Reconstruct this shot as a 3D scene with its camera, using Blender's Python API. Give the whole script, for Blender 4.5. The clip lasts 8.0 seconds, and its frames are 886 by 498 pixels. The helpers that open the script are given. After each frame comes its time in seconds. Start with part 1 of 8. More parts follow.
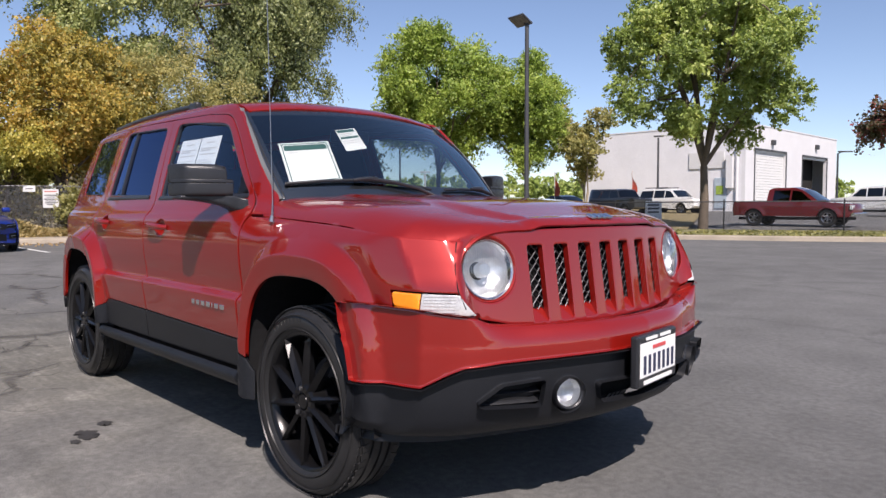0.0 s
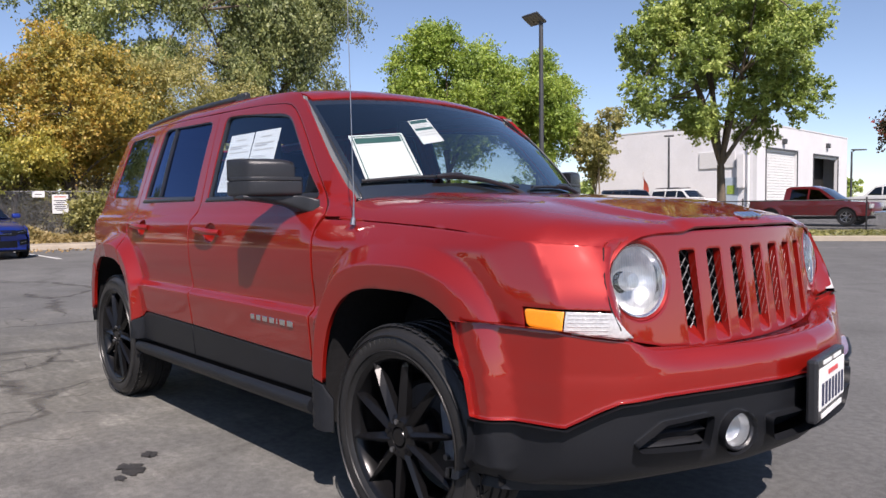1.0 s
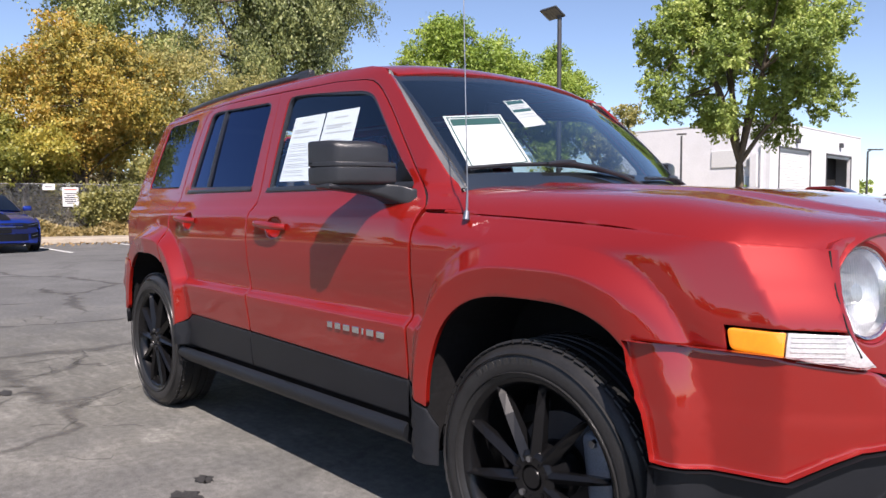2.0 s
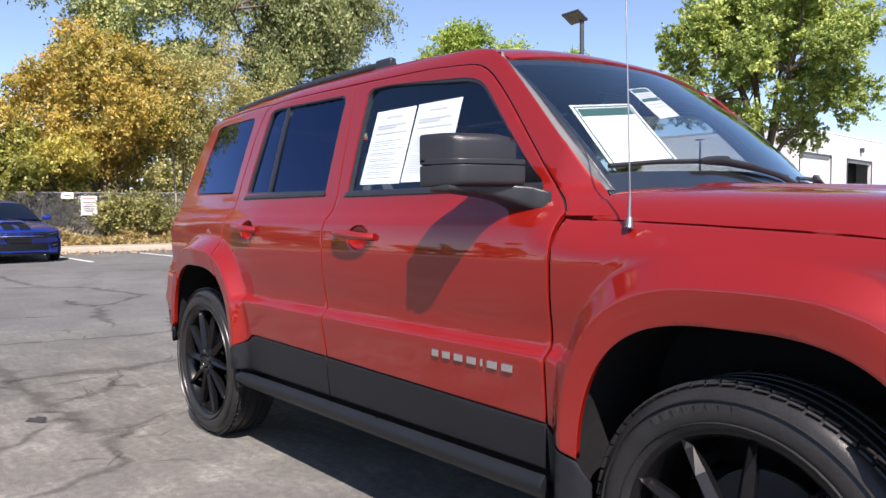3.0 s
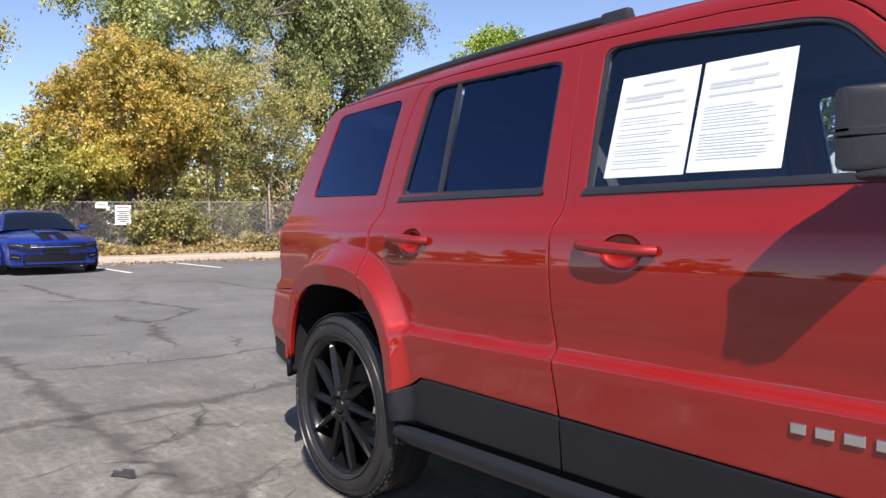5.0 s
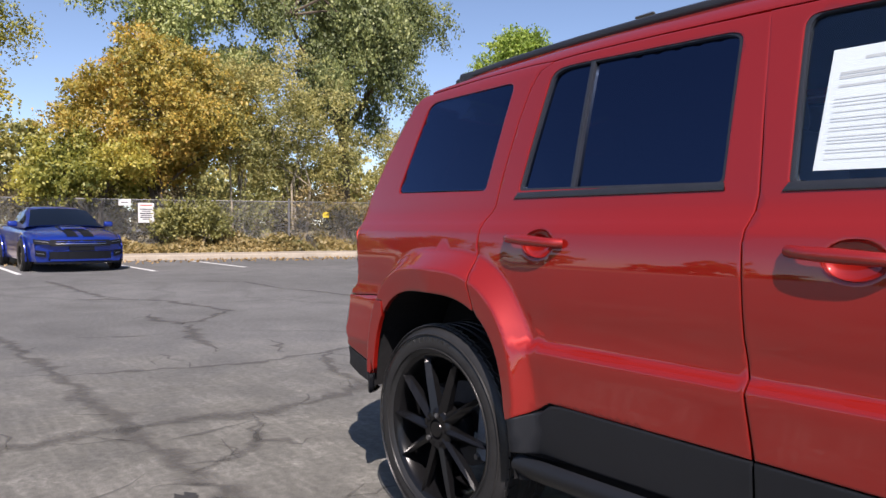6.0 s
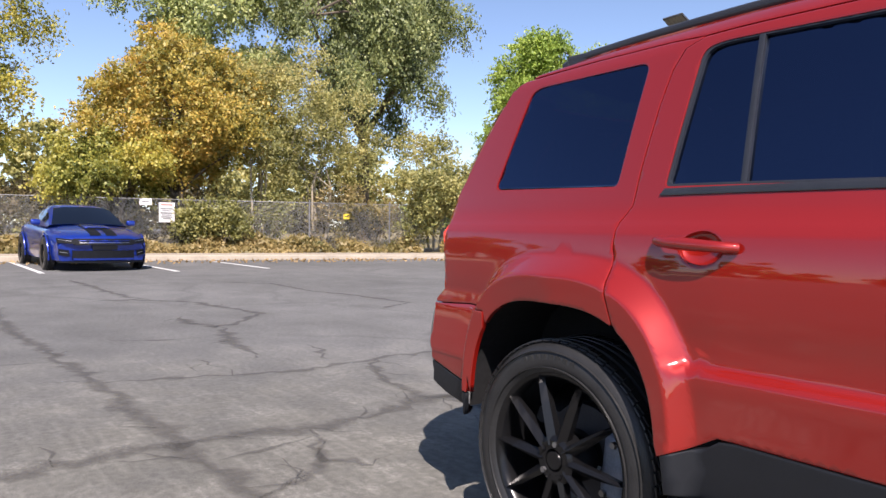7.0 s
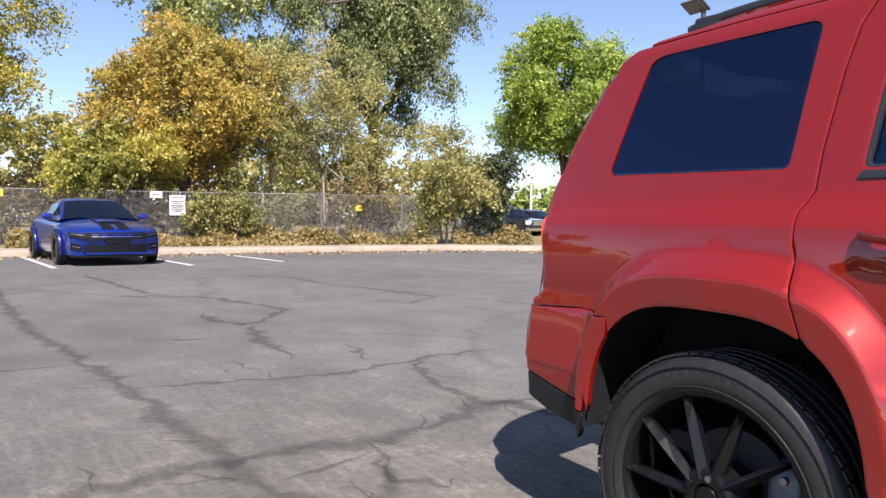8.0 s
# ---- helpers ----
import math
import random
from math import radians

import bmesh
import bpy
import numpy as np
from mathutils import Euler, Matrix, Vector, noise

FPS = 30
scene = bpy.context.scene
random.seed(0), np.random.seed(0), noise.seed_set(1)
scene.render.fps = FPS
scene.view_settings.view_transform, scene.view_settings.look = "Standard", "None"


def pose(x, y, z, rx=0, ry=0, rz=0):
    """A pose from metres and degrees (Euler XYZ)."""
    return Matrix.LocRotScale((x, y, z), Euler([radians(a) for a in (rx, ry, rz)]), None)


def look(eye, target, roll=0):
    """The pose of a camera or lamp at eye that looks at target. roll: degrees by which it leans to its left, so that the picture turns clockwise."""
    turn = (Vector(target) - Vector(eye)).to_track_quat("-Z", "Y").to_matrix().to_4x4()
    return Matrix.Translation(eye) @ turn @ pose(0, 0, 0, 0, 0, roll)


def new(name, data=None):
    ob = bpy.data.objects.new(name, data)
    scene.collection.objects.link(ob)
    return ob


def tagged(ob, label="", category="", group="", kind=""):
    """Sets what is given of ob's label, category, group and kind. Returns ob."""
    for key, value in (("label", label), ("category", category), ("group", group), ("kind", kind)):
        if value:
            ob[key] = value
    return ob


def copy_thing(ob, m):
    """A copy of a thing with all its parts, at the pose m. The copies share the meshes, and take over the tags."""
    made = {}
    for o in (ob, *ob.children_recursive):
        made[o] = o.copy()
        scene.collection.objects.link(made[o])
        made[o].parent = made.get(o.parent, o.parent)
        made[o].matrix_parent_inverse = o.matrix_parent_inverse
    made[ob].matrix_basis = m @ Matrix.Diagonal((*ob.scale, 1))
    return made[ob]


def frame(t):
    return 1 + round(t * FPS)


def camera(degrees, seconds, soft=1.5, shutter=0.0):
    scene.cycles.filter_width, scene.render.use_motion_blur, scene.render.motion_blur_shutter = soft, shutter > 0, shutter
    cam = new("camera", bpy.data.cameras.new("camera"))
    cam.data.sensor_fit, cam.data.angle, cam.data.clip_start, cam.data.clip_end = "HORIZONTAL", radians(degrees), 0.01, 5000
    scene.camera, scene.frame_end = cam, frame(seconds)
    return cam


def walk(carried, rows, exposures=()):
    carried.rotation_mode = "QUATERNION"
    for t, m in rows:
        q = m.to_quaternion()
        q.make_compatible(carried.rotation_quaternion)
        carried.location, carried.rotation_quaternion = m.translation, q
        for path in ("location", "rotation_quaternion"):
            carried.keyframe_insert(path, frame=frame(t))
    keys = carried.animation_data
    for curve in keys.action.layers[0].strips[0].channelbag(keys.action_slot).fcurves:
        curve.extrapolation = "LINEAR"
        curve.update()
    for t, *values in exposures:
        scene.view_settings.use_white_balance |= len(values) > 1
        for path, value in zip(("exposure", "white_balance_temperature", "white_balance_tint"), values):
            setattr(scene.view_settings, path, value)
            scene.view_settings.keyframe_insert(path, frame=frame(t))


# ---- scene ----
cam = camera(63.1, 8.0)
PATH = [
    (0, (3.59, -2.226, 1.053), (2.12, -0.875, 0.94), -0.2),
    (0.5, (3.317, -2.214, 1.047), (1.841, -0.869, 0.94), -0.1),
    (1, (3.045, -2.211, 1.046), (1.566, -0.869, 0.94), -0.7),
    (1.5, (2.778, -2.212, 1.038), (1.298, -0.871, 0.922), -0.4),
    (3, (2.0, -2.198, 1.034), (0.491, -0.889, 0.94), -0.4),
    (3.5, (1.758, -2.195, 1.034), (0.244, -0.892, 0.95), -1.0),
    (4, (1.504, -2.219, 1.032), (-0.019, -0.925, 0.957), 0.3),
    (4.5, (1.269, -2.227, 1.032), (-0.266, -0.947, 0.96), -0.4),
    (6, (0.572, -2.283, 1.024), (-0.999, -1.046, 0.961), 0.2),
    (6.5, (0.356, -2.324, 1.019), (-1.228, -1.104, 0.968), 0.8),
    (7, (0.137, -2.34, 1.013), (-1.455, -1.131, 0.958), 0.8),
    (7.5, (-0.091, -2.352, 1.02), (-1.685, -1.146, 0.95), -0.2),
    (8, (-0.32, -2.37, 1.015), (-1.92, -1.173, 0.935), 0.4),
]
EXPOSURES = [(0, 0.42, 6680, 18), (1.5, 0.58, 6680, 18), (3, 0.93, 6680, 18), (4.5, 0.95, 6680, 18), (6, 0.62, 6680, 18), (6.5, 0.80, 6680, 18), (7.5, 0.90, 6680, 18), (8, 0.90, 6680, 18)]
walk(cam, [(t, look(eye, target, roll)) for t, eye, target, roll in PATH], EXPOSURES)

# ---- world and sun ----
TO_SUN = Vector((0.80, -0.49, 1.0)).normalized()
world = bpy.data.worlds.new("sky")
scene.world = world
world.use_nodes = True
wn = world.node_tree
sky = wn.nodes.new("ShaderNodeTexSky")
sky.sky_type = "NISHITA"
sky.sun_disc = False
sky.sun_elevation = math.asin(TO_SUN.z)
sky.sun_rotation = math.atan2(TO_SUN.x, TO_SUN.y)
sky.altitude = 1200
sky.air_density, sky.dust_density, sky.ozone_density = 0.85, 0.7, 1.3
wn.links.new(sky.outputs[0], wn.nodes["Background"].inputs[0])
wn.nodes["Background"].inputs[1].default_value = 0.112
sun = new("sun", bpy.data.lights.new("sun", "SUN"))
sun.data.energy, sun.data.angle, sun.data.color = 5.0, radians(0.53), (1.0, 0.94, 0.88)
sun.matrix_world = look(TO_SUN * 60, (0, 0, 0))


# ---- materials ----
def material(name, color, rough=0.5, metal=0.0, vary=0.15, scale=6.0, fine=80.0, bump=0.0, bump_scale=None, coat=0.0, spec=0.5, tint=None, trans=0.0, ior=1.45, rand=0.0):
    """A principled material whose colour varies at two scales, with fine relief."""
    m = bpy.data.materials.new(name)
    m.use_nodes = True
    t = m.node_tree
    b = t.nodes["Principled BSDF"]
    b.inputs["Roughness"].default_value = rough
    b.inputs["Metallic"].default_value = metal
    b.inputs["Coat Weight"].default_value = coat
    b.inputs["Coat Roughness"].default_value = 0.06
    b.inputs["Specular IOR Level"].default_value = spec
    b.inputs["Transmission Weight"].default_value = trans
    b.inputs["IOR"].default_value = ior
    b.inputs["Base Color"].default_value = (*color, 1)
    if vary > 0:
        geo = t.nodes.new("ShaderNodeNewGeometry")
        n1, n2 = t.nodes.new("ShaderNodeTexNoise"), t.nodes.new("ShaderNodeTexNoise")
        n1.inputs["Scale"].default_value, n2.inputs["Scale"].default_value = scale, fine
        n1.inputs["Detail"].default_value, n2.inputs["Detail"].default_value = 4, 3
        for n in (n1, n2):
            t.links.new(geo.outputs["Position"], n.inputs["Vector"])
        add = t.nodes.new("ShaderNodeMath")
        add.operation = "ADD"
        t.links.new(n1.outputs[0], add.inputs[0])
        t.links.new(n2.outputs[0], add.inputs[1])
        last = add
        if rand > 0:
            island = t.nodes.new("ShaderNodeMath")
            island.operation = "MULTIPLY_ADD"
            t.links.new(geo.outputs["Random Per Island"], island.inputs[0])
            island.inputs[1].default_value = rand
            t.links.new(add.outputs[0], island.inputs[2])
            last = island
        ramp = t.nodes.new("ShaderNodeMapRange")
        ramp.inputs["From Min"].default_value, ramp.inputs["From Max"].default_value = 0.6, 1.4 + rand
        t.links.new(last.outputs[0], ramp.inputs["Value"])
        mix = t.nodes.new("ShaderNodeMix")
        mix.data_type = "RGBA"
        low = [c * (1 - vary) for c in color]
        high = tint or [min(1, c * (1 + vary)) for c in color]
        mix.inputs["A"].default_value, mix.inputs["B"].default_value = (*low, 1), (*high, 1)
        t.links.new(ramp.outputs[0], mix.inputs["Factor"])
        t.links.new(mix.outputs["Result"], b.inputs["Base Color"])
        if bump > 0:
            n3 = t.nodes.new("ShaderNodeTexNoise")
            n3.inputs["Scale"].default_value = bump_scale or fine
            n3.inputs["Detail"].default_value = 4
            t.links.new(geo.outputs["Position"], n3.inputs["Vector"])
            bp = t.nodes.new("ShaderNodeBump")
            bp.inputs["Strength"].default_value, bp.inputs["Distance"].default_value = 1.0, bump
            t.links.new(n3.outputs[0], bp.inputs["Height"])
            t.links.new(bp.outputs[0], b.inputs["Normal"])
    return m


RED = material("red_paint", (0.232, 0.0085, 0.0050), 0.45, 0.24, vary=0.06, scale=1.5, fine=900, coat=1.0, spec=0.12)
RED.node_tree.nodes["Principled BSDF"].inputs["Coat Roughness"].default_value = 0.03
RED.node_tree.nodes["Principled BSDF"].inputs["Coat IOR"].default_value = 1.7
SEAL = material("weathered_rubber_seal", (0.021, 0.023, 0.028), 0.28, vary=0.25, scale=9, fine=300)
BLACK_TRIM = material("black_plastic", (0.020, 0.021, 0.024), 0.30, vary=0.25, scale=9, fine=300, bump=0.0004, bump_scale=900)
CLADDING = material("grey_black_cladding", (0.009, 0.010, 0.0125), 0.46, vary=0.25, scale=5, fine=250, bump=0.0004, bump_scale=700, spec=0.4)
RUBBER = material("tyre_rubber", (0.021, 0.021, 0.0215), 0.32, vary=0.3, scale=14, fine=160, bump=0.0003, bump_scale=300, spec=0.28)
RIM_BLACK = material("gloss_black_wheel", (0.006, 0.006, 0.0066), 0.24, vary=0.2, scale=10, fine=120, spec=0.35)
INNER = material("dark_underbody", (0.012, 0.012, 0.013), 0.85, vary=0.3, scale=8, fine=60, spec=0.2)
STEEL = material("brake_steel", (0.35, 0.35, 0.36), 0.35, 1.0, vary=0.15, scale=20, fine=200)
DULL_STEEL = material("dull_brake_iron", (0.05, 0.05, 0.055), 0.55, 0.5, vary=0.2, scale=20, fine=200)
MESH_STEEL = material("dark_grille_wire", (0.10, 0.10, 0.105), 0.28, 0.9, vary=0.2, scale=30, fine=200)
CHROME = material("chrome", (0.8, 0.8, 0.8), 0.12, 1.0, vary=0.05)
CABIN = material("charcoal_upholstery", (0.04, 0.042, 0.047), 0.85, vary=0.2, scale=12, fine=300, bump=0.001, bump_scale=400)
WHITE_PAPER = material("white_paper", (0.82, 0.82, 0.8), 0.6, vary=0.04, scale=10, fine=90)
PRINT = material("grey_print", (0.58, 0.56, 0.53), 0.7, vary=0.1)
GREEN_PRINT = material("dark_green_print", (0.03, 0.1, 0.07), 0.6, vary=0.1)
AMBER = material("amber_lens", (0.9, 0.28, 0.01), 0.25, vary=0.1, scale=60, fine=200, coat=1.0)


def glass(name, tint, rough=0.0, sheen=(1, 1, 1), base=0.065, power=3.6):
    """Clear or tinted window glass: a Fresnel gloss over a tinted see-through layer."""
    m = bpy.data.materials.new(name)
    m.use_nodes = True
    t = m.node_tree
    t.nodes.remove(t.nodes["Principled BSDF"])
    see, shine, mix, graze, steep, gloss = (t.nodes.new("ShaderNode" + k) for k in ("BsdfTransparent", "BsdfGlossy", "MixShader", "LayerWeight", "Math", "Math"))
    see.inputs["Color"].default_value = (*tint, 1)
    shine.inputs["Roughness"].default_value = rough
    shine.inputs["Color"].default_value = (*sheen, 1)
    graze.inputs["Blend"].default_value = 0.5
    steep.operation, gloss.operation = "POWER", "MULTIPLY_ADD"
    t.links.new(graze.outputs["Facing"], steep.inputs[0])
    steep.inputs[1].default_value = power
    t.links.new(steep.outputs[0], gloss.inputs[0])
    gloss.inputs[1].default_value, gloss.inputs[2].default_value = 0.93, base
    t.links.new(gloss.outputs[0], mix.inputs[0])
    t.links.new(see.outputs[0], mix.inputs[1])
    t.links.new(shine.outputs[0], mix.inputs[2])
    t.links.new(mix.outputs[0], t.nodes["Material Output"].inputs[0])
    return m


CLEAR_GLASS = glass("clear_glass", (0.66, 0.71, 0.72), 0.0, (0.82, 0.95, 1.0), 0.165)
SIDE_GLASS = glass("lightly_tinted_glass", (0.72, 0.80, 0.84), 0.0, (0.6, 0.78, 1.0), 0.10, 5.0)
DARK_GLASS = glass("privacy_glass", (0.007, 0.010, 0.018), 0.0, (0.40, 0.57, 1.0), 0.125, 5.5)
LENS_GLASS = glass("lamp_glass", (0.93, 0.94, 0.95), 0.02)


# ---- mesh helpers ----
def place(ob, parent):
    if parent is not None:
        ob.parent = parent
    return ob


def mesh_part(name, verts, faces, mat, parent=None, label="", normals=None, smooth=False):
    used = sorted({i for f in faces for i in f})
    if normals is None and len(used) < len(verts):
        slot = {k: i for i, k in enumerate(used)}
        verts, faces = [verts[k] for k in used], [[slot[k] for k in f] for f in faces]
    me = bpy.data.meshes.new(name)
    me.from_pydata([tuple(v) for v in verts], [], [tuple(f) for f in faces])
    me.materials.append(mat)
    if smooth or normals is not None:
        me.polygons.foreach_set("use_smooth", [True] * len(me.polygons))
    me.update()
    if normals is not None:
        me.normals_split_custom_set_from_vertices([tuple(n) for n in normals])
    ob = place(new(name, me), parent)
    return tagged(ob, label)


def part(name, bm, mat, parent=None, label="", smooth=False):
    """Links a bmesh as one mesh object under a thing or a part."""
    me = bpy.data.meshes.new(name)
    bmesh.ops.recalc_face_normals(bm, faces=bm.faces)
    bm.to_mesh(me)
    bm.free()
    me.materials.append(mat)
    if smooth:
        me.polygons.foreach_set("use_smooth", [True] * len(me.polygons))
        me.set_sharp_from_angle(angle=radians(38))
    ob = place(new(name, me), parent)
    return tagged(ob, label)


def thing(name, label, category, at=None, group="", kind=""):
    ob = new(name)
    ob.empty_display_size = 0.1
    if at is not None:
        ob.matrix_world = at
    return tagged(ob, label, category, group, kind)


def box(bm, size, m=None, bevel=0.0, seg=2):
    r = bmesh.ops.create_cube(bm, size=1.0)
    vs = r["verts"]
    bmesh.ops.scale(bm, vec=size, verts=vs)
    if bevel > 0:
        es = list({e for v in vs for e in v.link_edges})
        out = bmesh.ops.bevel(bm, geom=es, offset=bevel, segments=seg, affect="EDGES", profile=0.5)
        vs = list({v for f in out["faces"] for v in f.verts} | {v for v in vs if v.is_valid})
    if m is not None:
        bmesh.ops.transform(bm, matrix=m, verts=vs)
    return vs


def boxed(size, m=None, bevel=0.0, seg=2):
    bm = bmesh.new()
    box(bm, size, m, bevel, seg)
    return bm


def rod(bm, a, b, r1, r2=None, n=10):
    a, b = Vector(a), Vector(b)
    d = b - a
    m = Matrix.Translation((a + b) / 2) @ d.to_track_quat("Z", "Y").to_matrix().to_4x4()
    bmesh.ops.create_cone(bm, cap_ends=True, segments=n, radius1=r1, radius2=r1 if r2 is None else r2, depth=d.length, matrix=m)


def tube(bm, pts, radii, n=8):
    """One connected bent tube through the points."""
    rings = []
    pts = [Vector(p) for p in pts]
    for i, p in enumerate(pts):
        d = (pts[min(i + 1, len(pts) - 1)] - pts[max(i - 1, 0)]).normalized()
        side = d.cross(Vector((0, 0, 1)))
        side = side.normalized() if side.length > 1e-4 else Vector((1, 0, 0))
        up = side.cross(d)
        r = radii[i] if isinstance(radii, (list, tuple)) else radii
        rings.append([bm.verts.new(p + (side * math.cos(2 * math.pi * k / n) + up * math.sin(2 * math.pi * k / n)) * r) for k in range(n)])
    for a, b in zip(rings, rings[1:]):
        for k in range(n):
            bm.faces.new((a[k], a[(k + 1) % n], b[(k + 1) % n], b[k]))
    bm.faces.new(rings[0])
    bm.faces.new(list(reversed(rings[-1])))


def lathe(profile, n=48, axis="y", at=(0, 0, 0), closed=False):
    """Vertices and faces of a profile of (radius, along) turned about an axis."""
    verts, faces = [], []
    k = len(profile)
    for i in range(n):
        a = 2 * math.pi * i / n
        for r, h in profile:
            c, s = r * math.cos(a), r * math.sin(a)
            verts.append({"y": (at[0] + c, at[1] + h, at[2] + s), "z": (at[0] + c, at[1] + s, at[2] + h), "x": (at[0] + h, at[1] + c, at[2] + s)}[axis])
    for i in range(n):
        j = (i + 1) % n
        for q in range(k if closed else k - 1):
            p = (q + 1) % k
            faces.append((i * k + q, i * k + p, j * k + p, j * k + q))
    return verts, faces


def lathed(name, profile, mat, parent=None, label="", n=48, axis="y", at=(0, 0, 0), closed=False):
    bm = bmesh.new()
    v, f = lathe(profile, n, axis, at, closed)
    vs = [bm.verts.new(p) for p in v]
    for q in f:
        bm.faces.new([vs[i] for i in q])
    bmesh.ops.remove_doubles(bm, verts=bm.verts, dist=1e-6)
    return part(name, bm, mat, parent, label, smooth=True)


def smoothstep(a, b, v):
    t = min(1.0, max(0.0, (v - a) / (b - a)))
    return t * t * (3 - 2 * t)


def curve(knots):
    """A smooth function through knots (u, v), without overshoot."""
    u, v = np.array(knots, float).T
    h, d = np.diff(u), np.diff(v) / np.diff(u)
    m = np.zeros(len(u))
    m[0], m[-1] = d[0], d[-1]
    for i in range(1, len(u) - 1):
        if d[i - 1] * d[i] > 0:
            m[i] = 2 * d[i - 1] * d[i] / (d[i - 1] + d[i])

    def f(x):
        i = min(max(int(np.searchsorted(u, x)) - 1, 0), len(h) - 1)
        t = (x - u[i]) / h[i]
        if t < 0:
            return v[0] + m[0] * (x - u[0])
        if t > 1:
            return v[-1] + m[-1] * (x - u[-1])
        return (2 * t**3 - 3 * t**2 + 1) * v[i] + (t**3 - 2 * t**2 + t) * h[i] * m[i] + (3 * t**2 - 2 * t**3) * v[i + 1] + (t**3 - t**2) * h[i] * m[i + 1]

    return f


def inside(p, poly):
    x, y = p
    odd = False
    for (x0, y0), (x1, y1) in zip(poly, poly[1:] + poly[:1]):
        if (y0 > y) != (y1 > y) and x < (x1 - x0) * (y - y0) / (y1 - y0) + x0:
            odd = not odd
    return odd


def resample(poly, step):
    out = []
    for (x0, y0), (x1, y1) in zip(poly, poly[1:] + poly[:1]):
        n = max(1, round(math.hypot(x1 - x0, y1 - y0) / step))
        out += [(x0 + (x1 - x0) * i / n, y0 + (y1 - y0) * i / n) for i in range(n)]
    return out


def rounded(poly, r, n=4):
    """The polygon with its corners rounded by r (one number, or one for each corner)."""
    out, k = [], len(poly)
    rs = r if isinstance(r, (list, tuple)) else [r] * k
    for i in range(k):
        p, a, b = (Vector(q) for q in (poly[i], poly[i - 1], poly[(i + 1) % k]))
        ra = min(rs[i], (a - p).length * 0.45)
        rb = min(rs[i], (b - p).length * 0.45)
        if ra < 1e-4:
            out.append(tuple(p))
            continue
        s, e = p + (a - p).normalized() * ra, p + (b - p).normalized() * rb
        for j in range(n + 1):
            t = j / n
            out.append(tuple(s * (1 - t) ** 2 + p * 2 * t * (1 - t) + e * t * t))
    return out


def signed_area(poly):
    return sum(a[0] * b[1] - b[0] * a[1] for a, b in zip(poly, poly[1:] + poly[:1])) / 2


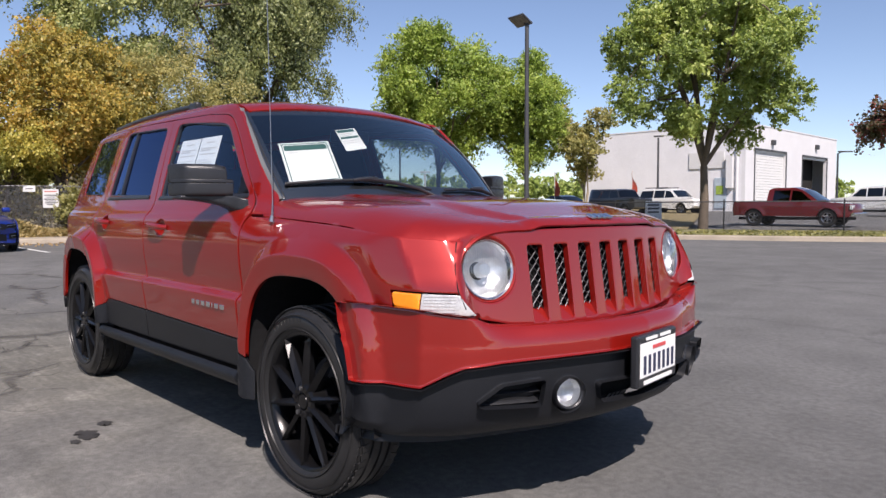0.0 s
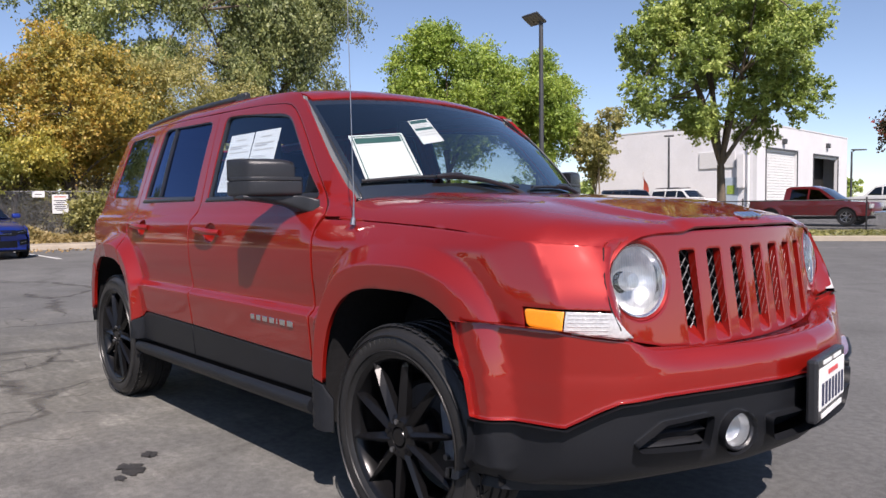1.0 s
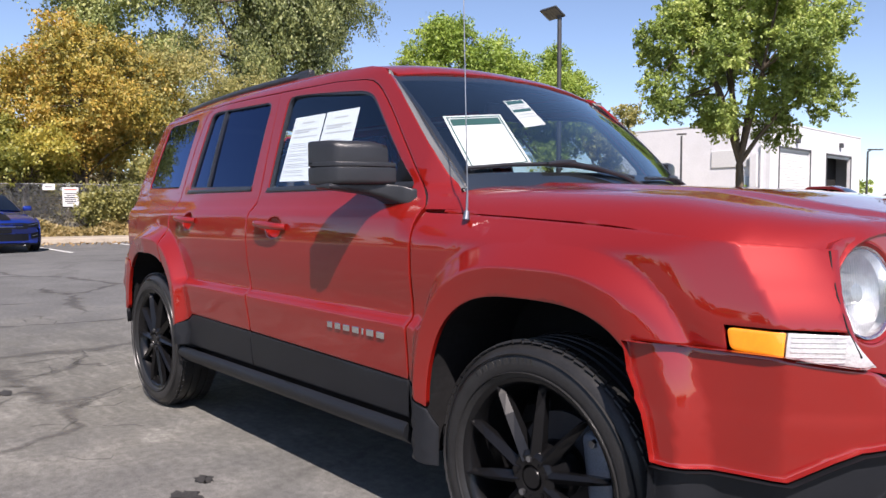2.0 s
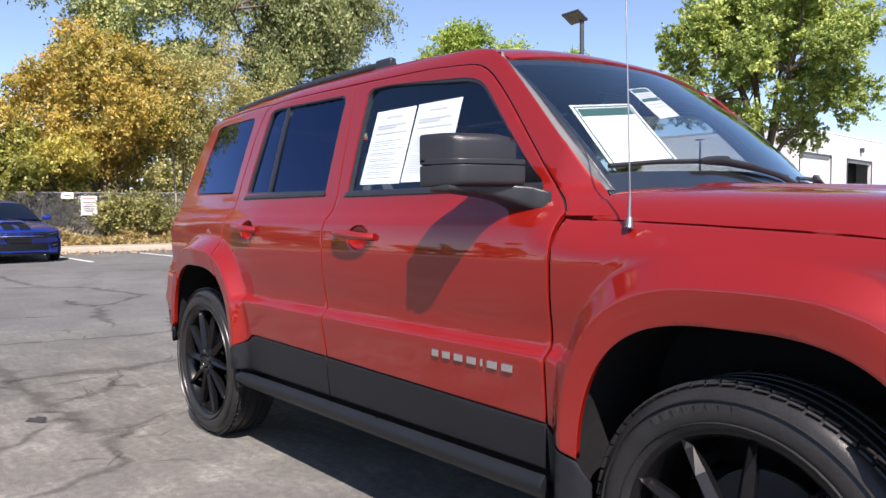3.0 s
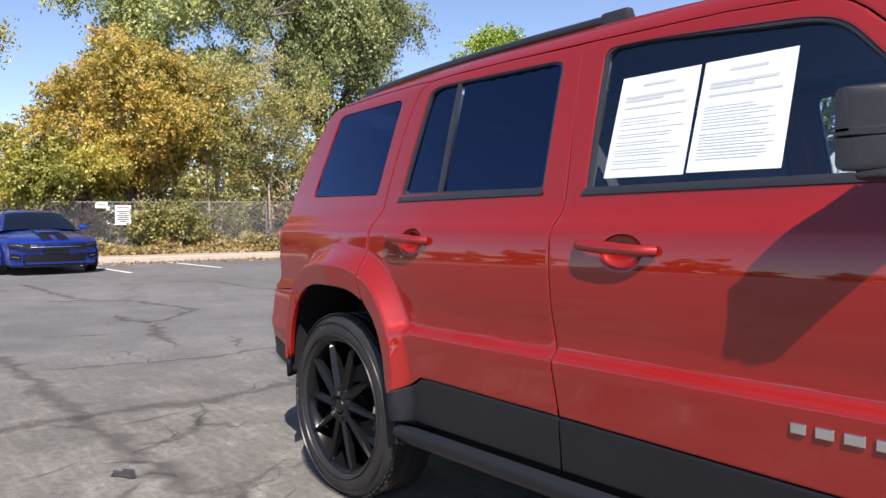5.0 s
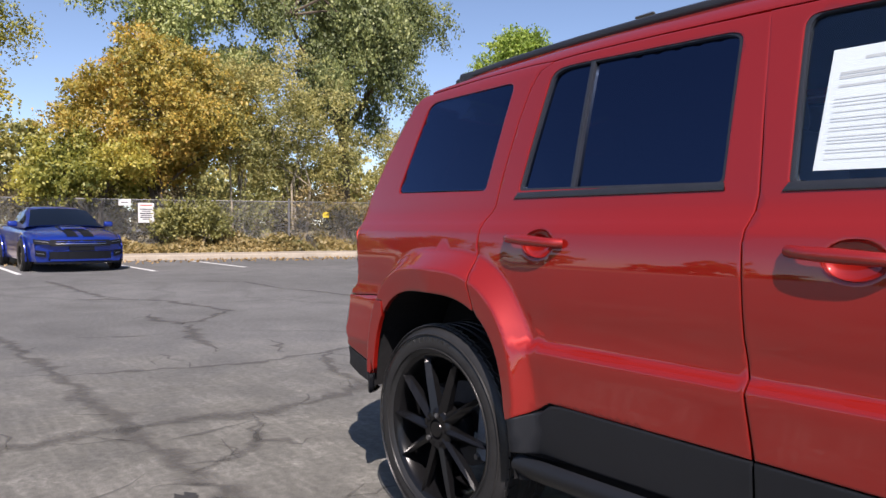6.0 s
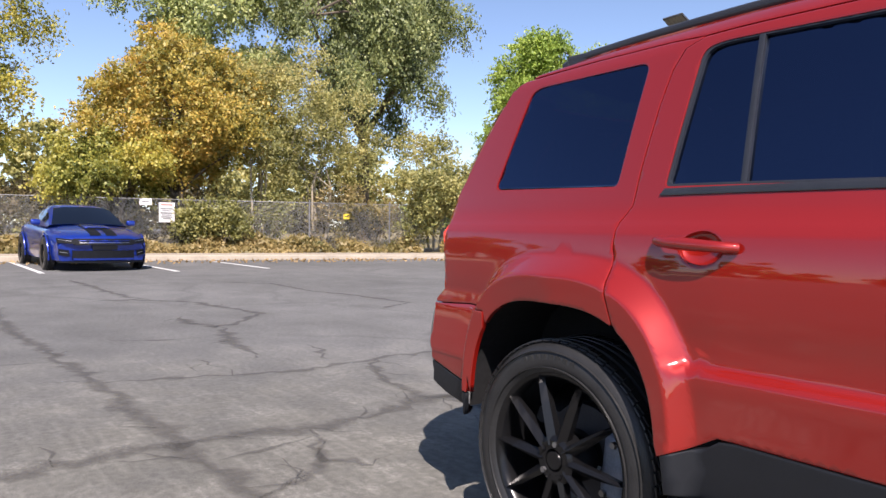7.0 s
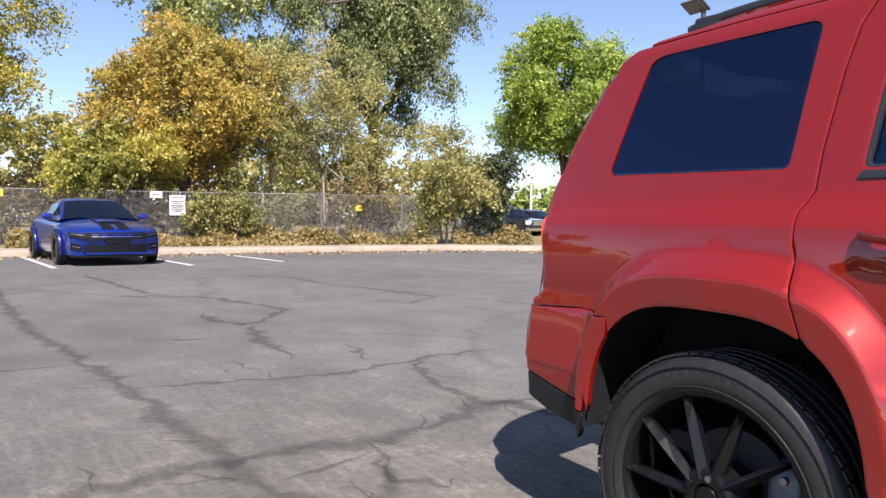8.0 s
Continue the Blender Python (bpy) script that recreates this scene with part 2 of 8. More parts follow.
def panel(name, outline, surf, mat, parent=None, label="", holes=(), step=0.03, depth=0.018, edge=0.003, flip=1, more=(), skip=None):
    """A sheet-metal panel: the 2D outline with holes, laid on the surface surf(a, b), with turned-in rounded edges."""
    from mathutils import geometry
    rings = [resample(outline, step)] + [resample(h, step) for h in holes]
    outer, inner = rings[0], rings[1:]
    pts, edges, ring_ids = [], [], []
    for ring in rings:
        ids = list(range(len(pts), len(pts) + len(ring)))
        pts += ring
        edges += [(ids[i], ids[(i + 1) % len(ids)]) for i in range(len(ids))]
        ring_ids.append(ids)
    border = np.array(pts)
    extra = []
    for r, ring in enumerate(rings):
        sgn = (1 if signed_area(ring) > 0 else -1) * (1 if r == 0 else -1)
        for i, p in enumerate(ring):
            a, b = ring[i - 1], ring[(i + 1) % len(ring)]
            t = Vector((b[0] - a[0], b[1] - a[1])).normalized()
            extra.append((p[0] - t.y * sgn * 0.007, p[1] + t.x * sgn * 0.007))
    extra += [q for q in more if np.min(np.abs(border - q).max(1)) > 0.009]
    taken = np.array(list(more)) if len(more) else np.array([(1e9, 1e9)])
    lo, hi = border.min(0), border.max(0)
    for i in range(int((hi[0] - lo[0]) / step) + 2):
        for j in range(int((hi[1] - lo[1]) / step) + 2):
            q = (lo[0] + (i + 0.5 * (j % 2)) * step, lo[1] + j * step)
            if skip is not None and skip(q):
                continue
            if np.min(np.abs(border - q).max(1)) > 0.014 and np.min(np.abs(taken - q).max(1)) > 0.011:
                extra.append(q)
    extra = [q for q in extra if inside(q, outer) and not any(inside(q, h) for h in inner)]
    got = geometry.delaunay_2d_cdt([Vector(p) for p in pts + extra], edges, [], 0, 1e-6)
    flat, tris, origins = got[0], got[2], got[3]
    keep = []
    for f in tris:
        c = sum((flat[i] for i in f), Vector((0, 0))) / len(f)
        if inside(c, outer) and not any(inside(c, h) for h in inner):
            keep.append(f)
    on_edge = set()
    back = {}
    for new_i, orig in enumerate(origins):
        for o in orig:
            back[o] = new_i
    e = 1e-4
    verts, normals = [], []
    for p in flat:
        v = Vector(surf(p[0], p[1]))
        n = (Vector(surf(p[0] + e, p[1])) - Vector(surf(p[0] - e, p[1]))).cross(Vector(surf(p[0], p[1] + e)) - Vector(surf(p[0], p[1] - e)))
        n = n.normalized() * flip if n.length > 1e-12 else Vector((0, -1, 0))
        verts.append(v)
        normals.append(n)
    faces = []
    for f in keep:
        n = (verts[f[1]] - verts[f[0]]).cross(verts[f[2]] - verts[f[0]])
        faces.append(tuple(f) if n.dot(normals[f[0]]) > 0 else tuple(reversed(f)))
    flat_n = [n.copy() for n in normals]
    base = [v.copy() for v in verts]
    for r, ids in enumerate(ring_ids):
        ids = [back[i] for i in ids]
        sgn = (1 if signed_area(rings[r]) > 0 else -1) * (1 if r == 0 else -1) * flip
        k = len(ids)
        outs = []
        for i in range(k):
            t = base[ids[(i + 1) % k]] - base[ids[i - 1]]
            out = t.cross(flat_n[ids[i]]) * sgn
            outs.append(out.normalized() if out.length > 1e-9 else Vector((0, 0, 1)))
        first = len(verts)
        for i in range(k):
            n = flat_n[ids[i]]
            verts[ids[i]] = base[ids[i]] - n * edge * 0.6
            normals[ids[i]] = (n + outs[i] * 0.35).normalized()
            for dep in (edge * 0.6, depth):
                verts.append(base[ids[i]] - n * dep)
                normals.append(outs[i])
        for i in range(k):
            j = (i + 1) % k
            a, b, c, d = first + 2 * i, first + 2 * i + 1, first + 2 * j + 1, first + 2 * j
            n = (verts[b] - verts[a]).cross(verts[d] - verts[a])
            faces.append((a, b, c, d) if n.dot(outs[i]) > 0 else (d, c, b, a))
    return mesh_part(name, verts, faces, mat, parent, label, normals)

# ---- the red compact SUV: nose towards +x, its right side towards -y ----
FRONT_AXLE, REAR_AXLE, HUB, TYRE_R = 1.3175, -1.3175, 0.345, 0.348
door_profile = curve([(0.24, 0.78), (0.31, 0.808), (0.37, 0.822), (0.44, 0.830), (0.53, 0.8385), (0.60, 0.8445), (0.672, 0.8505), (0.678, 0.849), (0.702, 0.8215), (0.709, 0.8205),
                      (0.745, 0.8220), (0.79, 0.8280), (0.83, 0.8318), (0.87, 0.8335), (0.91, 0.8338), (0.95, 0.8315), (1.00, 0.824), (1.025, 0.810), (1.05, 0.788), (1.08, 0.771), (1.12, 0.759),
                      (1.30, 0.705), (1.47, 0.650), (1.53, 0.628), (1.56, 0.604), (1.595, 0.555)])
Y_TABLE = np.linspace(0.0, 0.93, 400)


nose_plan = curve([(0.0, 0.0), (0.2, 0.019), (0.4, 0.077), (0.55, 0.140), (0.62, 0.174), (0.685, 0.212), (0.715, 0.238), (0.783, 0.312), (0.792, 0.3225), (0.797, 0.334), (0.803, 0.357), (0.818, 0.417), (0.845, 0.505), (0.87, 0.60), (0.93, 0.84)])


def nose_drop(y):
    """How far the nose falls back from its middle at a distance y from the middle line."""
    return nose_plan(abs(y))


DROP_TABLE = np.array([nose_drop(y) for y in Y_TABLE])
S_TABLE = np.concatenate([[0], np.cumsum(np.hypot(np.diff(Y_TABLE), np.diff(DROP_TABLE)))])
nose_x = curve([(0.30, 2.22), (0.72, 2.245), (0.80, 2.232), (0.88, 2.190), (0.95, 2.147), (1.05, 2.09)])
tail_x = curve([(0.30, -2.13), (0.55, -2.19), (0.76, -2.17), (0.80, -2.12), (1.05, -2.135), (1.20, -2.09), (1.40, -1.985), (1.48, -1.935), (1.53, -1.88), (1.59, -1.74)])


def arch(x, z, axle, a, b):
    """Below 1 inside a wheel arch of half-width a and height b over the hub."""
    return ((abs(x - axle) / a) ** 3 + (max(0.0, z - HUB) / b) ** 3) ** (1 / 3)


def side_width(x, z):
    w = door_profile(z)
    if x < -1.50 and 0.56 < z < 0.80:
        w += (0.853 - 0.021 * (z - 0.56) / 0.24 - w) * smoothstep(-1.50, -1.64, x)
    if x < -0.8:
        w -= 0.088 * ((-0.8 - x) / 1.0) ** 1.3
    if x > 0.25 and z > 1.04:
        w -= 0.075 * ((x - 0.25) / 0.63) ** 2 * smoothstep(1.04, 1.12, z)
    if x > 0.75 and z > 0.90:
        w -= 0.055 * smoothstep(0.70, 1.0, x) * smoothstep(0.93, 1.03, z)
    if z < 1.05:
        for axle in (FRONT_AXLE, REAR_AXLE):
            q = arch(x, z, axle, 0.478, 0.60)
            if q < 1.06:
                low = 0.882 - (0.13 * max(0.0, -1.3 - x) if axle < 0 else 0.0)
                f = (1.0 - q) / 0.098
                f = 0.5 * (f + math.sqrt(f * f + 0.010))
                w += (max(low, w) - w) * max(0.0, 0.5 * (f + 1 - math.sqrt((f - 1) ** 2 + 0.005)))
                w -= 0.075 * max(0.0, 0.895 - q)
    nose = float(np.interp(nose_x(z) - x, DROP_TABLE, Y_TABLE))
    u = (x - tail_x(z)) / 0.26
    tail = 0.80 * (1 - max(0.0, 1 - u) ** 3.2) + 0.5 * max(0.0, u - 0.55) if u > 0 else 0.0
    k = 0.008
    m = min(w, nose, tail)
    return m - k * math.log(sum(math.exp((m - q) / k) for q in (w, nose, tail)))


def side_surface(sign):
    return lambda x, z: (x, sign * side_width(x, z), z)


def arch_line(axle, a, b, x0, x1, n=64):
    """Points on the arch opening from x0 to x1."""
    out = []
    for i in range(n + 1):
        w = math.pi * (1 - i / n)
        c, sn = math.cos(w), max(0.0, math.sin(w))
        p = (axle + a * math.copysign(abs(c) ** (2 / 3), c), HUB + b * sn ** (2 / 3))
        if x0 <= p[0] <= x1:
            out.append(p)
    return out


suv = thing("compact_suv", "metallic red compact SUV with black wheels parked on asphalt", "car", pose(0, 0, 0))
GAP = 0.0020
HOOD_LINE = [(0.86, 1.026), (1.0, 1.022), (1.2, 1.013), (1.444, 1.0), (1.62, 0.988), (1.778, 0.975), (1.90, 0.962), (1.962, 0.954)]
GUTTER = [(0.829, 1.042), (0.815, 1.058), (0.797, 1.073), (0.765, 1.096), (0.73, 1.134), (0.696, 1.174), (0.655, 1.225), (0.612, 1.277), (0.572, 1.325), (0.532, 1.371), (0.49, 1.415), (0.45, 1.453), (0.42, 1.476), (0.385, 1.494), (0.34, 1.504), (0.28, 1.510), (0.14, 1.522), (-0.292, 1.533)]
SEAM_B = [(-0.205, 0.530), (-0.236, 0.785), (-0.246, 0.99), (-0.246, 1.02), (-0.240, 1.06), (-0.241, 1.10), (-0.252, 1.20), (-0.288, 1.530)]
SEAM_C = [(-1.076, 0.775), (-1.104, 0.88), (-1.128, 0.97), (-1.133, 1.040), (-1.110, 1.086), (-1.108, 1.18), (-1.090, 1.36), (-1.072, 1.46), (-1.045, 1.515), (-0.99, 1.538)]


CREASES = [(x, z) for z in (0.632, 0.647, 0.658, 0.666, 0.673, 0.681, 0.689, 0.697, 0.705, 0.714, 0.726, 0.740, 0.955, 0.97, 0.985, 1.0, 1.012, 1.024, 1.036, 1.05, 1.064, 1.08) for x in np.arange(-2.08, 2.0, 0.03)]
for axle_x in (FRONT_AXLE, REAR_AXLE):
    for q_level in (1.05, 1.03, 1.015, 1.005, 0.995, 0.983, 0.96, 0.935, 0.918, 0.908, 0.899, 0.889, 0.878, 0.862, 0.845):
        for a_i in np.linspace(0.04, math.pi - 0.04, 64):
            c_i, s_i = math.cos(a_i), math.sin(a_i)
            CREASES.append((axle_x + 0.478 * q_level * math.copysign(abs(c_i) ** (2 / 3), c_i), HUB + 0.60 * q_level * s_i ** (2 / 3)))


def nose_corner(z):
    """Where the fender's side turns into the nose at a height z."""
    return nose_x(z) - float(np.interp(door_profile(z) - 0.01, Y_TABLE, DROP_TABLE))


for z in np.arange(0.74, 0.975, 0.014):
    CREASES += [(nose_corner(z) + d, z) for d in (-0.10, -0.075, -0.055, -0.04, -0.027, -0.016, -0.006, 0.004, 0.014, 0.025, 0.04, 0.06, 0.085, 0.115)]
for axle_x, open_a, open_b in ((FRONT_AXLE, 0.378, 0.463), (REAR_AXLE, 0.385, 0.462)):
    for lift in (0.014, 0.026):
        for a_i in np.linspace(0.04, math.pi - 0.04, 64):
            c_i, s_i = math.cos(a_i), math.sin(a_i)
            CREASES.append((axle_x + (open_a + lift) * math.copysign(abs(c_i) ** (2 / 3), c_i), HUB + (open_b + lift) * s_i ** (2 / 3)))
CREASES = [p for p in CREASES if p[1] > 0.5]


def in_band(p):
    """Places where only the crease rows carry the mesh."""
    if 0.622 < p[1] < 0.750 or 0.946 < p[1] < 1.088:
        return True
    if p[1] > 0.70 and -0.11 < p[0] - nose_corner(p[1]) < 0.125:
        return True
    return any(0.76 < arch(p[0], p[1], ax_, 0.478, 0.60) < 1.06 for ax_ in (FRONT_AXLE, REAR_AXLE))


def row_clear(p):
    return not any(0.76 < arch(p[0], p[1], ax_, 0.478, 0.60) < 1.055 for ax_ in (FRONT_AXLE, REAR_AXLE))


ROWS_N = 22 * len(np.arange(-2.08, 2.0, 0.03))
CREASES = [p for i, p in enumerate(CREASES) if i >= ROWS_N or row_clear(p)]


SCREEN_EDGE = [(0.875, 1.099), (0.825, 1.138), (0.751, 1.226), (0.638, 1.345), (0.56, 1.424), (0.47, 1.508)]


def shift(line, dx, dz=0.0):
    return [(x + dx, z + dz) for x, z in line]


NOSE_GRID = [(x + 0.0055 * (j % 2), z) for j, z in enumerate(np.arange(0.72, 1.0, 0.011)) for x in np.arange(1.585, 2.02, 0.011)]


def build_side(sign):
    surf, fl = side_surface(sign), (1 if sign < 0 else -1)
    fa, ra = arch_line(FRONT_AXLE, 0.378, 0.463, 0.942, 1.693), arch_line(REAR_AXLE, 0.385, 0.462, -1.70, -0.935)
    # front fender
    outline = [(0.825, 0.512), (0.88, 0.475), (0.943, 0.46)] + [p for p in fa if p[1] > 0.50 and p[0] < 1.62] + [(1.628, 0.748), (1.817, 0.744), (1.810, 0.797), (1.921, 0.796), (2.008, 0.792)]
    outline += list(reversed(shift(HOOD_LINE, 0, -0.0055))) + [(0.842, 1.024), (0.829, 0.985), (0.829, 0.756)]
    part_f = panel("front_fender", outline, surf, RED, suv, step=0.020, flip=fl, more=[p for p in CREASES if p[0] < 1.575] + NOSE_GRID, skip=lambda p: p[0] > 1.57 or in_band(p))
    # front door
    outline = [(-0.2015, 0.533), (0.8165, 0.512), (0.8195, 0.756), (0.8185, 0.985), (0.824, 1.03)] + shift(GUTTER, -0.0016, -0.0016) + list(reversed(shift(SEAM_B, GAP)))[1:-1]
    hole = rounded([(-0.180, 1.117), (0.712, 1.117), (0.648, 1.178), (0.563, 1.272), (0.483, 1.363), (0.415, 1.438), (0.345, 1.463), (-0.08, 1.500), (-0.19, 1.500), (-0.205, 1.48)], [0.012, 0.02, 0.03, 0.05, 0.05, 0.05, 0.06, 0.1, 0.02, 0.012])
    dish = [(-0.018 + 0.060 * math.cos(a), 0.961 + 0.043 * math.sin(a)) for a in np.linspace(0, 2 * math.pi, 25)[:-1]]
    door = panel("front_door", outline, surf, RED, suv, holes=[hole, dish], flip=fl, step=0.028, more=CREASES, skip=in_band)
    # rear door
    outline = [(-0.79, 0.540), (-0.2085, 0.533)] + shift(SEAM_B, -GAP)[1:] + [(-0.6, 1.538), (-0.9, 1.540)] + list(reversed(shift(SEAM_C, GAP)))
    low = [p for p in ra if -1.068 < p[0] < -0.93 and p[1] > 0.50]
    outline += low + [(-0.928, 0.47), (-0.86, 0.50)]
    rhole = rounded([(-1.015, 1.133), (-0.330, 1.122), (-0.350, 1.485), (-0.38, 1.499), (-0.94, 1.512), (-0.985, 1.495)], [0.015, 0.015, 0.02, 0.02, 0.05, 0.03])
    rdish = [(-0.854 + 0.060 * math.cos(a), 0.976 + 0.043 * math.sin(a)) for a in np.linspace(0, 2 * math.pi, 25)[:-1]]
    rdoor = panel("rear_door", outline, surf, RED, suv, holes=[rhole, rdish], flip=fl, step=0.028, more=CREASES, skip=in_band)
    # quarter panel
    outline = list(reversed(shift(SEAM_C, -GAP))) + [(-1.080, 0.769)]
    outline += [p for p in reversed(ra) if -1.625 < p[0] < -1.085] + [(-1.632, 0.752), (-1.80, 0.757), (-1.98, 0.745), (-2.105, 0.742)]
    outline += [(-2.108, 0.80), (-2.118, 1.0), (-2.112, 1.08), (-2.07, 1.20), (-1.97, 1.39), (-1.915, 1.475), (-1.86, 1.52), (-1.76, 1.545), (-1.4, 1.550), (-1.1, 1.546)]
    qhole = rounded([(-1.772, 1.152), (-1.184, 1.139), (-1.164, 1.485), (-1.185, 1.500), (-1.66, 1.505), (-1.698, 1.485)], [0.03, 0.02, 0.02, 0.02, 0.03, 0.02])
    quarter = panel("quarter_panel", outline, surf, RED, suv, holes=[qhole], flip=fl, step=0.025, more=CREASES, skip=in_band)
    # roof side with the windscreen pillar
    outline = [(0.834, 1.0325), (0.968, 1.0305), (0.93, 1.06)] + SCREEN_EDGE + [(0.42, 1.540), (0.33, 1.560), (0.1, 1.577), (-0.3, 1.588), (-0.9, 1.590), (-1.4, 1.580), (-1.70, 1.562), (-1.72, 1.552)]
    outline += [(-1.4, 1.5545), (-1.1, 1.550), (-0.99, 1.543), (-0.9, 1.545), (-0.6, 1.543), (-0.292, 1.537)] + list(reversed(shift(GUTTER, 0.0016, 0.0016)))[1:]
    panel("roof_side", outline, surf, RED, suv, flip=fl, step=0.022, edge=0.003, label="red roof side with windscreen pillar")
    lining = [(0.835, 1.105), (0.745, 1.212), (0.632, 1.332), (0.552, 1.412), (0.462, 1.495), (0.40, 1.526), (0.30, 1.546), (0.0, 1.562), (-0.3, 1.572), (-0.3, 1.542), (0.14, 1.527), (0.34, 1.509), (0.42, 1.481), (0.49, 1.420), (0.572, 1.330), (0.696, 1.179), (0.765, 1.101)]
    panel("pillar_lining", lining, lambda x, z: (x, sign * (side_width(x, z) - 0.026), z), CABIN, suv, "charcoal lining inside the windscreen pillar", flip=fl, step=0.05, depth=0.006)
    panel("gutter_channel", shift(GUTTER, -0.010, -0.010) + list(reversed(shift(GUTTER, 0.018, 0.018))), lambda x, z: (x, sign * (side_width(x, z) - 0.012), z), INNER, suv, flip=fl, step=0.05, depth=0.004)
    # window glass, set back
    def inset(d):
        return lambda x, z: (x, sign * (side_width(x, z) - d), z)
    def grow(poly, r):
        c = Vector((sum(p[0] for p in poly) / len(poly), sum(p[1] for p in poly) / len(poly)))
        return [tuple(Vector(p) + (Vector(p) - c).normalized() * r) for p in poly]
    panel("door_window", grow(hole, 0.004), inset(0.016), SIDE_GLASS, door, "lightly tinted door glass", flip=fl, step=0.06, depth=0.004).visible_shadow = False
    panel("door_window", grow(rhole, 0.004), inset(0.016), DARK_GLASS, rdoor, "dark privacy glass", flip=fl, step=0.06, depth=0.004).visible_shadow = False
    panel("quarter_window", grow(qhole, -0.002), inset(0.004), DARK_GLASS, quarter, "dark privacy glass", flip=fl, step=0.06, depth=0.004).visible_shadow = False
    # black rubber seals round the glass
    panel("window_seal", grow(hole, 0.006), inset(0.004), SEAL, door, holes=[grow(hole, -0.011)], flip=fl, step=0.05, depth=0.014)
    panel("window_seal", grow(rhole, 0.006), inset(0.004), SEAL, rdoor, holes=[grow(rhole, -0.011)], flip=fl, step=0.05, depth=0.014)
    bar = [(-0.799, 1.13), (-0.783, 1.13), (-0.811, 1.508), (-0.827, 1.508)]
    panel("window_divider", bar, inset(0.003), SEAL, rdoor, flip=fl, step=0.04, depth=0.014)
    for x0, x1, z in ((-0.19, 0.716, 1.102), (-1.024, -0.324, 1.109)):
        panel("belt_moulding", [(x0, z), (x1, z), (x1 - 0.004, z + 0.018), (x0 + 0.012, z + 0.018)], inset(-0.006), SEAL, door if x0 > -0.5 else rdoor, flip=fl, step=0.05, depth=0.014)
    # lower cladding
    clad = lambda x, z: (x, sign * (side_width(x, z) + 0.004), z)
    panel("door_cladding", [(-0.2015, 0.388), (0.812, 0.390), (0.8165, 0.507), (-0.2015, 0.528)], clad, CLADDING, door, "dark grey lower cladding", flip=fl, step=0.035)
    panel("door_cladding", [(-0.90, 0.386), (-0.2085, 0.388), (-0.2085, 0.528), (-0.745, 0.537), (-0.785, 0.532), (-0.815, 0.512), (-0.915, 0.475)], clad, CLADDING, rdoor, "dark grey lower cladding", flip=fl, step=0.035)
    panel("fender_cladding", [(0.823, 0.300), (0.97, 0.285), (0.97, 0.40), (0.943, 0.452), (0.88, 0.467), (0.823, 0.504)], lambda x, z: (x, sign * (side_width(x, z) + 0.002 - 0.06 * smoothstep(0.93, 1.02, x)), z), CLADDING, suv, flip=fl, step=0.03)
    panel("sill", [(-0.93, 0.297), (0.82, 0.303), (0.82, 0.381), (-0.91, 0.375)], lambda x, z: (x, sign * (0.800 + 0.060 * max(0.0, math.sin(math.pi * (z - 0.289 - 0.003 * x) / 0.118))), z), CLADDING, suv, "dark grey rounded sill moulding", flip=fl, step=0.016, depth=0.05)
    # inner wall behind the seams
    core = [(-0.90, 0.30), (0.90, 0.30), (0.90, 1.0), (0.80, 1.10), (-1.12, 1.10), (-1.05, 0.82), (-0.92, 0.70)]
    panel("inner_side", core, inset(0.035), INNER, suv, flip=fl, step=0.12, depth=0.02)
    return door, rdoor, quarter, part_f


R_DOOR, R_RDOOR, R_QUARTER, R_FENDER = build_side(-1)
build_side(1)


# roof, bonnet, windscreen
ROOF_CROWN = curve([(-1.78, 1.53), (-1.70, 1.580), (-1.2, 1.622), (-0.6, 1.638), (0.0, 1.624), (0.30, 1.604), (0.40, 1.590), (0.46, 1.573), (0.52, 1.544)])
ROOF_EDGE = curve([(-1.78, 1.52), (-1.70, 1.562), (-1.4, 1.580), (-0.9, 1.590), (-0.3, 1.588), (0.1, 1.577), (0.33, 1.560), (0.42, 1.534), (0.46, 1.508), (0.52, 1.465)])


def roof_point(x, y):
    crown = ROOF_CROWN(x)
    edge = ROOF_EDGE(x)
    u = min(1.0, abs(y) / 0.575)
    return (x, y, edge + (crown - edge) * (1 - u**2.6))


roof_out = [(0.452, -0.578), (0.475, -0.45), (0.500, -0.25), (0.5115, 0.0), (0.500, 0.25), (0.475, 0.45), (0.452, 0.578), (0.0, 0.582), (-0.8, 0.560), (-1.40, 0.53), (-1.72, 0.47), (-1.76, 0.0), (-1.72, -0.47), (-1.40, -0.53), (-0.8, -0.560), (0.0, -0.582)]
panel("roof", roof_out, roof_point, RED, suv, step=0.05, edge=0.002)


def bonnet_edge(x):
    return side_width(x, float(np.interp(x, [p[0] for p in HOOD_LINE], [p[1] for p in HOOD_LINE]))) - 0.002


def bonnet_point(x, y):
    ez = float(np.interp(min(x, 1.962), [p[0] for p in HOOD_LINE], [p[1] for p in HOOD_LINE]))
    w = bonnet_edge(min(x, 1.955))
    u = min(1.0, abs(y) / w)
    front = 2.050 - 0.21 * y * y
    rise = 0.074 * (1 - u**13.0) + 0.012 * (1 - u**2)
    rise += 0.012 * smoothstep(0.62, 0.50, u)
    lip = 0.032 * smoothstep(front - 0.42, front - 0.02, x) + 0.030 * smoothstep(front - 0.055, front + 0.012, x) ** 1.6
    return (x, y, ez + rise - lip * (0.85 + 0.15 * (1 - u)))


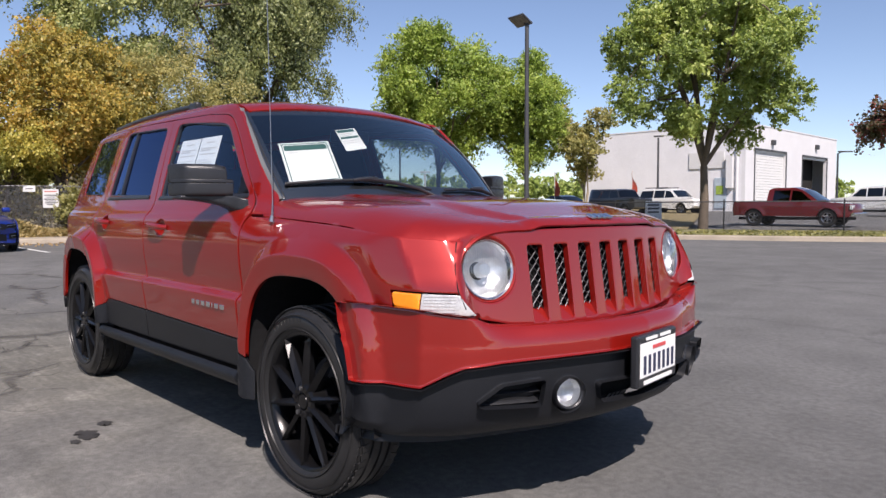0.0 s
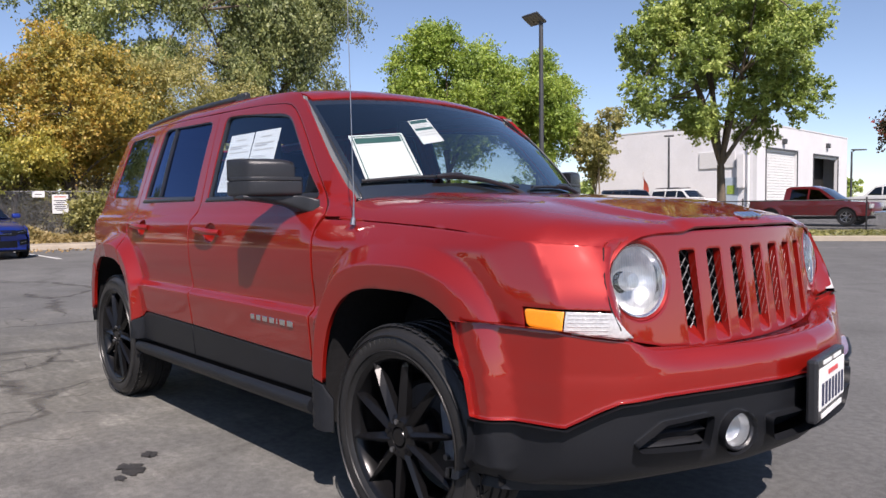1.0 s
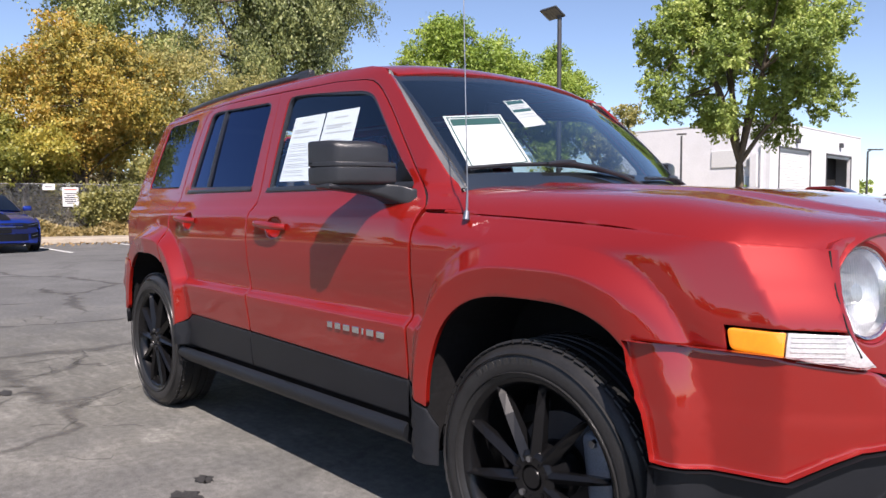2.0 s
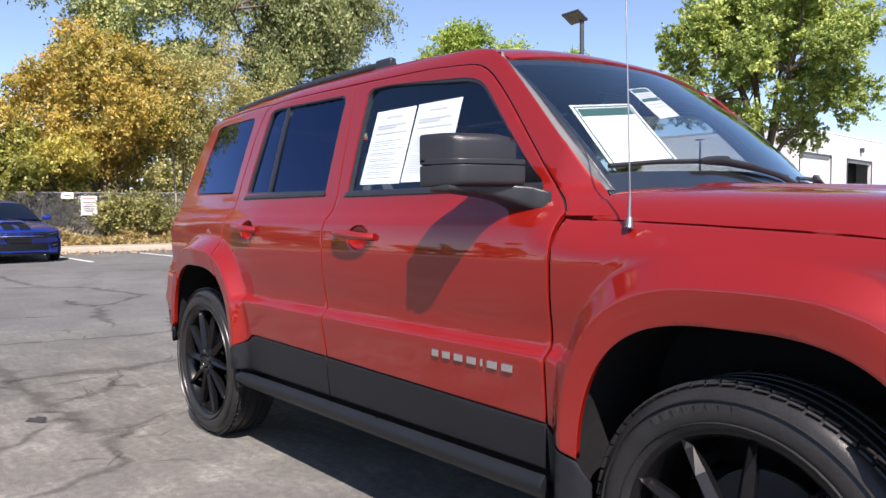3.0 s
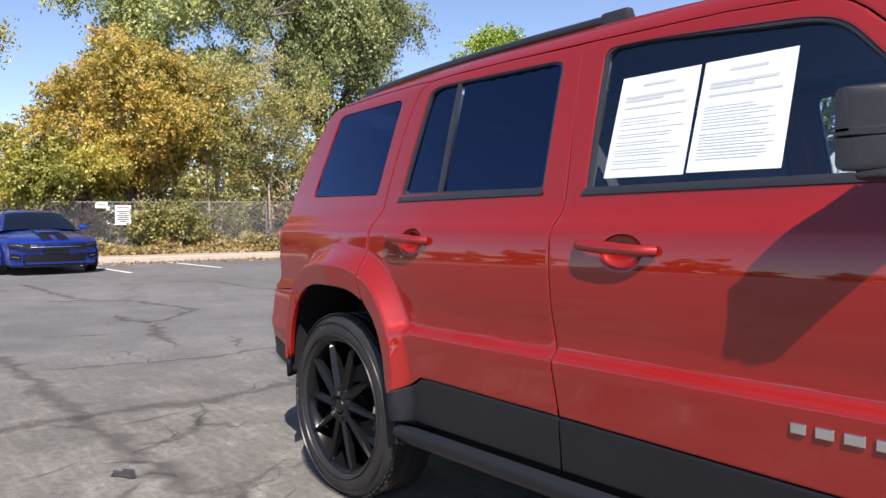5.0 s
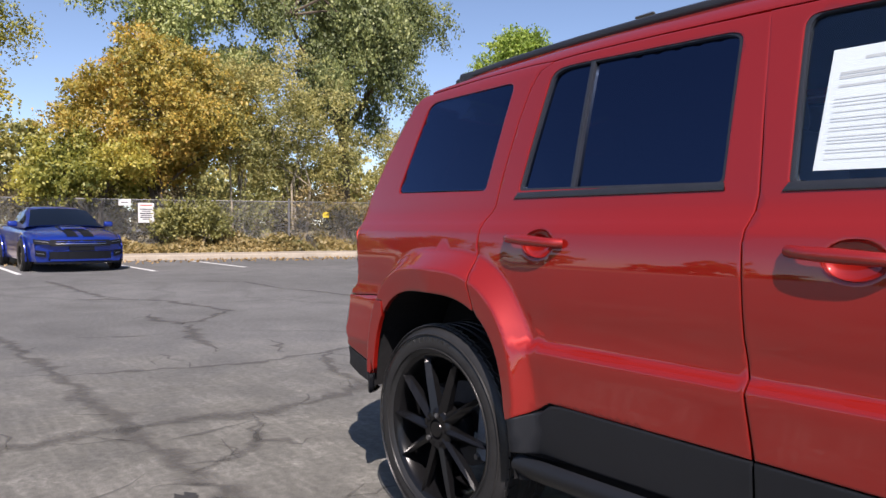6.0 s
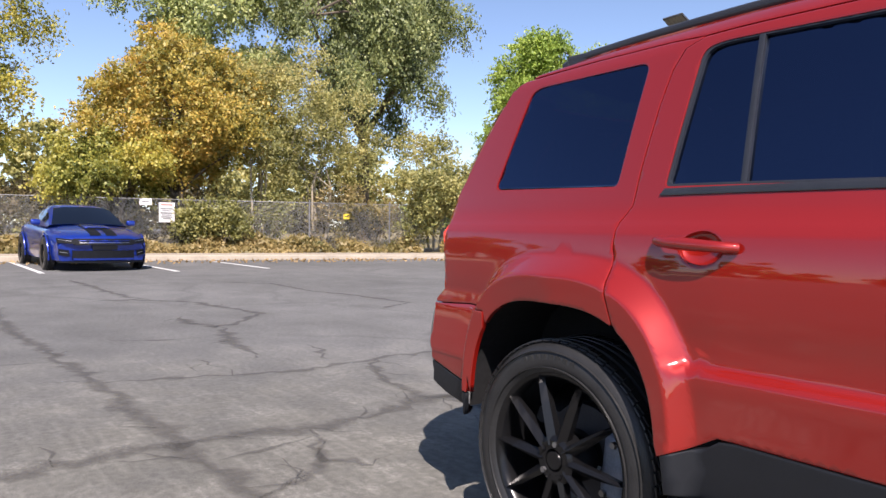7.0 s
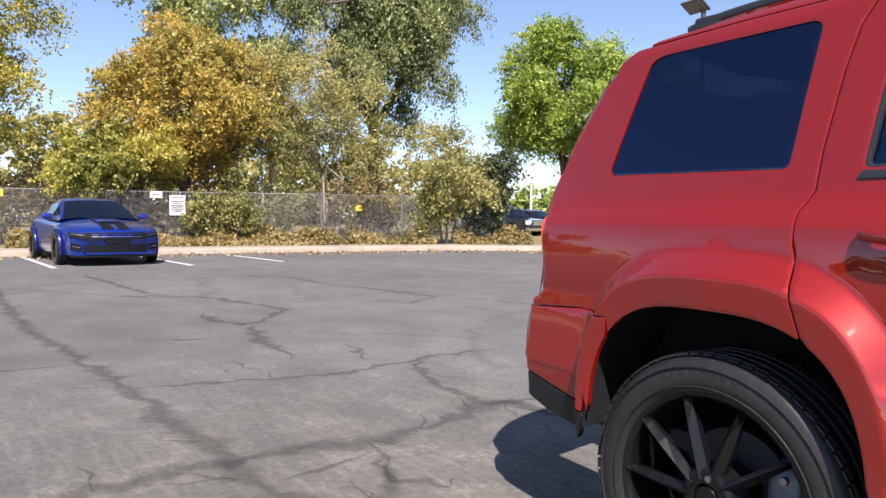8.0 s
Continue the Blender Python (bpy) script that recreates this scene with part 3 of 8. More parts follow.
half = [(x, -bonnet_edge(x)) for x in np.linspace(0.905, 1.93, 15)] + [(1.957, -0.664), (1.982, -0.57), (2.020, -0.38), (2.041, -0.18)]
bonnet_out = half + [(2.047, 0.0)] + [(x, -y) for x, y in reversed(half)] + [(0.897, 0.700), (0.975, 0.5), (1.025, 0.25), (1.04, 0.0), (1.025, -0.25), (0.975, -0.5), (0.897, -0.700)]
BONNET = panel("bonnet", bonnet_out, bonnet_point, RED, suv, step=0.026, depth=0.010, edge=0.005)
panel("radiator_support", [(1.65, -0.58), (1.90, -0.50), (1.98, 0.0), (1.90, 0.50), (1.65, 0.58)], lambda x, y: (x, y, 0.945), INNER, suv, step=0.12, depth=0.02)


screen_width = curve([(0.0, 0.668), (0.15, 0.668), (0.33, 0.666), (0.6, 0.650), (1.0, 0.612)])


def screen_point(u, v, fitted=True):
    """The windscreen: u from -1 to 1 across, v from 0 at the cowl to 1 at the roof."""
    w = screen_width(v) if fitted else 0.70 + (0.583 - 0.70) * v
    bow = 1 - u * u
    x = (0.885 + 0.155 * bow) * (1 - v) + (0.405 + 0.062 * bow) * v + 0.02 * math.sin(math.pi * v)
    z = (1.085 + 0.012 * bow) * (1 - v) + (1.532 + 0.040 * bow) * v + 0.012 * math.sin(math.pi * v)
    return (x, u * w, z)


ring = [(-0.985, 0.0), (0.985, 0.0), (0.985, 0.945), (-0.985, 0.945)]
SCREEN = panel("windscreen", ring, screen_point, CLEAR_GLASS, suv, "clear windscreen with papers behind it", step=0.09, depth=0.004, edge=0.0005)
SCREEN.visible_shadow = False
inner_ring = [(-0.93, 0.125), (0.93, 0.125), (0.93, 0.89), (-0.93, 0.89)]
panel("windscreen_frit", ring, lambda u, v: tuple(Vector(screen_point(u, v)) - Vector((0.004, 0, 0.004))), BLACK_TRIM, SCREEN, holes=[inner_ring], step=0.09, depth=0.003, edge=0.0005)
PILLAR_TRIM = material("grey_pillar_trim", (0.11, 0.115, 0.118), 0.5, vary=0.15, scale=10, fine=200)
for s in (-1, 1):
    edge_strip = [(s * 0.0, 0.02), (s * 1.0, 0.02), (s * 1.0, 0.975), (s * 0.0, 0.975)]

    def strip_point(k, v, s=s):
        a = Vector(screen_point(s * 0.978, v)) + Vector((0.005, 0, 0.005))
        z = screen_point(1.0, v)[2]
        x = float(np.interp(z, [p[1] for p in SCREEN_EDGE], [p[0] for p in SCREEN_EDGE]))
        b = Vector((x - 0.005, s * (side_width(x - 0.005, z) - 0.005), z - 0.001))
        return tuple(a.lerp(b, 0.45 + 0.55 * abs(k)))

    def edge_point(k, v, s=s, strip_point=strip_point):
        a = Vector(screen_point(s * 0.970, v)) + Vector((0.003, 0, 0.003))
        return tuple(a.lerp(Vector(strip_point(0.1, v)), abs(k)) - Vector((0.002, 0, 0.002)))

    panel("windscreen_seal", edge_strip, edge_point, BLACK_TRIM, suv, step=0.05, depth=0.006, edge=0.001)

    panel("pillar_moulding", edge_strip, strip_point, PILLAR_TRIM, suv, step=0.05, depth=0.01, edge=0.0015)
# cowl
panel("cowl", [(0.86, -0.69), (1.0, -0.5), (1.06, 0.0), (1.0, 0.5), (0.86, 0.69), (0.82, 0.6), (0.90, 0.0), (0.82, -0.6)], lambda x, y: (x, y, 1.068 + 0.012 * (1 - (y / 0.7) ** 2)), BLACK_TRIM, suv, step=0.06, depth=0.05)

# nose: bumper skin and lower bumper laid on a lofted profile
UPPER = [(2.060, 0.712), (2.13, 0.708), (2.185, 0.694), (2.215, 0.668), (2.232, 0.635), (2.236, 0.60), (2.236, 0.565), (2.234, 0.51), (2.23, 0.46), (2.222, 0.42), (2.205, 0.38), (2.17, 0.345), (2.11, 0.322), (2.02, 0.315)]
U_LEN = [0.0]
for (x0, z0), (x1, z1) in zip(UPPER, UPPER[1:]):
    U_LEN.append(U_LEN[-1] + math.hypot(x1 - x0, z1 - z0))
up_x, up_z = curve(list(zip(U_LEN, [p[0] for p in UPPER]))), curve(list(zip(U_LEN, [p[1] for p in UPPER])))
z_to_b = lambda z: float(np.interp(-z, [-p[1] for p in UPPER], U_LEN))
y_to_s = lambda y: math.copysign(float(np.interp(abs(y), Y_TABLE, S_TABLE)), y)


BUMPER_TOP = curve([(0.0, -0.064), (0.3, -0.060), (0.5, -0.046), (0.6, -0.024), (0.66, 0.002), (0.75, 0.022), (0.80, 0.034), (0.90, 0.039)])


def bumper_drop(y):
    """The bumper bulges out past the nose at its corners."""
    return nose_drop(y) - 0.012 * smoothstep(0.44, 0.66, abs(y)) * smoothstep(0.885, 0.80, abs(y))


def bumper_point(s, b):
    y = float(np.interp(abs(s), S_TABLE, Y_TABLE))
    top = 1 - smoothstep(0.0, 0.19, b)
    px = up_x(b)
    if b < 0.2:
        px += (2.240 - px) * smoothstep(0.50, 0.70, y)
    bulge = smoothstep(0.005, 0.075, b)
    x = px - (bumper_drop(y) * bulge + nose_drop(y) * (1 - bulge)) * (1 - 0.35 * top * smoothstep(0.62, 0.3, y))
    z = up_z(b) + top * BUMPER_TOP(y)
    if y > 0.70 and z > 0.36:
        f = (1.0 - arch(x, z, FRONT_AXLE, 0.478, 0.60)) / 0.098
        f = 0.5 * (f + math.sqrt(f * f + 0.010))
        y += (max(0.880, y) - y) * max(0.0, 0.5 * (f + 1 - math.sqrt((f - 1) ** 2 + 0.005)))
    return (x, math.copysign(y, s), z)


def bl(y, z):
    return (y_to_s(y), z_to_b(z))


S_END = y_to_s(0.875)
right = [(-S_END, 0.0), (y_to_s(-0.871), z_to_b(0.68)), (y_to_s(-0.861), z_to_b(0.60)), (y_to_s(-0.855), z_to_b(0.503)), (y_to_s(-0.79), z_to_b(0.503)), bl(-0.735, 0.545), bl(-0.70, 0.565), bl(-0.6, 0.576), bl(-0.3, 0.582)]
skin = right + [bl(0.0, 0.583)] + [(-a, b) for a, b in reversed(right)]
skin += [bl(0.66, 0.712), bl(0.3, 0.712), bl(0, 0.712), bl(-0.3, 0.712), bl(-0.66, 0.712)]
BUMPER = panel("front_bumper", skin, bumper_point, RED, suv, step=0.018, flip=1, depth=0.02)
lower = [(y_to_s(-0.8545), z_to_b(0.497)), (y_to_s(-0.787), z_to_b(0.497)), bl(-0.732, 0.539), bl(-0.698, 0.559), bl(-0.6, 0.570), bl(-0.3, 0.576), bl(0, 0.577)]
lower = lower + [(-a, b) for a, b in reversed(lower[:-1])]
bottom = [bl(0.846, 0.317), bl(0.6, 0.3165), bl(0.3, 0.3165), bl(0, 0.3165), bl(-0.3, 0.3165), bl(-0.6, 0.3165), bl(-0.846, 0.317)]
fog_holes = []
for s in (-1, 1):
    fog_holes.append([(y_to_s(s * 0.374) + 0.056 * math.cos(a), z_to_b(0.457) + 0.056 * math.sin(a)) for a in np.linspace(0, 2 * math.pi, 25)[:-1]])
    fog_holes.append(rounded([bl(s * 0.462, 0.515), bl(s * 0.60, 0.507), bl(s * 0.668, 0.455), bl(s * 0.655, 0.443), bl(s * 0.47, 0.432)], 0.012))
grin = rounded([bl(-0.275, 0.485), bl(0.275, 0.485), bl(0.255, 0.42), bl(-0.255, 0.42)], 0.02)
LOWER_BUMPER = panel("lower_bumper", lower + bottom, bumper_point, CLADDING, suv, "dark grey plastic lower bumper", holes=fog_holes + [grin], step=0.03, flip=1, depth=0.03, edge=0.006)


# grille with seven slots and a woven mesh behind them
def grille_point(y, z):
    return (2.079 - 0.21 * y * y - 0.14 * (z - 0.70) + 0.27 * max(0.0, 0.958 - z) * smoothstep(0.62, 0.70, abs(y)), y, z)


g_half = [(0.0, 0.984), (-0.2, 0.983), (-0.4, 0.980), (-0.54, 0.976), (-0.61, 0.970), (-0.642, 0.961), (-0.660, 0.946), (-0.674, 0.91), (-0.692, 0.86), (-0.701, 0.80), (-0.690, 0.745), (-0.60, 0.701), (-0.5, 0.679), (-0.3, 0.661)]
g_out = g_half + [(0.0, 0.656)] + [(-y, z) for y, z in reversed(g_half[1:])]
SLOTS = [-0.363 + 0.121 * i for i in range(7)]
slot_holes = [rounded([(y - 0.033, 0.674), (y + 0.033, 0.674), (y + 0.034, 0.930), (y - 0.034, 0.930)], 0.012) for y in SLOTS]
lamp_ring = [(0.106 * math.cos(a), 0.106 * math.sin(a)) for a in np.linspace(0, 2 * math.pi, 33)[:-1]]
lamp_holes = [[(c + a, 0.856 + b) for a, b in lamp_ring] for c in (-0.556, 0.556)]
GRILLE = panel("grille", g_out, grille_point, RED, suv, "red seven-slot grille panel", holes=slot_holes + lamp_holes, step=0.03, depth=0.026, edge=0.006, flip=1)
for y_s in SLOTS:
    panel("slot_floor", [(y_s - 0.036, 0.670), (y_s + 0.036, 0.670), (y_s + 0.036, 0.716), (y_s - 0.036, 0.716)], lambda y, z: (grille_point(y, z)[0] - 0.004 - 0.60 * (z - 0.670), y, z), RED, GRILLE, "sloping red slot floor", step=0.02, depth=0.006, edge=0.001, flip=1)
for s in (-1, 1):
    bm = bmesh.new()
    joint = [Vector(grille_point(s * -y, z)) + Vector((-0.002, s * 0.004, 0)) for y, z in g_half[6:12]]
    tube(bm, joint, 0.0022, 6)
    part("panel_joint", bm, INNER, GRILLE, "dark joint beside the fender", smooth=True)
bm = bmesh.new()
for i in range(-30, 31):
    for k in (-1, 1):
        c = 0.032 * i
        for j in range(7):
            z0, z1 = 0.69 + 0.036 * j, 0.69 + 0.036 * (j + 1)
            y0, y1 = c + k * 0.018 * (-1) ** j, c - k * 0.018 * (-1) ** j
            if max(abs(y0), abs(y1)) < 0.41:
                a, b = grille_point(y0, z0), grille_point(y1, z1)
                rod(bm, (a[0] - 0.030, a[1], a[2]), (b[0] - 0.030, b[1], b[2]), 0.0022, n=5)
part("grille_mesh", bm, MESH_STEEL, GRILLE, "woven dark metal grille mesh")
panel("grille_backing", [(-0.62, 0.66), (0.62, 0.66), (0.62, 0.95), (-0.62, 0.95)], lambda y, z: (grille_point(y, z)[0] - 0.075, y, z), INNER, GRILLE, step=0.15, flip=1)


def blob_letters(name, at, along, up, out, widths, height, depth, mat, parent, label, gap=0.35):
    """A row of plain raised blocks that stand for a badge."""
    pos = 0.0
    along, up, out = Vector(along).normalized(), Vector(up).normalized(), Vector(out).normalized()
    for w in widths:
        m = Matrix.Translation(Vector(at) + along * (pos + w / 2)) @ Matrix((along, up, out)).transposed().to_4x4()
        part(name, boxed((w, height, depth), m, bevel=min(depth, w, height) * 0.25, seg=1), mat, parent, label)
        pos += w + height * gap


bp0, bp1 = Vector(bonnet_point(2.030, 0)), Vector(bonnet_point(2.002, 0))
b_up = (bp1 - bp0).normalized()
blob_letters("bonnet_badge", bp0.lerp(bp1, 0.5) + Vector((0, -0.062, 0)) + Vector((0, 1, 0)).cross(b_up) * 0.008, (0, 1, 0), b_up, Vector((0, 1, 0)).cross(b_up), [0.026, 0.024, 0.024, 0.026], 0.034, 0.010, CHROME, BONNET, "small chrome bonnet badge", 0.25)

# head lamps, corner lamps, fog lamps
REFLECT = material("lamp_reflector", (0.60, 0.61, 0.62), 0.34, 0.80, vary=0.20, scale=24, fine=90, bump=0.004, bump_scale=34)
RIBBED = material("clear_ribbed_lens", (0.42, 0.42, 0.42), 0.12, vary=0.2, scale=30, fine=160, bump=0.002, bump_scale=120, coat=1.0)
for s in (-1, 1):
    lx = grille_point(s * 0.556, 0.856)[0]
    turn = pose(lx - 0.004, s * 0.556, 0.856, 0, -7.5, s * 13)
    bowl = [(0.097, 0.0), (0.094, -0.02), (0.08, -0.045), (0.055, -0.062), (0.026, -0.07), (0.0, -0.072)]
    hl = lathed("head_lamp", [(0.112, -0.02), (0.110, 0.000), (0.105, 0.003), (0.098, -0.004), (0.097, -0.03)], RED, suv, "round head lamp with clear lens", 40, "x")
    hl.matrix_basis = turn
    lathed("bezel", [(0.0975, -0.020), (0.0965, -0.003), (0.091, -0.006), (0.088, -0.024)], CHROME, hl, "thin bright bezel", 40, "x")
    lathed("reflector", bowl, REFLECT, hl, "bright lamp reflector", 40, "x")
    lathed("bulb_shield", [(0.0, -0.02), (0.02, -0.022), (0.026, -0.035), (0.026, -0.05)], REFLECT, hl, "", 24, "x")
    lens = lathed("lens", [(0.0, 0.022), (0.03, 0.021), (0.06, 0.016), (0.085, 0.007), (0.097, -0.004)], LENS_GLASS, hl, "clear domed lens", 40, "x")
    lens.visible_shadow = False
    bm = bmesh.new()
    for i in range(-10, 11):
        h = math.sqrt(max(0, 0.090**2 - (0.0085 * i) ** 2))
        rod(bm, (-0.008, 0.0085 * i, -h), (-0.004, 0.0085 * i, h * 0.9), 0.0014, n=4)
    tagged(part("lens_flutes", bm, LENS_GLASS, hl), kind="stuff").visible_shadow = False
    # corner marker: amber end and clear ribbed end
    nose = lambda x, z, s=s: (x, s * (side_width(x, z) + 0.002), z)
    marker = panel("corner_lamp", [(1.924, 0.742), (2.028, 0.724), (2.046, 0.724), (2.010, 0.786), (1.925, 0.790)], nose, RIBBED, suv, "clear and amber corner lamp", step=0.02, flip=1 if s < 0 else -1, depth=0.03, edge=0.003)
    panel("amber_section", rounded([(1.824, 0.748), (1.921, 0.742), (1.922, 0.790), (1.817, 0.7925)], [0.012, 0.002, 0.002, 0.012]), nose, AMBER, marker, "amber lens", step=0.02, flip=1 if s < 0 else -1, depth=0.03, edge=0.003)
    bm = bmesh.new()
    for i in range(6):
        z = 0.734 + 0.0095 * i
        pts = [Vector(nose(1.930 + 0.015 * j, z)) for j in range(6)]
        for a, b in zip(pts, pts[1:]):
            rod(bm, a, b, 0.0016, n=5)
    part("lens_ribs", bm, RIBBED, marker)
    # fog lamp in its pocket
    fx = 2.236 - nose_drop(0.372)
    fog = lathed("fog_lamp", [(0.058, -0.06), (0.056, 0.0), (0.051, 0.005), (0.046, 0.0), (0.047, -0.05)], BLACK_TRIM, suv, "round fog lamp", 32, "x")
    fog.matrix_basis = pose(fx + 0.004, s * 0.372, 0.457, 0, 0, s * 18)
    lathed("reflector", [(0.045, -0.004), (0.038, -0.03), (0.02, -0.042), (0.0, -0.044)], REFLECT, fog, "", 28, "x")
    fl = lathed("lens", [(0.0, 0.004), (0.026, 0.002), (0.046, -0.004)], LENS_GLASS, fog, "clear fog lamp lens", 28, "x")
    # pocket floor and its two slats
    pk = [(s * 0.29, 0.385), (s * 0.70, 0.42), (s * 0.68, 0.525), (s * 0.29, 0.52)]
    panel("fog_pocket", pk, lambda y, z: (2.190 + 0.026 * smoothstep(0.42, 0.47, abs(y)) - bumper_drop(y), y, z), INNER, LOWER_BUMPER, step=0.08, flip=1)
    for z0, a, b in ((0.472, 0.465, 0.645), (0.440, 0.468, 0.66)):
        panel("pocket_slat", [(s * a, z0), (s * b, z0 + 0.004), (s * (b - 0.02), z0 + 0.018), (s * a, z0 + 0.022)], lambda y, z, z0=z0: (2.232 - bumper_drop(y) - 1.6 * max(0, z - z0), y, z), CLADDING, LOWER_BUMPER, step=0.03, flip=1, edge=0.003)
panel("lower_intake", [(-0.29, 0.40), (0.29, 0.40), (0.29, 0.50), (-0.29, 0.50)], lambda y, z: (2.15 - nose_drop(y), y, z), INNER, LOWER_BUMPER, step=0.08, flip=1)
panel("nose_core", [(-0.78, 0.34), (0.78, 0.34), (0.76, 0.70), (-0.76, 0.70)], lambda y, z: (1.98 - nose_drop(y), y, z), INNER, suv, step=0.1, flip=1)

# number plate with its frame: writing as plain bars
PLATE_WHITE = material("plate_white", (0.78, 0.78, 0.76), 0.35, vary=0.06, scale=20, fine=200)
PLATE_BLUE = material("plate_navy", (0.03, 0.035, 0.07), 0.5, vary=0.1)
PLATE_RED = material("plate_script_red", (0.55, 0.08, 0.08), 0.5, vary=0.1)
plate_at = pose(2.258, -0.008, 0.538, 0, 0, 7)
bm = boxed((0.03, 0.312, 0.176), bevel=0.008)
frame_ob = part("number_plate", bm, BLACK_TRIM, suv, "white number plate in a black dealer frame")
frame_ob.matrix_basis = plate_at
part("plate", boxed((0.004, 0.282, 0.116), pose(0.0155, 0, 0.004), bevel=0.0015), PLATE_WHITE, frame_ob, "white embossed plate")
for i in range(7):
    part("plate_mark", boxed((0.003, 0.017, 0.062), pose(0.0185, -0.111 + 0.037 * i, -0.012)), PLATE_BLUE, frame_ob, "plain navy bar")
part("plate_script", boxed((0.003, 0.10, 0.012), pose(0.0185, 0, 0.042)), PLATE_RED, frame_ob, "plain red bar")
for y, w in ((-0.055, 0.085), (0.055, 0.085)):
    part("frame_mark", boxed((0.003, w, 0.010), pose(0.0165, y, 0.0745)), PLATE_WHITE, frame_ob, "plain white bar")
part("frame_mark", boxed((0.003, 0.225, 0.013), pose(0.0165, 0, -0.0725)), PLATE_WHITE, frame_ob, "plain white bar")

# rear bumper, tailgate and lamps
def tail_point(sign):
    return lambda x, z: (x, sign * (side_width(x, z) + 0.003 + 0.005 * smoothstep(-1.70, -1.86, x) * smoothstep(0.757, 0.735, z)), z)


for s in (-1, 1):
    fl = 1 if s < 0 else -1
    ra2 = [p for p in arch_line(REAR_AXLE, 0.385, 0.462, -1.70, -1.628) if p[1] < 0.748]
    out = [(-2.155, 0.738), (-1.98, 0.7415), (-1.80, 0.7535), (-1.632, 0.7485)] + list(reversed(ra2)) + [(-1.715, 0.52), (-1.72, 0.47), (-1.80, 0.475), (-1.92, 0.50), (-2.17, 0.555)]
    panel("rear_bumper", list(reversed(out)), tail_point(s), RED, suv, step=0.022, flip=fl, more=CREASES, skip=in_band)
    panel("rear_bumper_valance", [(-1.722, 0.465), (-1.80, 0.469), (-1.92, 0.494), (-2.165, 0.548), (-2.13, 0.47), (-1.96, 0.415), (-1.80, 0.39), (-1.735, 0.39)], lambda x, z, s=s: (x, s * (side_width(x, max(z, 0.5)) + 0.006 - 0.10 * max(0, 0.48 - z)), z), CLADDING, suv, step=0.03, flip=fl)
    lampR = panel("tail_lamp", [(-2.112, 0.80), (-1.995, 0.80), (-2.010, 1.0), (-2.045, 1.07), (-2.106, 1.08)], lambda x, z, s=s: (x, s * (side_width(x, z) + 0.012), z), material("tail_lamp_red", (0.72, 0.05, 0.02), 0.15, vary=0.08, coat=1.0), suv, "red tail lamp", step=0.03, flip=fl)


def tailgate_point(y, z):
    return (tail_x(z) - 0.006 + 0.26 * (1 - (1 - min(0.99, abs(y) / 0.8)) ** (1 / 3.2)), y, z)


panel("tailgate", [(-0.66, 0.76), (0.66, 0.76), (0.64, 1.06), (0.50, 1.50), (-0.50, 1.50), (-0.64, 1.06)], tailgate_point, RED, suv, holes=[[(-0.54, 1.14), (0.54, 1.14), (0.45, 1.44), (-0.45, 1.44)]], step=0.07, flip=-1)
panel("rear_window", [(-0.55, 1.13), (0.55, 1.13), (0.46, 1.45), (-0.46, 1.45)], lambda y, z: (tailgate_point(y, z)[0] + 0.01, y, z), DARK_GLASS, suv, "dark privacy glass", step=0.12, depth=0.004, flip=-1).visible_shadow = False
panel("rear_bumper_face", [(-0.62, 0.45), (0.62, 0.45), (0.62, 0.75), (-0.62, 0.75)], lambda y, z: (tailgate_point(y, z)[0] - 0.004, y, z), CLADDING, suv, step=0.07, flip=-1)
part("underbody", boxed((3.6, 1.1, 0.16), pose(0, 0, 0.33), bevel=0.03), INNER, suv)

# roof rails
for s in (-1, 1):
    bm = bmesh.new()
    pts_r = []
    for i in range(25):
        x = -0.20 - 1.42 * i / 24
        y = s * (0.530 - 0.05 * max(0.0, -0.6 - x))
        pts_r.append((x, y, roof_point(x, y)[2] + 0.009 * min(1.0, (i / 2.0), (24 - i) / 2.0) + 0.003))
    tube(bm, pts_r, 0.0175, 10)
    rail = part("roof_rail", bm, BLACK_TRIM, suv, "black roof rail", smooth=True)
    for x in (-0.25, -1.55):
        part("rail_foot", boxed((0.10, 0.035, 0.05), pose(x, s * (0.530 - 0.05 * max(0.0, -0.6 - x)), roof_point(x, 0.5)[2] + 0.006), bevel=0.012), BLACK_TRIM, rail)

# door mirrors
MIRROR_GLASS = material("mirror_glass", (0.9, 0.9, 0.9), 0.01, 1.0, vary=0.0)


def lofted(sections, soft, m=6):
    """A closed body through sections (y, x0, x1, z0, z1); soft rounds its upper and lower edges."""
    bm = bmesh.new()
    rings = []
    for y, x0, x1, z0, z1 in sections:
        t, b = (min(r, (x1 - x0) * 0.48, (z1 - z0) * 0.48) for r in soft)
        ring = []
        for cx, cz, a0, r in ((x1 - t, z1 - t, 0, t), (x0 + t, z1 - t, 90, t), (x0 + b, z0 + b, 180, b), (x1 - b, z0 + b, 270, b)):
            ring += [bm.verts.new((cx + r * math.cos(radians(a0 + 90 * k / (m - 1))), y, cz + r * math.sin(radians(a0 + 90 * k / (m - 1))))) for k in range(m)]
        rings.append(ring)
    n = 4 * m
    for r0, r1 in zip(rings, rings[1:]):
        for k in range(n):
            bm.faces.new((r0[k], r0[(k + 1) % n], r1[(k + 1) % n], r1[k]))
    bm.faces.new(rings[0])
    bm.faces.new(list(reversed(rings[-1])))
    return bm


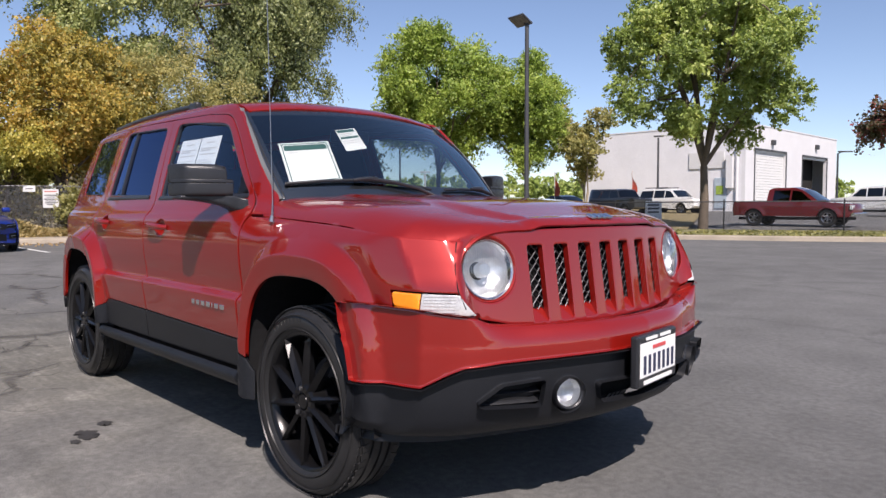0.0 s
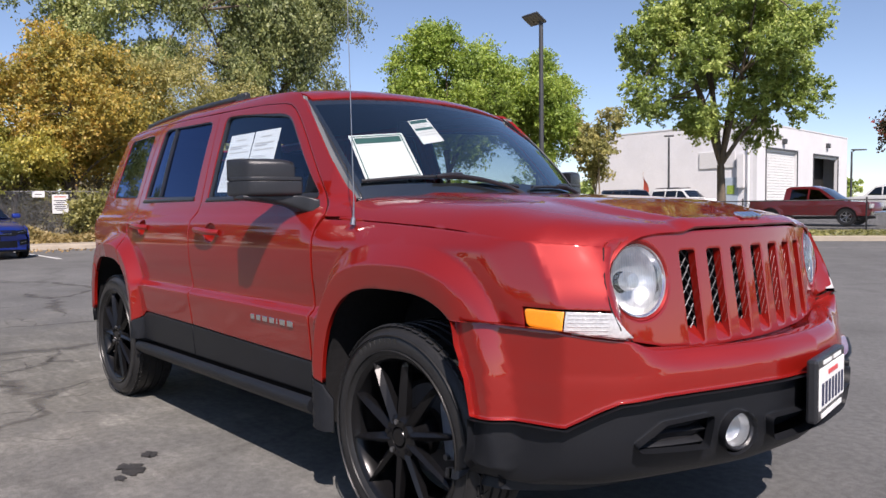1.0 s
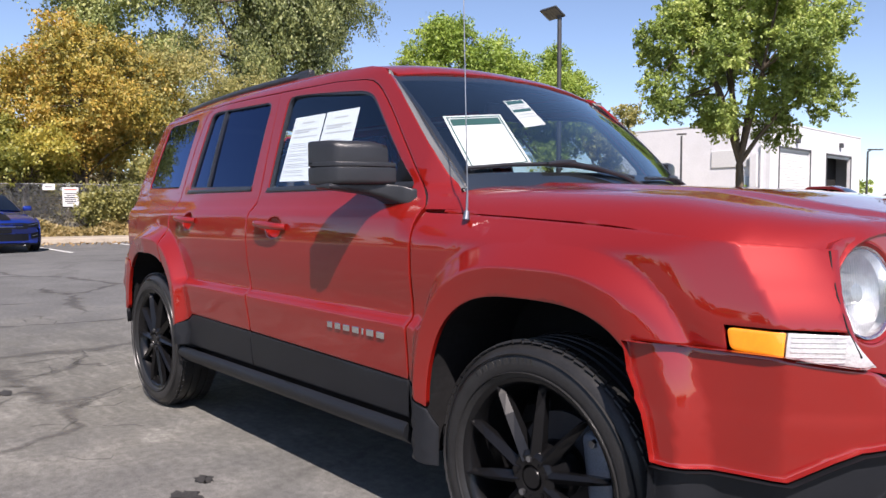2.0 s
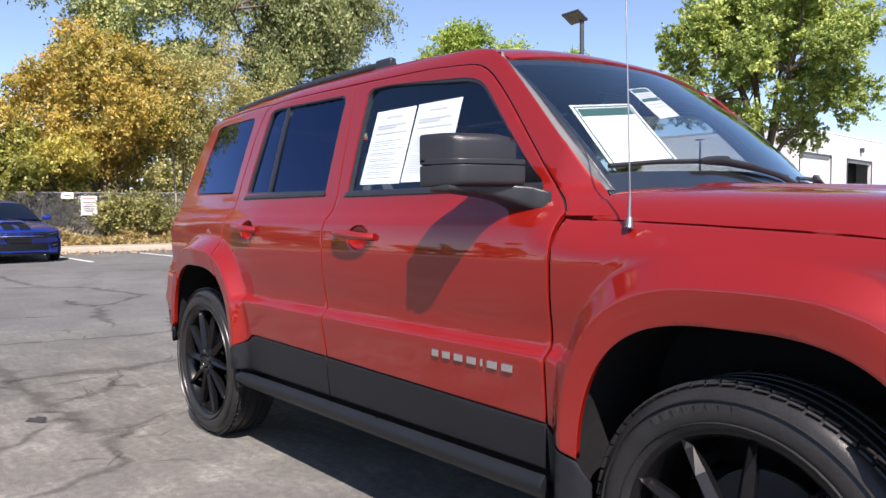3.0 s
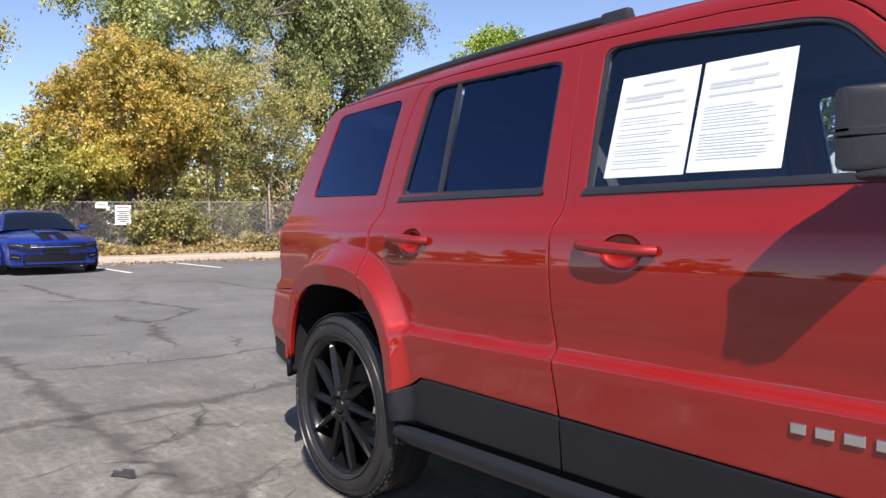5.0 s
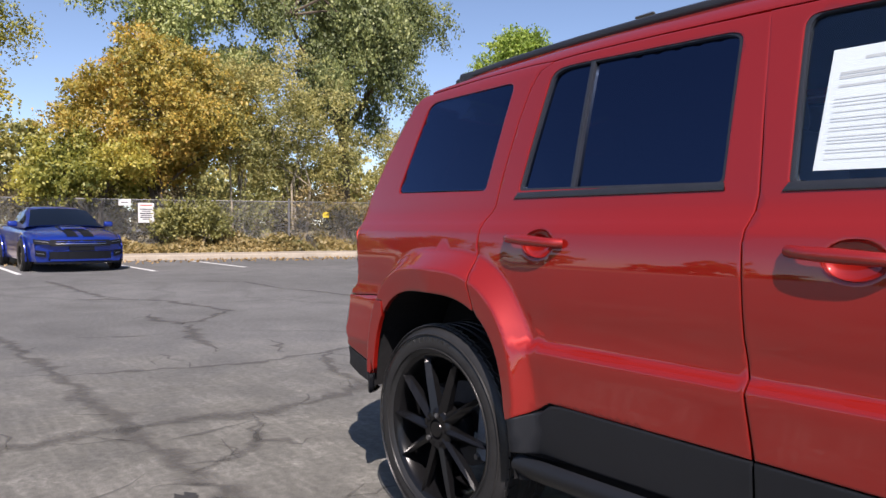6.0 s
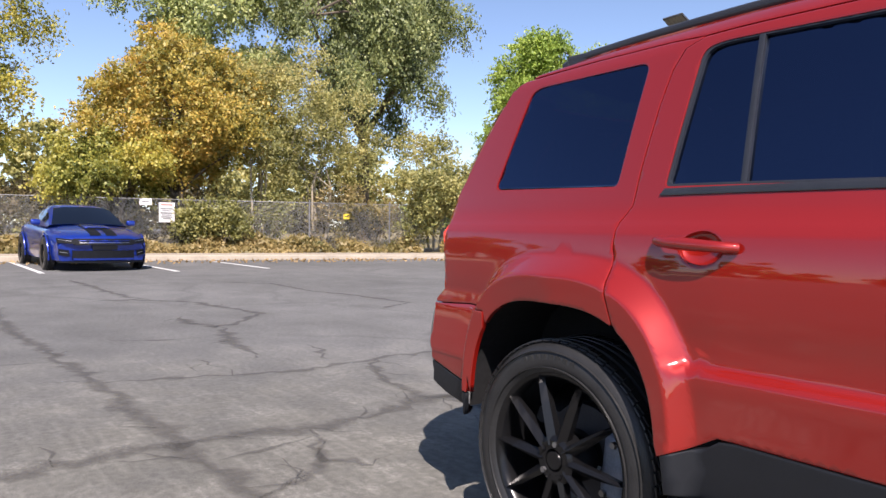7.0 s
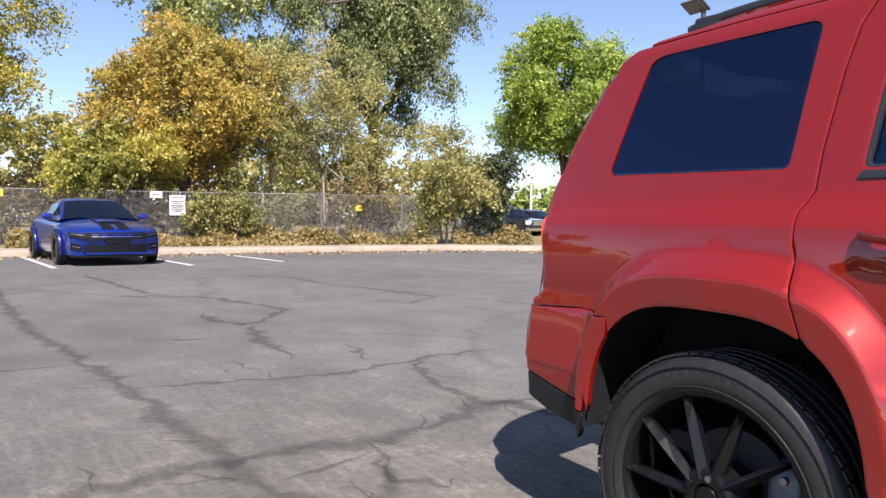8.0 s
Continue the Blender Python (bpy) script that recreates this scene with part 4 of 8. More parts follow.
def mirror_sections(s, u0, u1, z0, z1, push, slope=0.0):
    """Sections of the housing between u0 at its outer end and u1 at the door."""
    out = []
    for i in range(19):
        t = i / 18
        u = u0 + (u1 - u0) * (0.5 - 0.5 * math.cos(math.pi * t))
        end = min(1.0, (u - u0) / 0.05 + 0.25, (u1 - u) / 0.04 + 0.35)
        soft = 0.004 * (1 - math.sqrt(max(0.0, 1 - (1 - end) ** 2)))
        front = 0.634 + 0.078 * u + 0.012 * math.sin(math.pi * u) - 0.075 * max(0.0, 1 - u / 0.17) ** 2.2 + push
        drop = slope * smoothstep(0.62, 0.95, u)
        out.append((s * (1.004 - 0.214 * u), 0.532 + 0.060 * u + soft, front - soft, z0 + soft, z1 - drop - soft))
    return out


for s in (-1, 1):
    head = part("door_mirror", lofted(mirror_sections(s, 0.0, 0.985, 1.108, 1.1615, 0.0), (0.002, 0.014)), BLACK_TRIM, suv, "black plastic door mirror", smooth=True)
    part("mirror_cap", lofted(mirror_sections(s, 0.0, 0.87, 1.170, 1.243, -0.004, 0.010), (0.024, 0.002)), BLACK_TRIM, head, smooth=True)
    part("mirror_band", lofted(mirror_sections(s, 0.0, 0.985, 1.1640, 1.1775, 0.0005), (0.003, 0.001)), BLACK_TRIM, head, smooth=True)
    part("mirror_core", lofted(mirror_sections(s, 0.03, 0.85, 1.120, 1.234, -0.006), (0.015, 0.015)), INNER, head, smooth=True)
    part("mirror_glass", boxed((0.006, 0.165, 0.105), pose(0.556, s * 0.900, 1.172, 0, 0, s * 15.6) @ pose(-0.003, 0, 0), bevel=0.002), MIRROR_GLASS, head, "mirror glass")
    # the arm: a slab under the head that thickens towards its foot on the door
    arm = [(1.000, 0.566, 0.600, 1.098, 1.106), (0.990, 0.558, 0.632, 1.094, 1.111), (0.93, 0.572, 0.650, 1.088, 1.113), (0.87, 0.596, 0.668, 1.080, 1.113), (0.825, 0.622, 0.692, 1.068, 1.112), (0.795, 0.636, 0.735, 1.050, 1.107), (0.778, 0.636, 0.760, 1.042, 1.099), (0.755, 0.636, 0.768, 1.041, 1.095)]
    part("mirror_arm", lofted([(s * y, x0, x1, z0, z1) for y, x0, x1, z0, z1 in arm], (0.008, 0.012)), BLACK_TRIM, head, smooth=True)
    sail = [(0.62, 1.122), (0.708, 1.122), (0.660, 1.172), (0.62, 1.200)]
    panel("mirror_base", sail, lambda x, z, s=s: (x, s * (side_width(x, z) - 0.002), z), RIM_BLACK, head, step=0.04, flip=1 if s < 0 else -1)

# door handles with their hollows
for s in (-1, 1):
    fl = 1 if s < 0 else -1
    for cx, cz, dr in ((-0.030, 0.966, R_DOOR), (-0.866, 0.981, R_RDOOR)):
        own = dr if s < 0 else suv
        bowl = [(cx + 0.012 + 0.063 * math.cos(a), cz - 0.005 + 0.046 * math.sin(a)) for a in np.linspace(0, 2 * math.pi, 25)[:-1]]
        deep = lambda x, z, s=s, cx=cx, cz=cz: (x, s * (side_width(x, z) - 0.003 - 0.026 * max(0.0, 1 - ((x - cx - 0.012) / 0.061) ** 2 - ((z - cz + 0.005) / 0.044) ** 2) ** 0.6), z)
        panel("handle_hollow", bowl, deep, RED, own, step=0.014, flip=fl, edge=0.0005, depth=0.004)
        bm = bmesh.new()
        hp = []
        for i in range(17):
            u = -1 + 2 * i / 16
            p = (cx + 0.112 * u, s * (side_width(cx + 0.112 * u, cz) + 0.027 * (1 - abs(u) ** 5) + 0.003), cz + 0.004 - 0.006 * u)
            hp.append(p)
        tube(bm, hp, [0.0155 - 0.003 * abs(-1 + 2 * i / 16) for i in range(17)], 12)
        part("door_handle", bm, RED, own, "red door handle", smooth=True)
    # raised badge on the front door
    if s < 0:
        y0, y1 = side_width(0.42, 0.63), side_width(0.72, 0.63)
        blob_letters("door_badge", (0.394, -y0 - 0.003, 0.634), (1, 0, 0), (0, 0, 1), (0, -1, 0), [0.030, 0.034, 0.037, 0.037, 0.010, 0.038, 0.040], 0.021, 0.005, CHROME, R_DOOR, "row of chrome badge blocks", 0.78)

# aerial, wipers
bm = bmesh.new()
rod(bm, (1.030, -0.793, 1.002), (1.030, -0.790, 1.026), 0.011, 0.008, 12)
rod(bm, (1.030, -0.790, 1.026), (1.029, -0.787, 1.08), 0.0045, 0.0025, 8)
rod(bm, (1.029, -0.787, 1.08), (1.000, -0.78, 1.90), 0.0019, 0.0013, 6)
part("aerial", bm, STEEL, suv, "thin steel whip aerial")
def on_screen(u, v, d):
    return Vector(screen_point(u, v)) + Vector((d * 0.7, 0, d * 0.72))


for blade_line, arm_line, joint in (([(-0.94, 0.132), (-0.72, 0.148), (-0.5, 0.152), (-0.30, 0.138), (-0.1, 0.108), (0.1, 0.072)], [(-0.44, 0.142), (-0.34, 0.138), (-0.20, 0.112), (-0.04, 0.062), (0.06, 0.005), (0.10, -0.05)], (-0.42, 0.142)),
                                    ([(0.24, 0.072), (0.45, 0.086), (0.66, 0.092), (0.80, 0.078), (0.93, 0.05)], [(0.62, 0.092), (0.72, 0.084), (0.84, 0.046), (0.90, 0.0), (0.91, -0.05)], (0.66, 0.088))):
    bm = bmesh.new()
    tube(bm, [on_screen(u, v, 0.024) for u, v in arm_line], 0.0085, 8)
    arm = part("wiper_arm", bm, BLACK_TRIM, suv, "black wiper arm", smooth=True)
    bm = bmesh.new()
    tube(bm, [on_screen(u, v, 0.012) for u, v in blade_line], 0.0075, 6)
    part("wiper_blade", bm, BLACK_TRIM, arm)
    j0, j1 = on_screen(joint[0] - 0.09, joint[1] - 0.006, 0.024), on_screen(joint[0] + 0.09, joint[1] + 0.004, 0.028)
    bm = bmesh.new()
    tube(bm, [j0, j0.lerp(j1, 0.3), j0.lerp(j1, 0.7), j1], [0.006, 0.010, 0.010, 0.007], 8)
    part("wiper_joint", bm, BLACK_TRIM, arm, smooth=True)


# ---- wheels ----
CALIPER = material("cast_caliper", (0.20, 0.22, 0.26), 0.5, 0.3, vary=0.25, scale=25, fine=200)


def build_wheel():
    """A tyre on a ten-spoke black wheel, axis along y, outer face towards -y, middle at the origin."""
    w = thing("wheel", "", "")
    prof = [(0.252, -0.098), (0.262, -0.110), (0.285, -0.1165), (0.308, -0.114), (0.326, -0.104), (0.338, -0.094), (0.3455, -0.080), (0.348, -0.05)]
    groove = [(0.348, -0.044), (0.341, -0.042), (0.341, -0.034), (0.348, -0.032), (0.348, -0.004), (0.341, -0.002), (0.341, 0.006)]
    prof = prof + groove + [(0.348, 0.008), (0.348, 0.032), (0.341, 0.034), (0.341, 0.042), (0.348, 0.044), (0.3455, 0.080), (0.326, 0.104), (0.285, 0.112), (0.252, 0.098)]
    tyre = lathed("tyre", prof, RUBBER, w, "black rubber road tyre", 96)
    bm = bmesh.new()
    for i in range(64):
        m = pose(0, 0, 0, 0, 360 * i / 64, 0)
        box(bm, (0.0285, 0.030, 0.0045), m @ pose(0, -0.066, 0.3480, -7, 0, 14))
        box(bm, (0.0265, 0.017, 0.0045), m @ pose(0.008, -0.0885, 0.3425, -34, 0, 6))
        box(bm, (0.0285, 0.030, 0.0045), m @ pose(0, 0.066, 0.3480, 7, 0, -14))
    tagged(part("shoulder_block", bm, RUBBER, tyre), kind="stuff")
    for rr in (0.270, 0.318):
        lathed("sidewall_rib", [(rr - 0.002, -0.1135), (rr, -0.1185), (rr + 0.002, -0.1135)], RUBBER, tyre, "", 72)
    bm = bmesh.new()
    for i in range(8):
        a = radians(5.2 * (i - 3.5)) + radians(-18)
        m = pose(0, 0, 0, 0, math.degrees(a), 0)
        box(bm, (0.015, 0.003, 0.017), m @ pose(0, -0.1150, 0.300, 6, 0, 0))
    tagged(part("sidewall_mark", bm, material("raised_black_rubber", (0.022, 0.022, 0.022), 0.45, vary=0.15), tyre, "plain raised bars"), kind="stuff")
    barrel = [(0.247, -0.100), (0.258, -0.103), (0.262, -0.096), (0.256, -0.088), (0.243, -0.080), (0.236, -0.055), (0.230, 0.02), (0.226, 0.09), (0.22, 0.09), (0.224, 0.02), (0.230, -0.055), (0.238, -0.090)]
    rim = lathed("rim", barrel, RIM_BLACK, w, "gloss black rim", 72, closed=True)
    for i in range(10):
        bm = bmesh.new()
        a = 36 * i + 5
        m = pose(0, 0, 0, 0, a, 0)
        prof_s = [(0.045, 0.016, -0.104, 0.026), (0.10, 0.0150, -0.103, 0.026), (0.17, 0.0125, -0.102, 0.022), (0.225, 0.0085, -0.099, 0.016), (0.248, 0.0045, -0.096, 0.008)]
        rows = []
        for r, hw, y, th in prof_s:
            tw = 0.05 * (r - 0.045)
            ridge = -0.006
            pts = [(-hw + tw * 0.4, y + 0.004, r), (-0.2 * hw + tw * 0.4, y + ridge, r), (hw + tw * 0.4, y + 0.012, r), (hw * 0.8 + tw * 0.4, y + th + 0.012, r), (-hw * 0.8 + tw * 0.4, y + th + 0.006, r)]
            rows.append([bm.verts.new(m @ Vector(p)) for p in pts])
        for r0, r1 in zip(rows, rows[1:]):
            for q in range(5):
                bm.faces.new((r0[q], r0[(q + 1) % 5], r1[(q + 1) % 5], r1[q]))
        bm.faces.new(rows[0])
        bm.faces.new(list(reversed(rows[-1])))
        part("spoke", bm, RIM_BLACK, w, "slim twisted black spoke")
    hub = lathed("hub_face", [(0.0, -0.094), (0.030, -0.094), (0.034, -0.104), (0.058, -0.106), (0.070, -0.098), (0.076, -0.06), (0.078, 0.0), (0.0, 0.0)], RIM_BLACK, w, "black wheel centre", 40)
    lathed("centre_cap", [(0.0, -0.106), (0.026, -0.105), (0.030, -0.098)], RIM_BLACK, hub, "", 28)
    for i in range(5):
        a = 2 * math.pi * (i + 0.3) / 5
        part("lug_nut", (lambda b: (rod(b, (0.050 * math.cos(a), -0.094, 0.050 * math.sin(a)), (0.050 * math.cos(a), -0.113, 0.050 * math.sin(a)), 0.0100, 0.0085, 6), b)[1])(bmesh.new()), STEEL if i % 2 else RIM_BLACK, hub)
    disc = lathed("brake_disc", [(0.07, 0.03), (0.145, 0.03), (0.146, 0.042), (0.07, 0.044)], DULL_STEEL, w, "steel brake disc", 56, closed=True)
    caliper = part("brake_caliper", boxed((0.085, 0.07, 0.19), pose(0.135, 0.02, 0.03, 0, -8, 0), bevel=0.022, seg=3), CALIPER, w, "pale grey cast brake caliper", smooth=True)
    for z in (-0.05, 0.10):
        part("caliper_bolt", (lambda b: (rod(b, (0.128, -0.012, z), (0.128, -0.026, z), 0.012, 0.010, 6), b)[1])(bmesh.new()), STEEL, caliper)
    return w


wheel = build_wheel()
wheel.parent = suv
wheel.matrix_basis = pose(FRONT_AXLE, -0.735, TYRE_R - 0.002)
for x, s, spin in ((REAR_AXLE, -1, 14), (FRONT_AXLE, 1, 40), (REAR_AXLE, 1, 77)):
    w2 = copy_thing(wheel, pose(x, s * (0.735 if x > 0 else 0.718), TYRE_R - 0.002) @ pose(0, 0, 0, 0, spin, 180 if s > 0 else 0))

# wheel houses
for axle in (FRONT_AXLE, REAR_AXLE):
    for s in (-1, 1):
        line = arch_line(axle, 0.41, 0.475, axle - 0.409, axle + 0.409, 40)
        line = [(axle - 0.41, 0.30 if axle > 0 else 0.42)] + line + [(axle + 0.41, 0.30)]
        lim = lambda x, z: min(0.855, side_width(x, max(z, 0.5)) - 0.022)
        verts, faces = [], []
        for x, z in line:
            verts += [(x, s * lim(x, z), z), (x, s * 0.50, z)]
        for i in range(len(line) - 1):
            faces.append((2 * i, 2 * i + 1, 2 * i + 3, 2 * i + 2))
        k = len(verts)
        verts += [(x, s * 0.50, z) for x, z in line]
        faces.append(tuple(range(k, k + len(line))))
        mesh_part("wheel_house", verts, faces, INNER, suv, "black plastic wheel house liner")

# cabin: dashboard, steering wheel, seats, mirror, papers
part("dashboard", boxed((0.42, 1.30, 0.26), pose(0.66, 0, 0.98), bevel=0.07, seg=4), CABIN, suv, "dark dashboard", smooth=True)
part("cabin_floor", boxed((2.9, 1.36, 0.05), pose(-0.35, 0, 0.42)), CABIN, suv)
part("headliner", boxed((1.9, 1.0, 0.02), pose(-0.7, 0, 1.555), bevel=0.005), CABIN, suv)
bm = bmesh.new()
sw = []
for i in range(29):
    a = 2 * math.pi * i / 28
    p = pose(0.30, 0.36, 0.975, 0, 62, 0) @ Vector((0.185 * math.cos(a), 0.185 * math.sin(a), 0))
    sw.append(p)
tube(bm, sw, 0.016, 8)
box(bm, (0.10, 0.34, 0.04), pose(0.30, 0.36, 0.975, 0, 62, 0), bevel=0.015)
part("steering_wheel", bm, CABIN, suv, "dark steering wheel", smooth=True)
for x, y, w in ((-0.15, -0.36, 0.50), (-0.15, 0.36, 0.50), (-0.98, -0.34, 0.62), (-0.98, 0.34, 0.62)):
    bm = boxed((0.50, w, 0.16), pose(x + 0.15, y, 0.68), bevel=0.05, seg=3)
    st = part("seat", bm, CABIN, suv, "charcoal cloth seat", smooth=True)
    part("backrest", boxed((0.15, w * 0.92, 0.62), pose(x - 0.18, y, 0.98, 0, -14, 0), bevel=0.05, seg=3), CABIN, st, smooth=True)
    part("headrest", boxed((0.09, 0.25, 0.17), pose(x - 0.27, y, 1.36, 0, -10, 0), bevel=0.035, seg=3), CABIN, st, smooth=True)
part("rear_view_mirror", boxed((0.03, 0.24, 0.07), pose(0.42, 0.02, 1.43, 0, 12, 0), bevel=0.012), BLACK_TRIM, suv)


def sheet_of_paper(name, corners, rows, parent, label, header=None, border=None):
    """A sheet with printed bars, laid on four corners (top left, top right, bottom right, bottom left)."""
    tl, tr, br, bl_ = (Vector(c) for c in corners)
    n = (tr - tl).cross(bl_ - tl).normalized()
    at = lambda u, v, d: (tl * (1 - u) + tr * u) * (1 - v) + (bl_ * (1 - u) + br * u) * v - n * d
    def quad(u0, v0, u1, v1, d):
        return [at(u0, v0, d), at(u1, v0, d), at(u1, v1, d), at(u0, v1, d)]
    base = quad(0, 0, 1, 1, 0) + quad(0, 0, 1, 1, 0.0012)
    paper = mesh_part(name, base, [(0, 1, 2, 3), (7, 6, 5, 4), (0, 4, 5, 1), (1, 5, 6, 2), (2, 6, 7, 3), (3, 7, 4, 0)], WHITE_PAPER, parent, label)
    for mt, bars in rows:
        vs, fs = [], []
        for u0, v0, u1, v1 in bars:
            for d in (-0.0008, 0.002):
                k = len(vs)
                vs += quad(u0, v0, u1, v1, d)
                fs.append((k, k + 1, k + 2, k + 3))
        mesh_part("print", vs, fs, mt, paper, "plain printed bars")
    return paper


def lines_of_print(seed):
    r = random.Random(seed)
    bars = [(0.3, 0.09, 0.72, 0.115), (0.10, 0.20, 0.85, 0.225), (0.10, 0.235, 0.6, 0.26), (0.10, 0.31, 0.9, 0.33)]
    v = 0.42
    while v < 0.93:
        bars.append((0.08, v, 0.08 + r.uniform(0.5, 0.84), v + 0.008))
        v += r.choice([0.026, 0.026, 0.05, 0.03])
    return bars


# window papers, hung just inside the glass
def in_glass(x, z, d=0.024):
    return (x, -(side_width(x, z) - d), z)


for i, (x0, x1) in enumerate(((-0.140, 0.085), (0.097, 0.315))):
    c = [in_glass(x0, 1.406), in_glass(x1, 1.405), in_glass(x1, 1.140), in_glass(x0 - 0.004, 1.143)]
    sheet_of_paper("window_paper", c, [(PRINT, lines_of_print(i))], R_DOOR, "white printed form taped inside the window")
ws = lambda u, v, d=0.014: tuple(Vector(screen_point(u, v, False)) - Vector((d * 0.75, 0, d * 0.66)))
frame_bars = [(0.04, 0.03, 0.96, 0.05), (0.04, 0.955, 0.96, 0.97), (0.04, 0.05, 0.06, 0.955), (0.94, 0.05, 0.96, 0.955), (0.08, 0.07, 0.92, 0.20)]
sheet_of_paper("windscreen_paper", [ws(-0.855, 0.565), ws(-0.475, 0.585), ws(-0.525, 0.195), ws(-0.872, 0.155)], [(GREEN_PRINT, frame_bars), (PRINT, [(0.1, 0.24, 0.35, 0.255), (0.1, 0.28, 0.3, 0.29)])], SCREEN, "white printed sheet with a green border")
sheet_of_paper("windscreen_tag", [ws(-0.345, 0.715), ws(-0.145, 0.755), ws(-0.18, 0.515), ws(-0.375, 0.475)], [(GREEN_PRINT, [(0.05, 0.03, 0.9, 0.16), (0.05, 0.36, 0.95, 0.46)]), (PRINT, [(0.1, 0.22, 0.8, 0.25), (0.1, 0.29, 0.7, 0.32), (0.08, 0.55, 0.9, 0.58), (0.08, 0.65, 0.9, 0.68)])], SCREEN, "white hanging tag with green bars")


# ---- ground, kerbs, paint ----
LOT = [(-22.6, -40), (-22.2, -12), (-21.8, -0.4), (-20.95, 5.1), (-20.2, 9.5), (-19.4, 12.4), (-17.7, 14.7), (-14.5, 16.6), (-8.6, 19.5), (-5.4, 20.7), (-3.2, 22.0), (6, 27.0), (40, 46), (60, 46), (60, -40)]
EDGE = LOT[:14]


def beyond(x, y):
    """How far a place lies outside the car park; negative inside."""
    p, best = Vector((x, y)), 1e9
    for a, b in zip(EDGE, EDGE[1:]):
        a, b = Vector(a), Vector(b)
        t = max(0.0, min(1.0, (p - a).dot(b - a) / (b - a).length_squared))
        best = min(best, (p - a - (b - a) * t).length)
    return -best if inside((x, y), LOT) else best


def ground_z(x, y):
    d = beyond(x, y)
    if d <= 0.12:
        return 0.0
    return 0.13 + 0.022 * min(40.0, max(0.0, d - 5.0)) * smoothstep(14, 26, y + 0.25 * x)


def asphalt_material(name, base, crack):
    m = bpy.data.materials.new(name)
    m.use_nodes = True
    t = m.node_tree
    b = t.nodes["Principled BSDF"]
    b.inputs["Roughness"].default_value = 0.88
    b.inputs["Specular IOR Level"].default_value = 0.25
    N = lambda k: t.nodes.new("ShaderNode" + k)
    geo = N("NewGeometry")
    big, mid, fine, grit = N("TexNoise"), N("TexNoise"), N("TexNoise"), N("TexNoise")
    for n, sc, de in ((big, 0.22, 5), (mid, 1.7, 6), (fine, 28, 5), (grit, 190, 2)):
        n.inputs["Scale"].default_value, n.inputs["Detail"].default_value = sc, de
        t.links.new(geo.outputs["Position"], n.inputs["Vector"])
    def ramp(src, lo, hi, c0, c1):
        r = N("MapRange")
        r.inputs["From Min"].default_value, r.inputs["From Max"].default_value = lo, hi
        r.inputs["To Min"].default_value, r.inputs["To Max"].default_value = c0, c1
        t.links.new(src, r.inputs["Value"])
        return r.outputs[0]
    def mul(a, c):
        n = N("Math")
        n.operation = "MULTIPLY"
        t.links.new(a, n.inputs[0])
        t.links.new(c, n.inputs[1])
        return n.outputs[0]
    v = mul(ramp(big.outputs[0], 0.35, 0.65, 0.87, 1.13), ramp(mid.outputs[0], 0.3, 0.7, 0.86, 1.14))
    v = mul(v, ramp(fine.outputs[0], 0.35, 0.65, 0.86, 1.14))
    v = mul(v, ramp(grit.outputs[0], 0.35, 0.65, 0.78, 1.22))
    # pale scuffed streaks on the worn stretch
    stretch = N("Mapping")
    stretch.inputs["Rotation"].default_value = (0, 0, 0.5)
    stretch.inputs["Scale"].default_value = (3.0, 22.0, 1.0)
    t.links.new(geo.outputs["Position"], stretch.inputs["Vector"])
    streak = N("TexNoise")
    streak.inputs["Scale"].default_value, streak.inputs["Detail"].default_value = 1.0, 6
    t.links.new(stretch.outputs[0], streak.inputs["Vector"])
    far = N("VectorMath")
    far.operation = "DISTANCE"
    t.links.new(geo.outputs["Position"], far.inputs[0])
    far.inputs[1].default_value = (-2.2, -1.5, 0)
    spot = N("Math")
    spot.operation = "MULTIPLY_ADD"
    t.links.new(mid.outputs[0], spot.inputs[0])
    spot.inputs[1].default_value = -5.0
    t.links.new(far.outputs["Value"], spot.inputs[2])
    zone = ramp(spot.outputs[0], -1.6, 1.6, 1.0, 0.0)
    worn = mul(zone, ramp(streak.outputs[0], 0.48, 0.66, 0.0, 1.0))
    v = mul(v, ramp(worn, 0.0, 1.0, 1.0, 1.22))
    # where the binder has gone the pale stone shows in speckled patches
    patch, chips = N("TexNoise"), N("TexNoise")
    for n, sc, de, ro in ((patch, 3.2, 7, 0.68), (chips, 46, 3, 0.6)):
        n.inputs["Scale"].default_value, n.inputs["Detail"].default_value, n.inputs["Roughness"].default_value = sc, de, ro
        t.links.new(geo.outputs["Position"], n.inputs["Vector"])
    bare = mul(mul(zone, ramp(patch.outputs[0], 0.50, 0.62, 0.0, 1.0)), ramp(chips.outputs[0], 0.40, 0.62, 0.15, 1.0))
    v = mul(v, ramp(bare, 0.0, 1.0, 1.0, 1.58))
    v = mul(v, ramp(zone, 0.0, 1.0, 0.97, 0.99))
    warp = N("VectorMath")
    warp.operation = "MULTIPLY_ADD"
    wn_ = N("TexNoise")
    wn_.inputs["Scale"].default_value, wn_.inputs["Detail"].default_value = 1.3, 6
    t.links.new(geo.outputs["Position"], wn_.inputs["Vector"])
    t.links.new(wn_.outputs["Color"], warp.inputs[0])
    warp.inputs[1].default_value = (0.9, 0.9, 0.0)
    t.links.new(geo.outputs["Position"], warp.inputs[2])
    cells = []
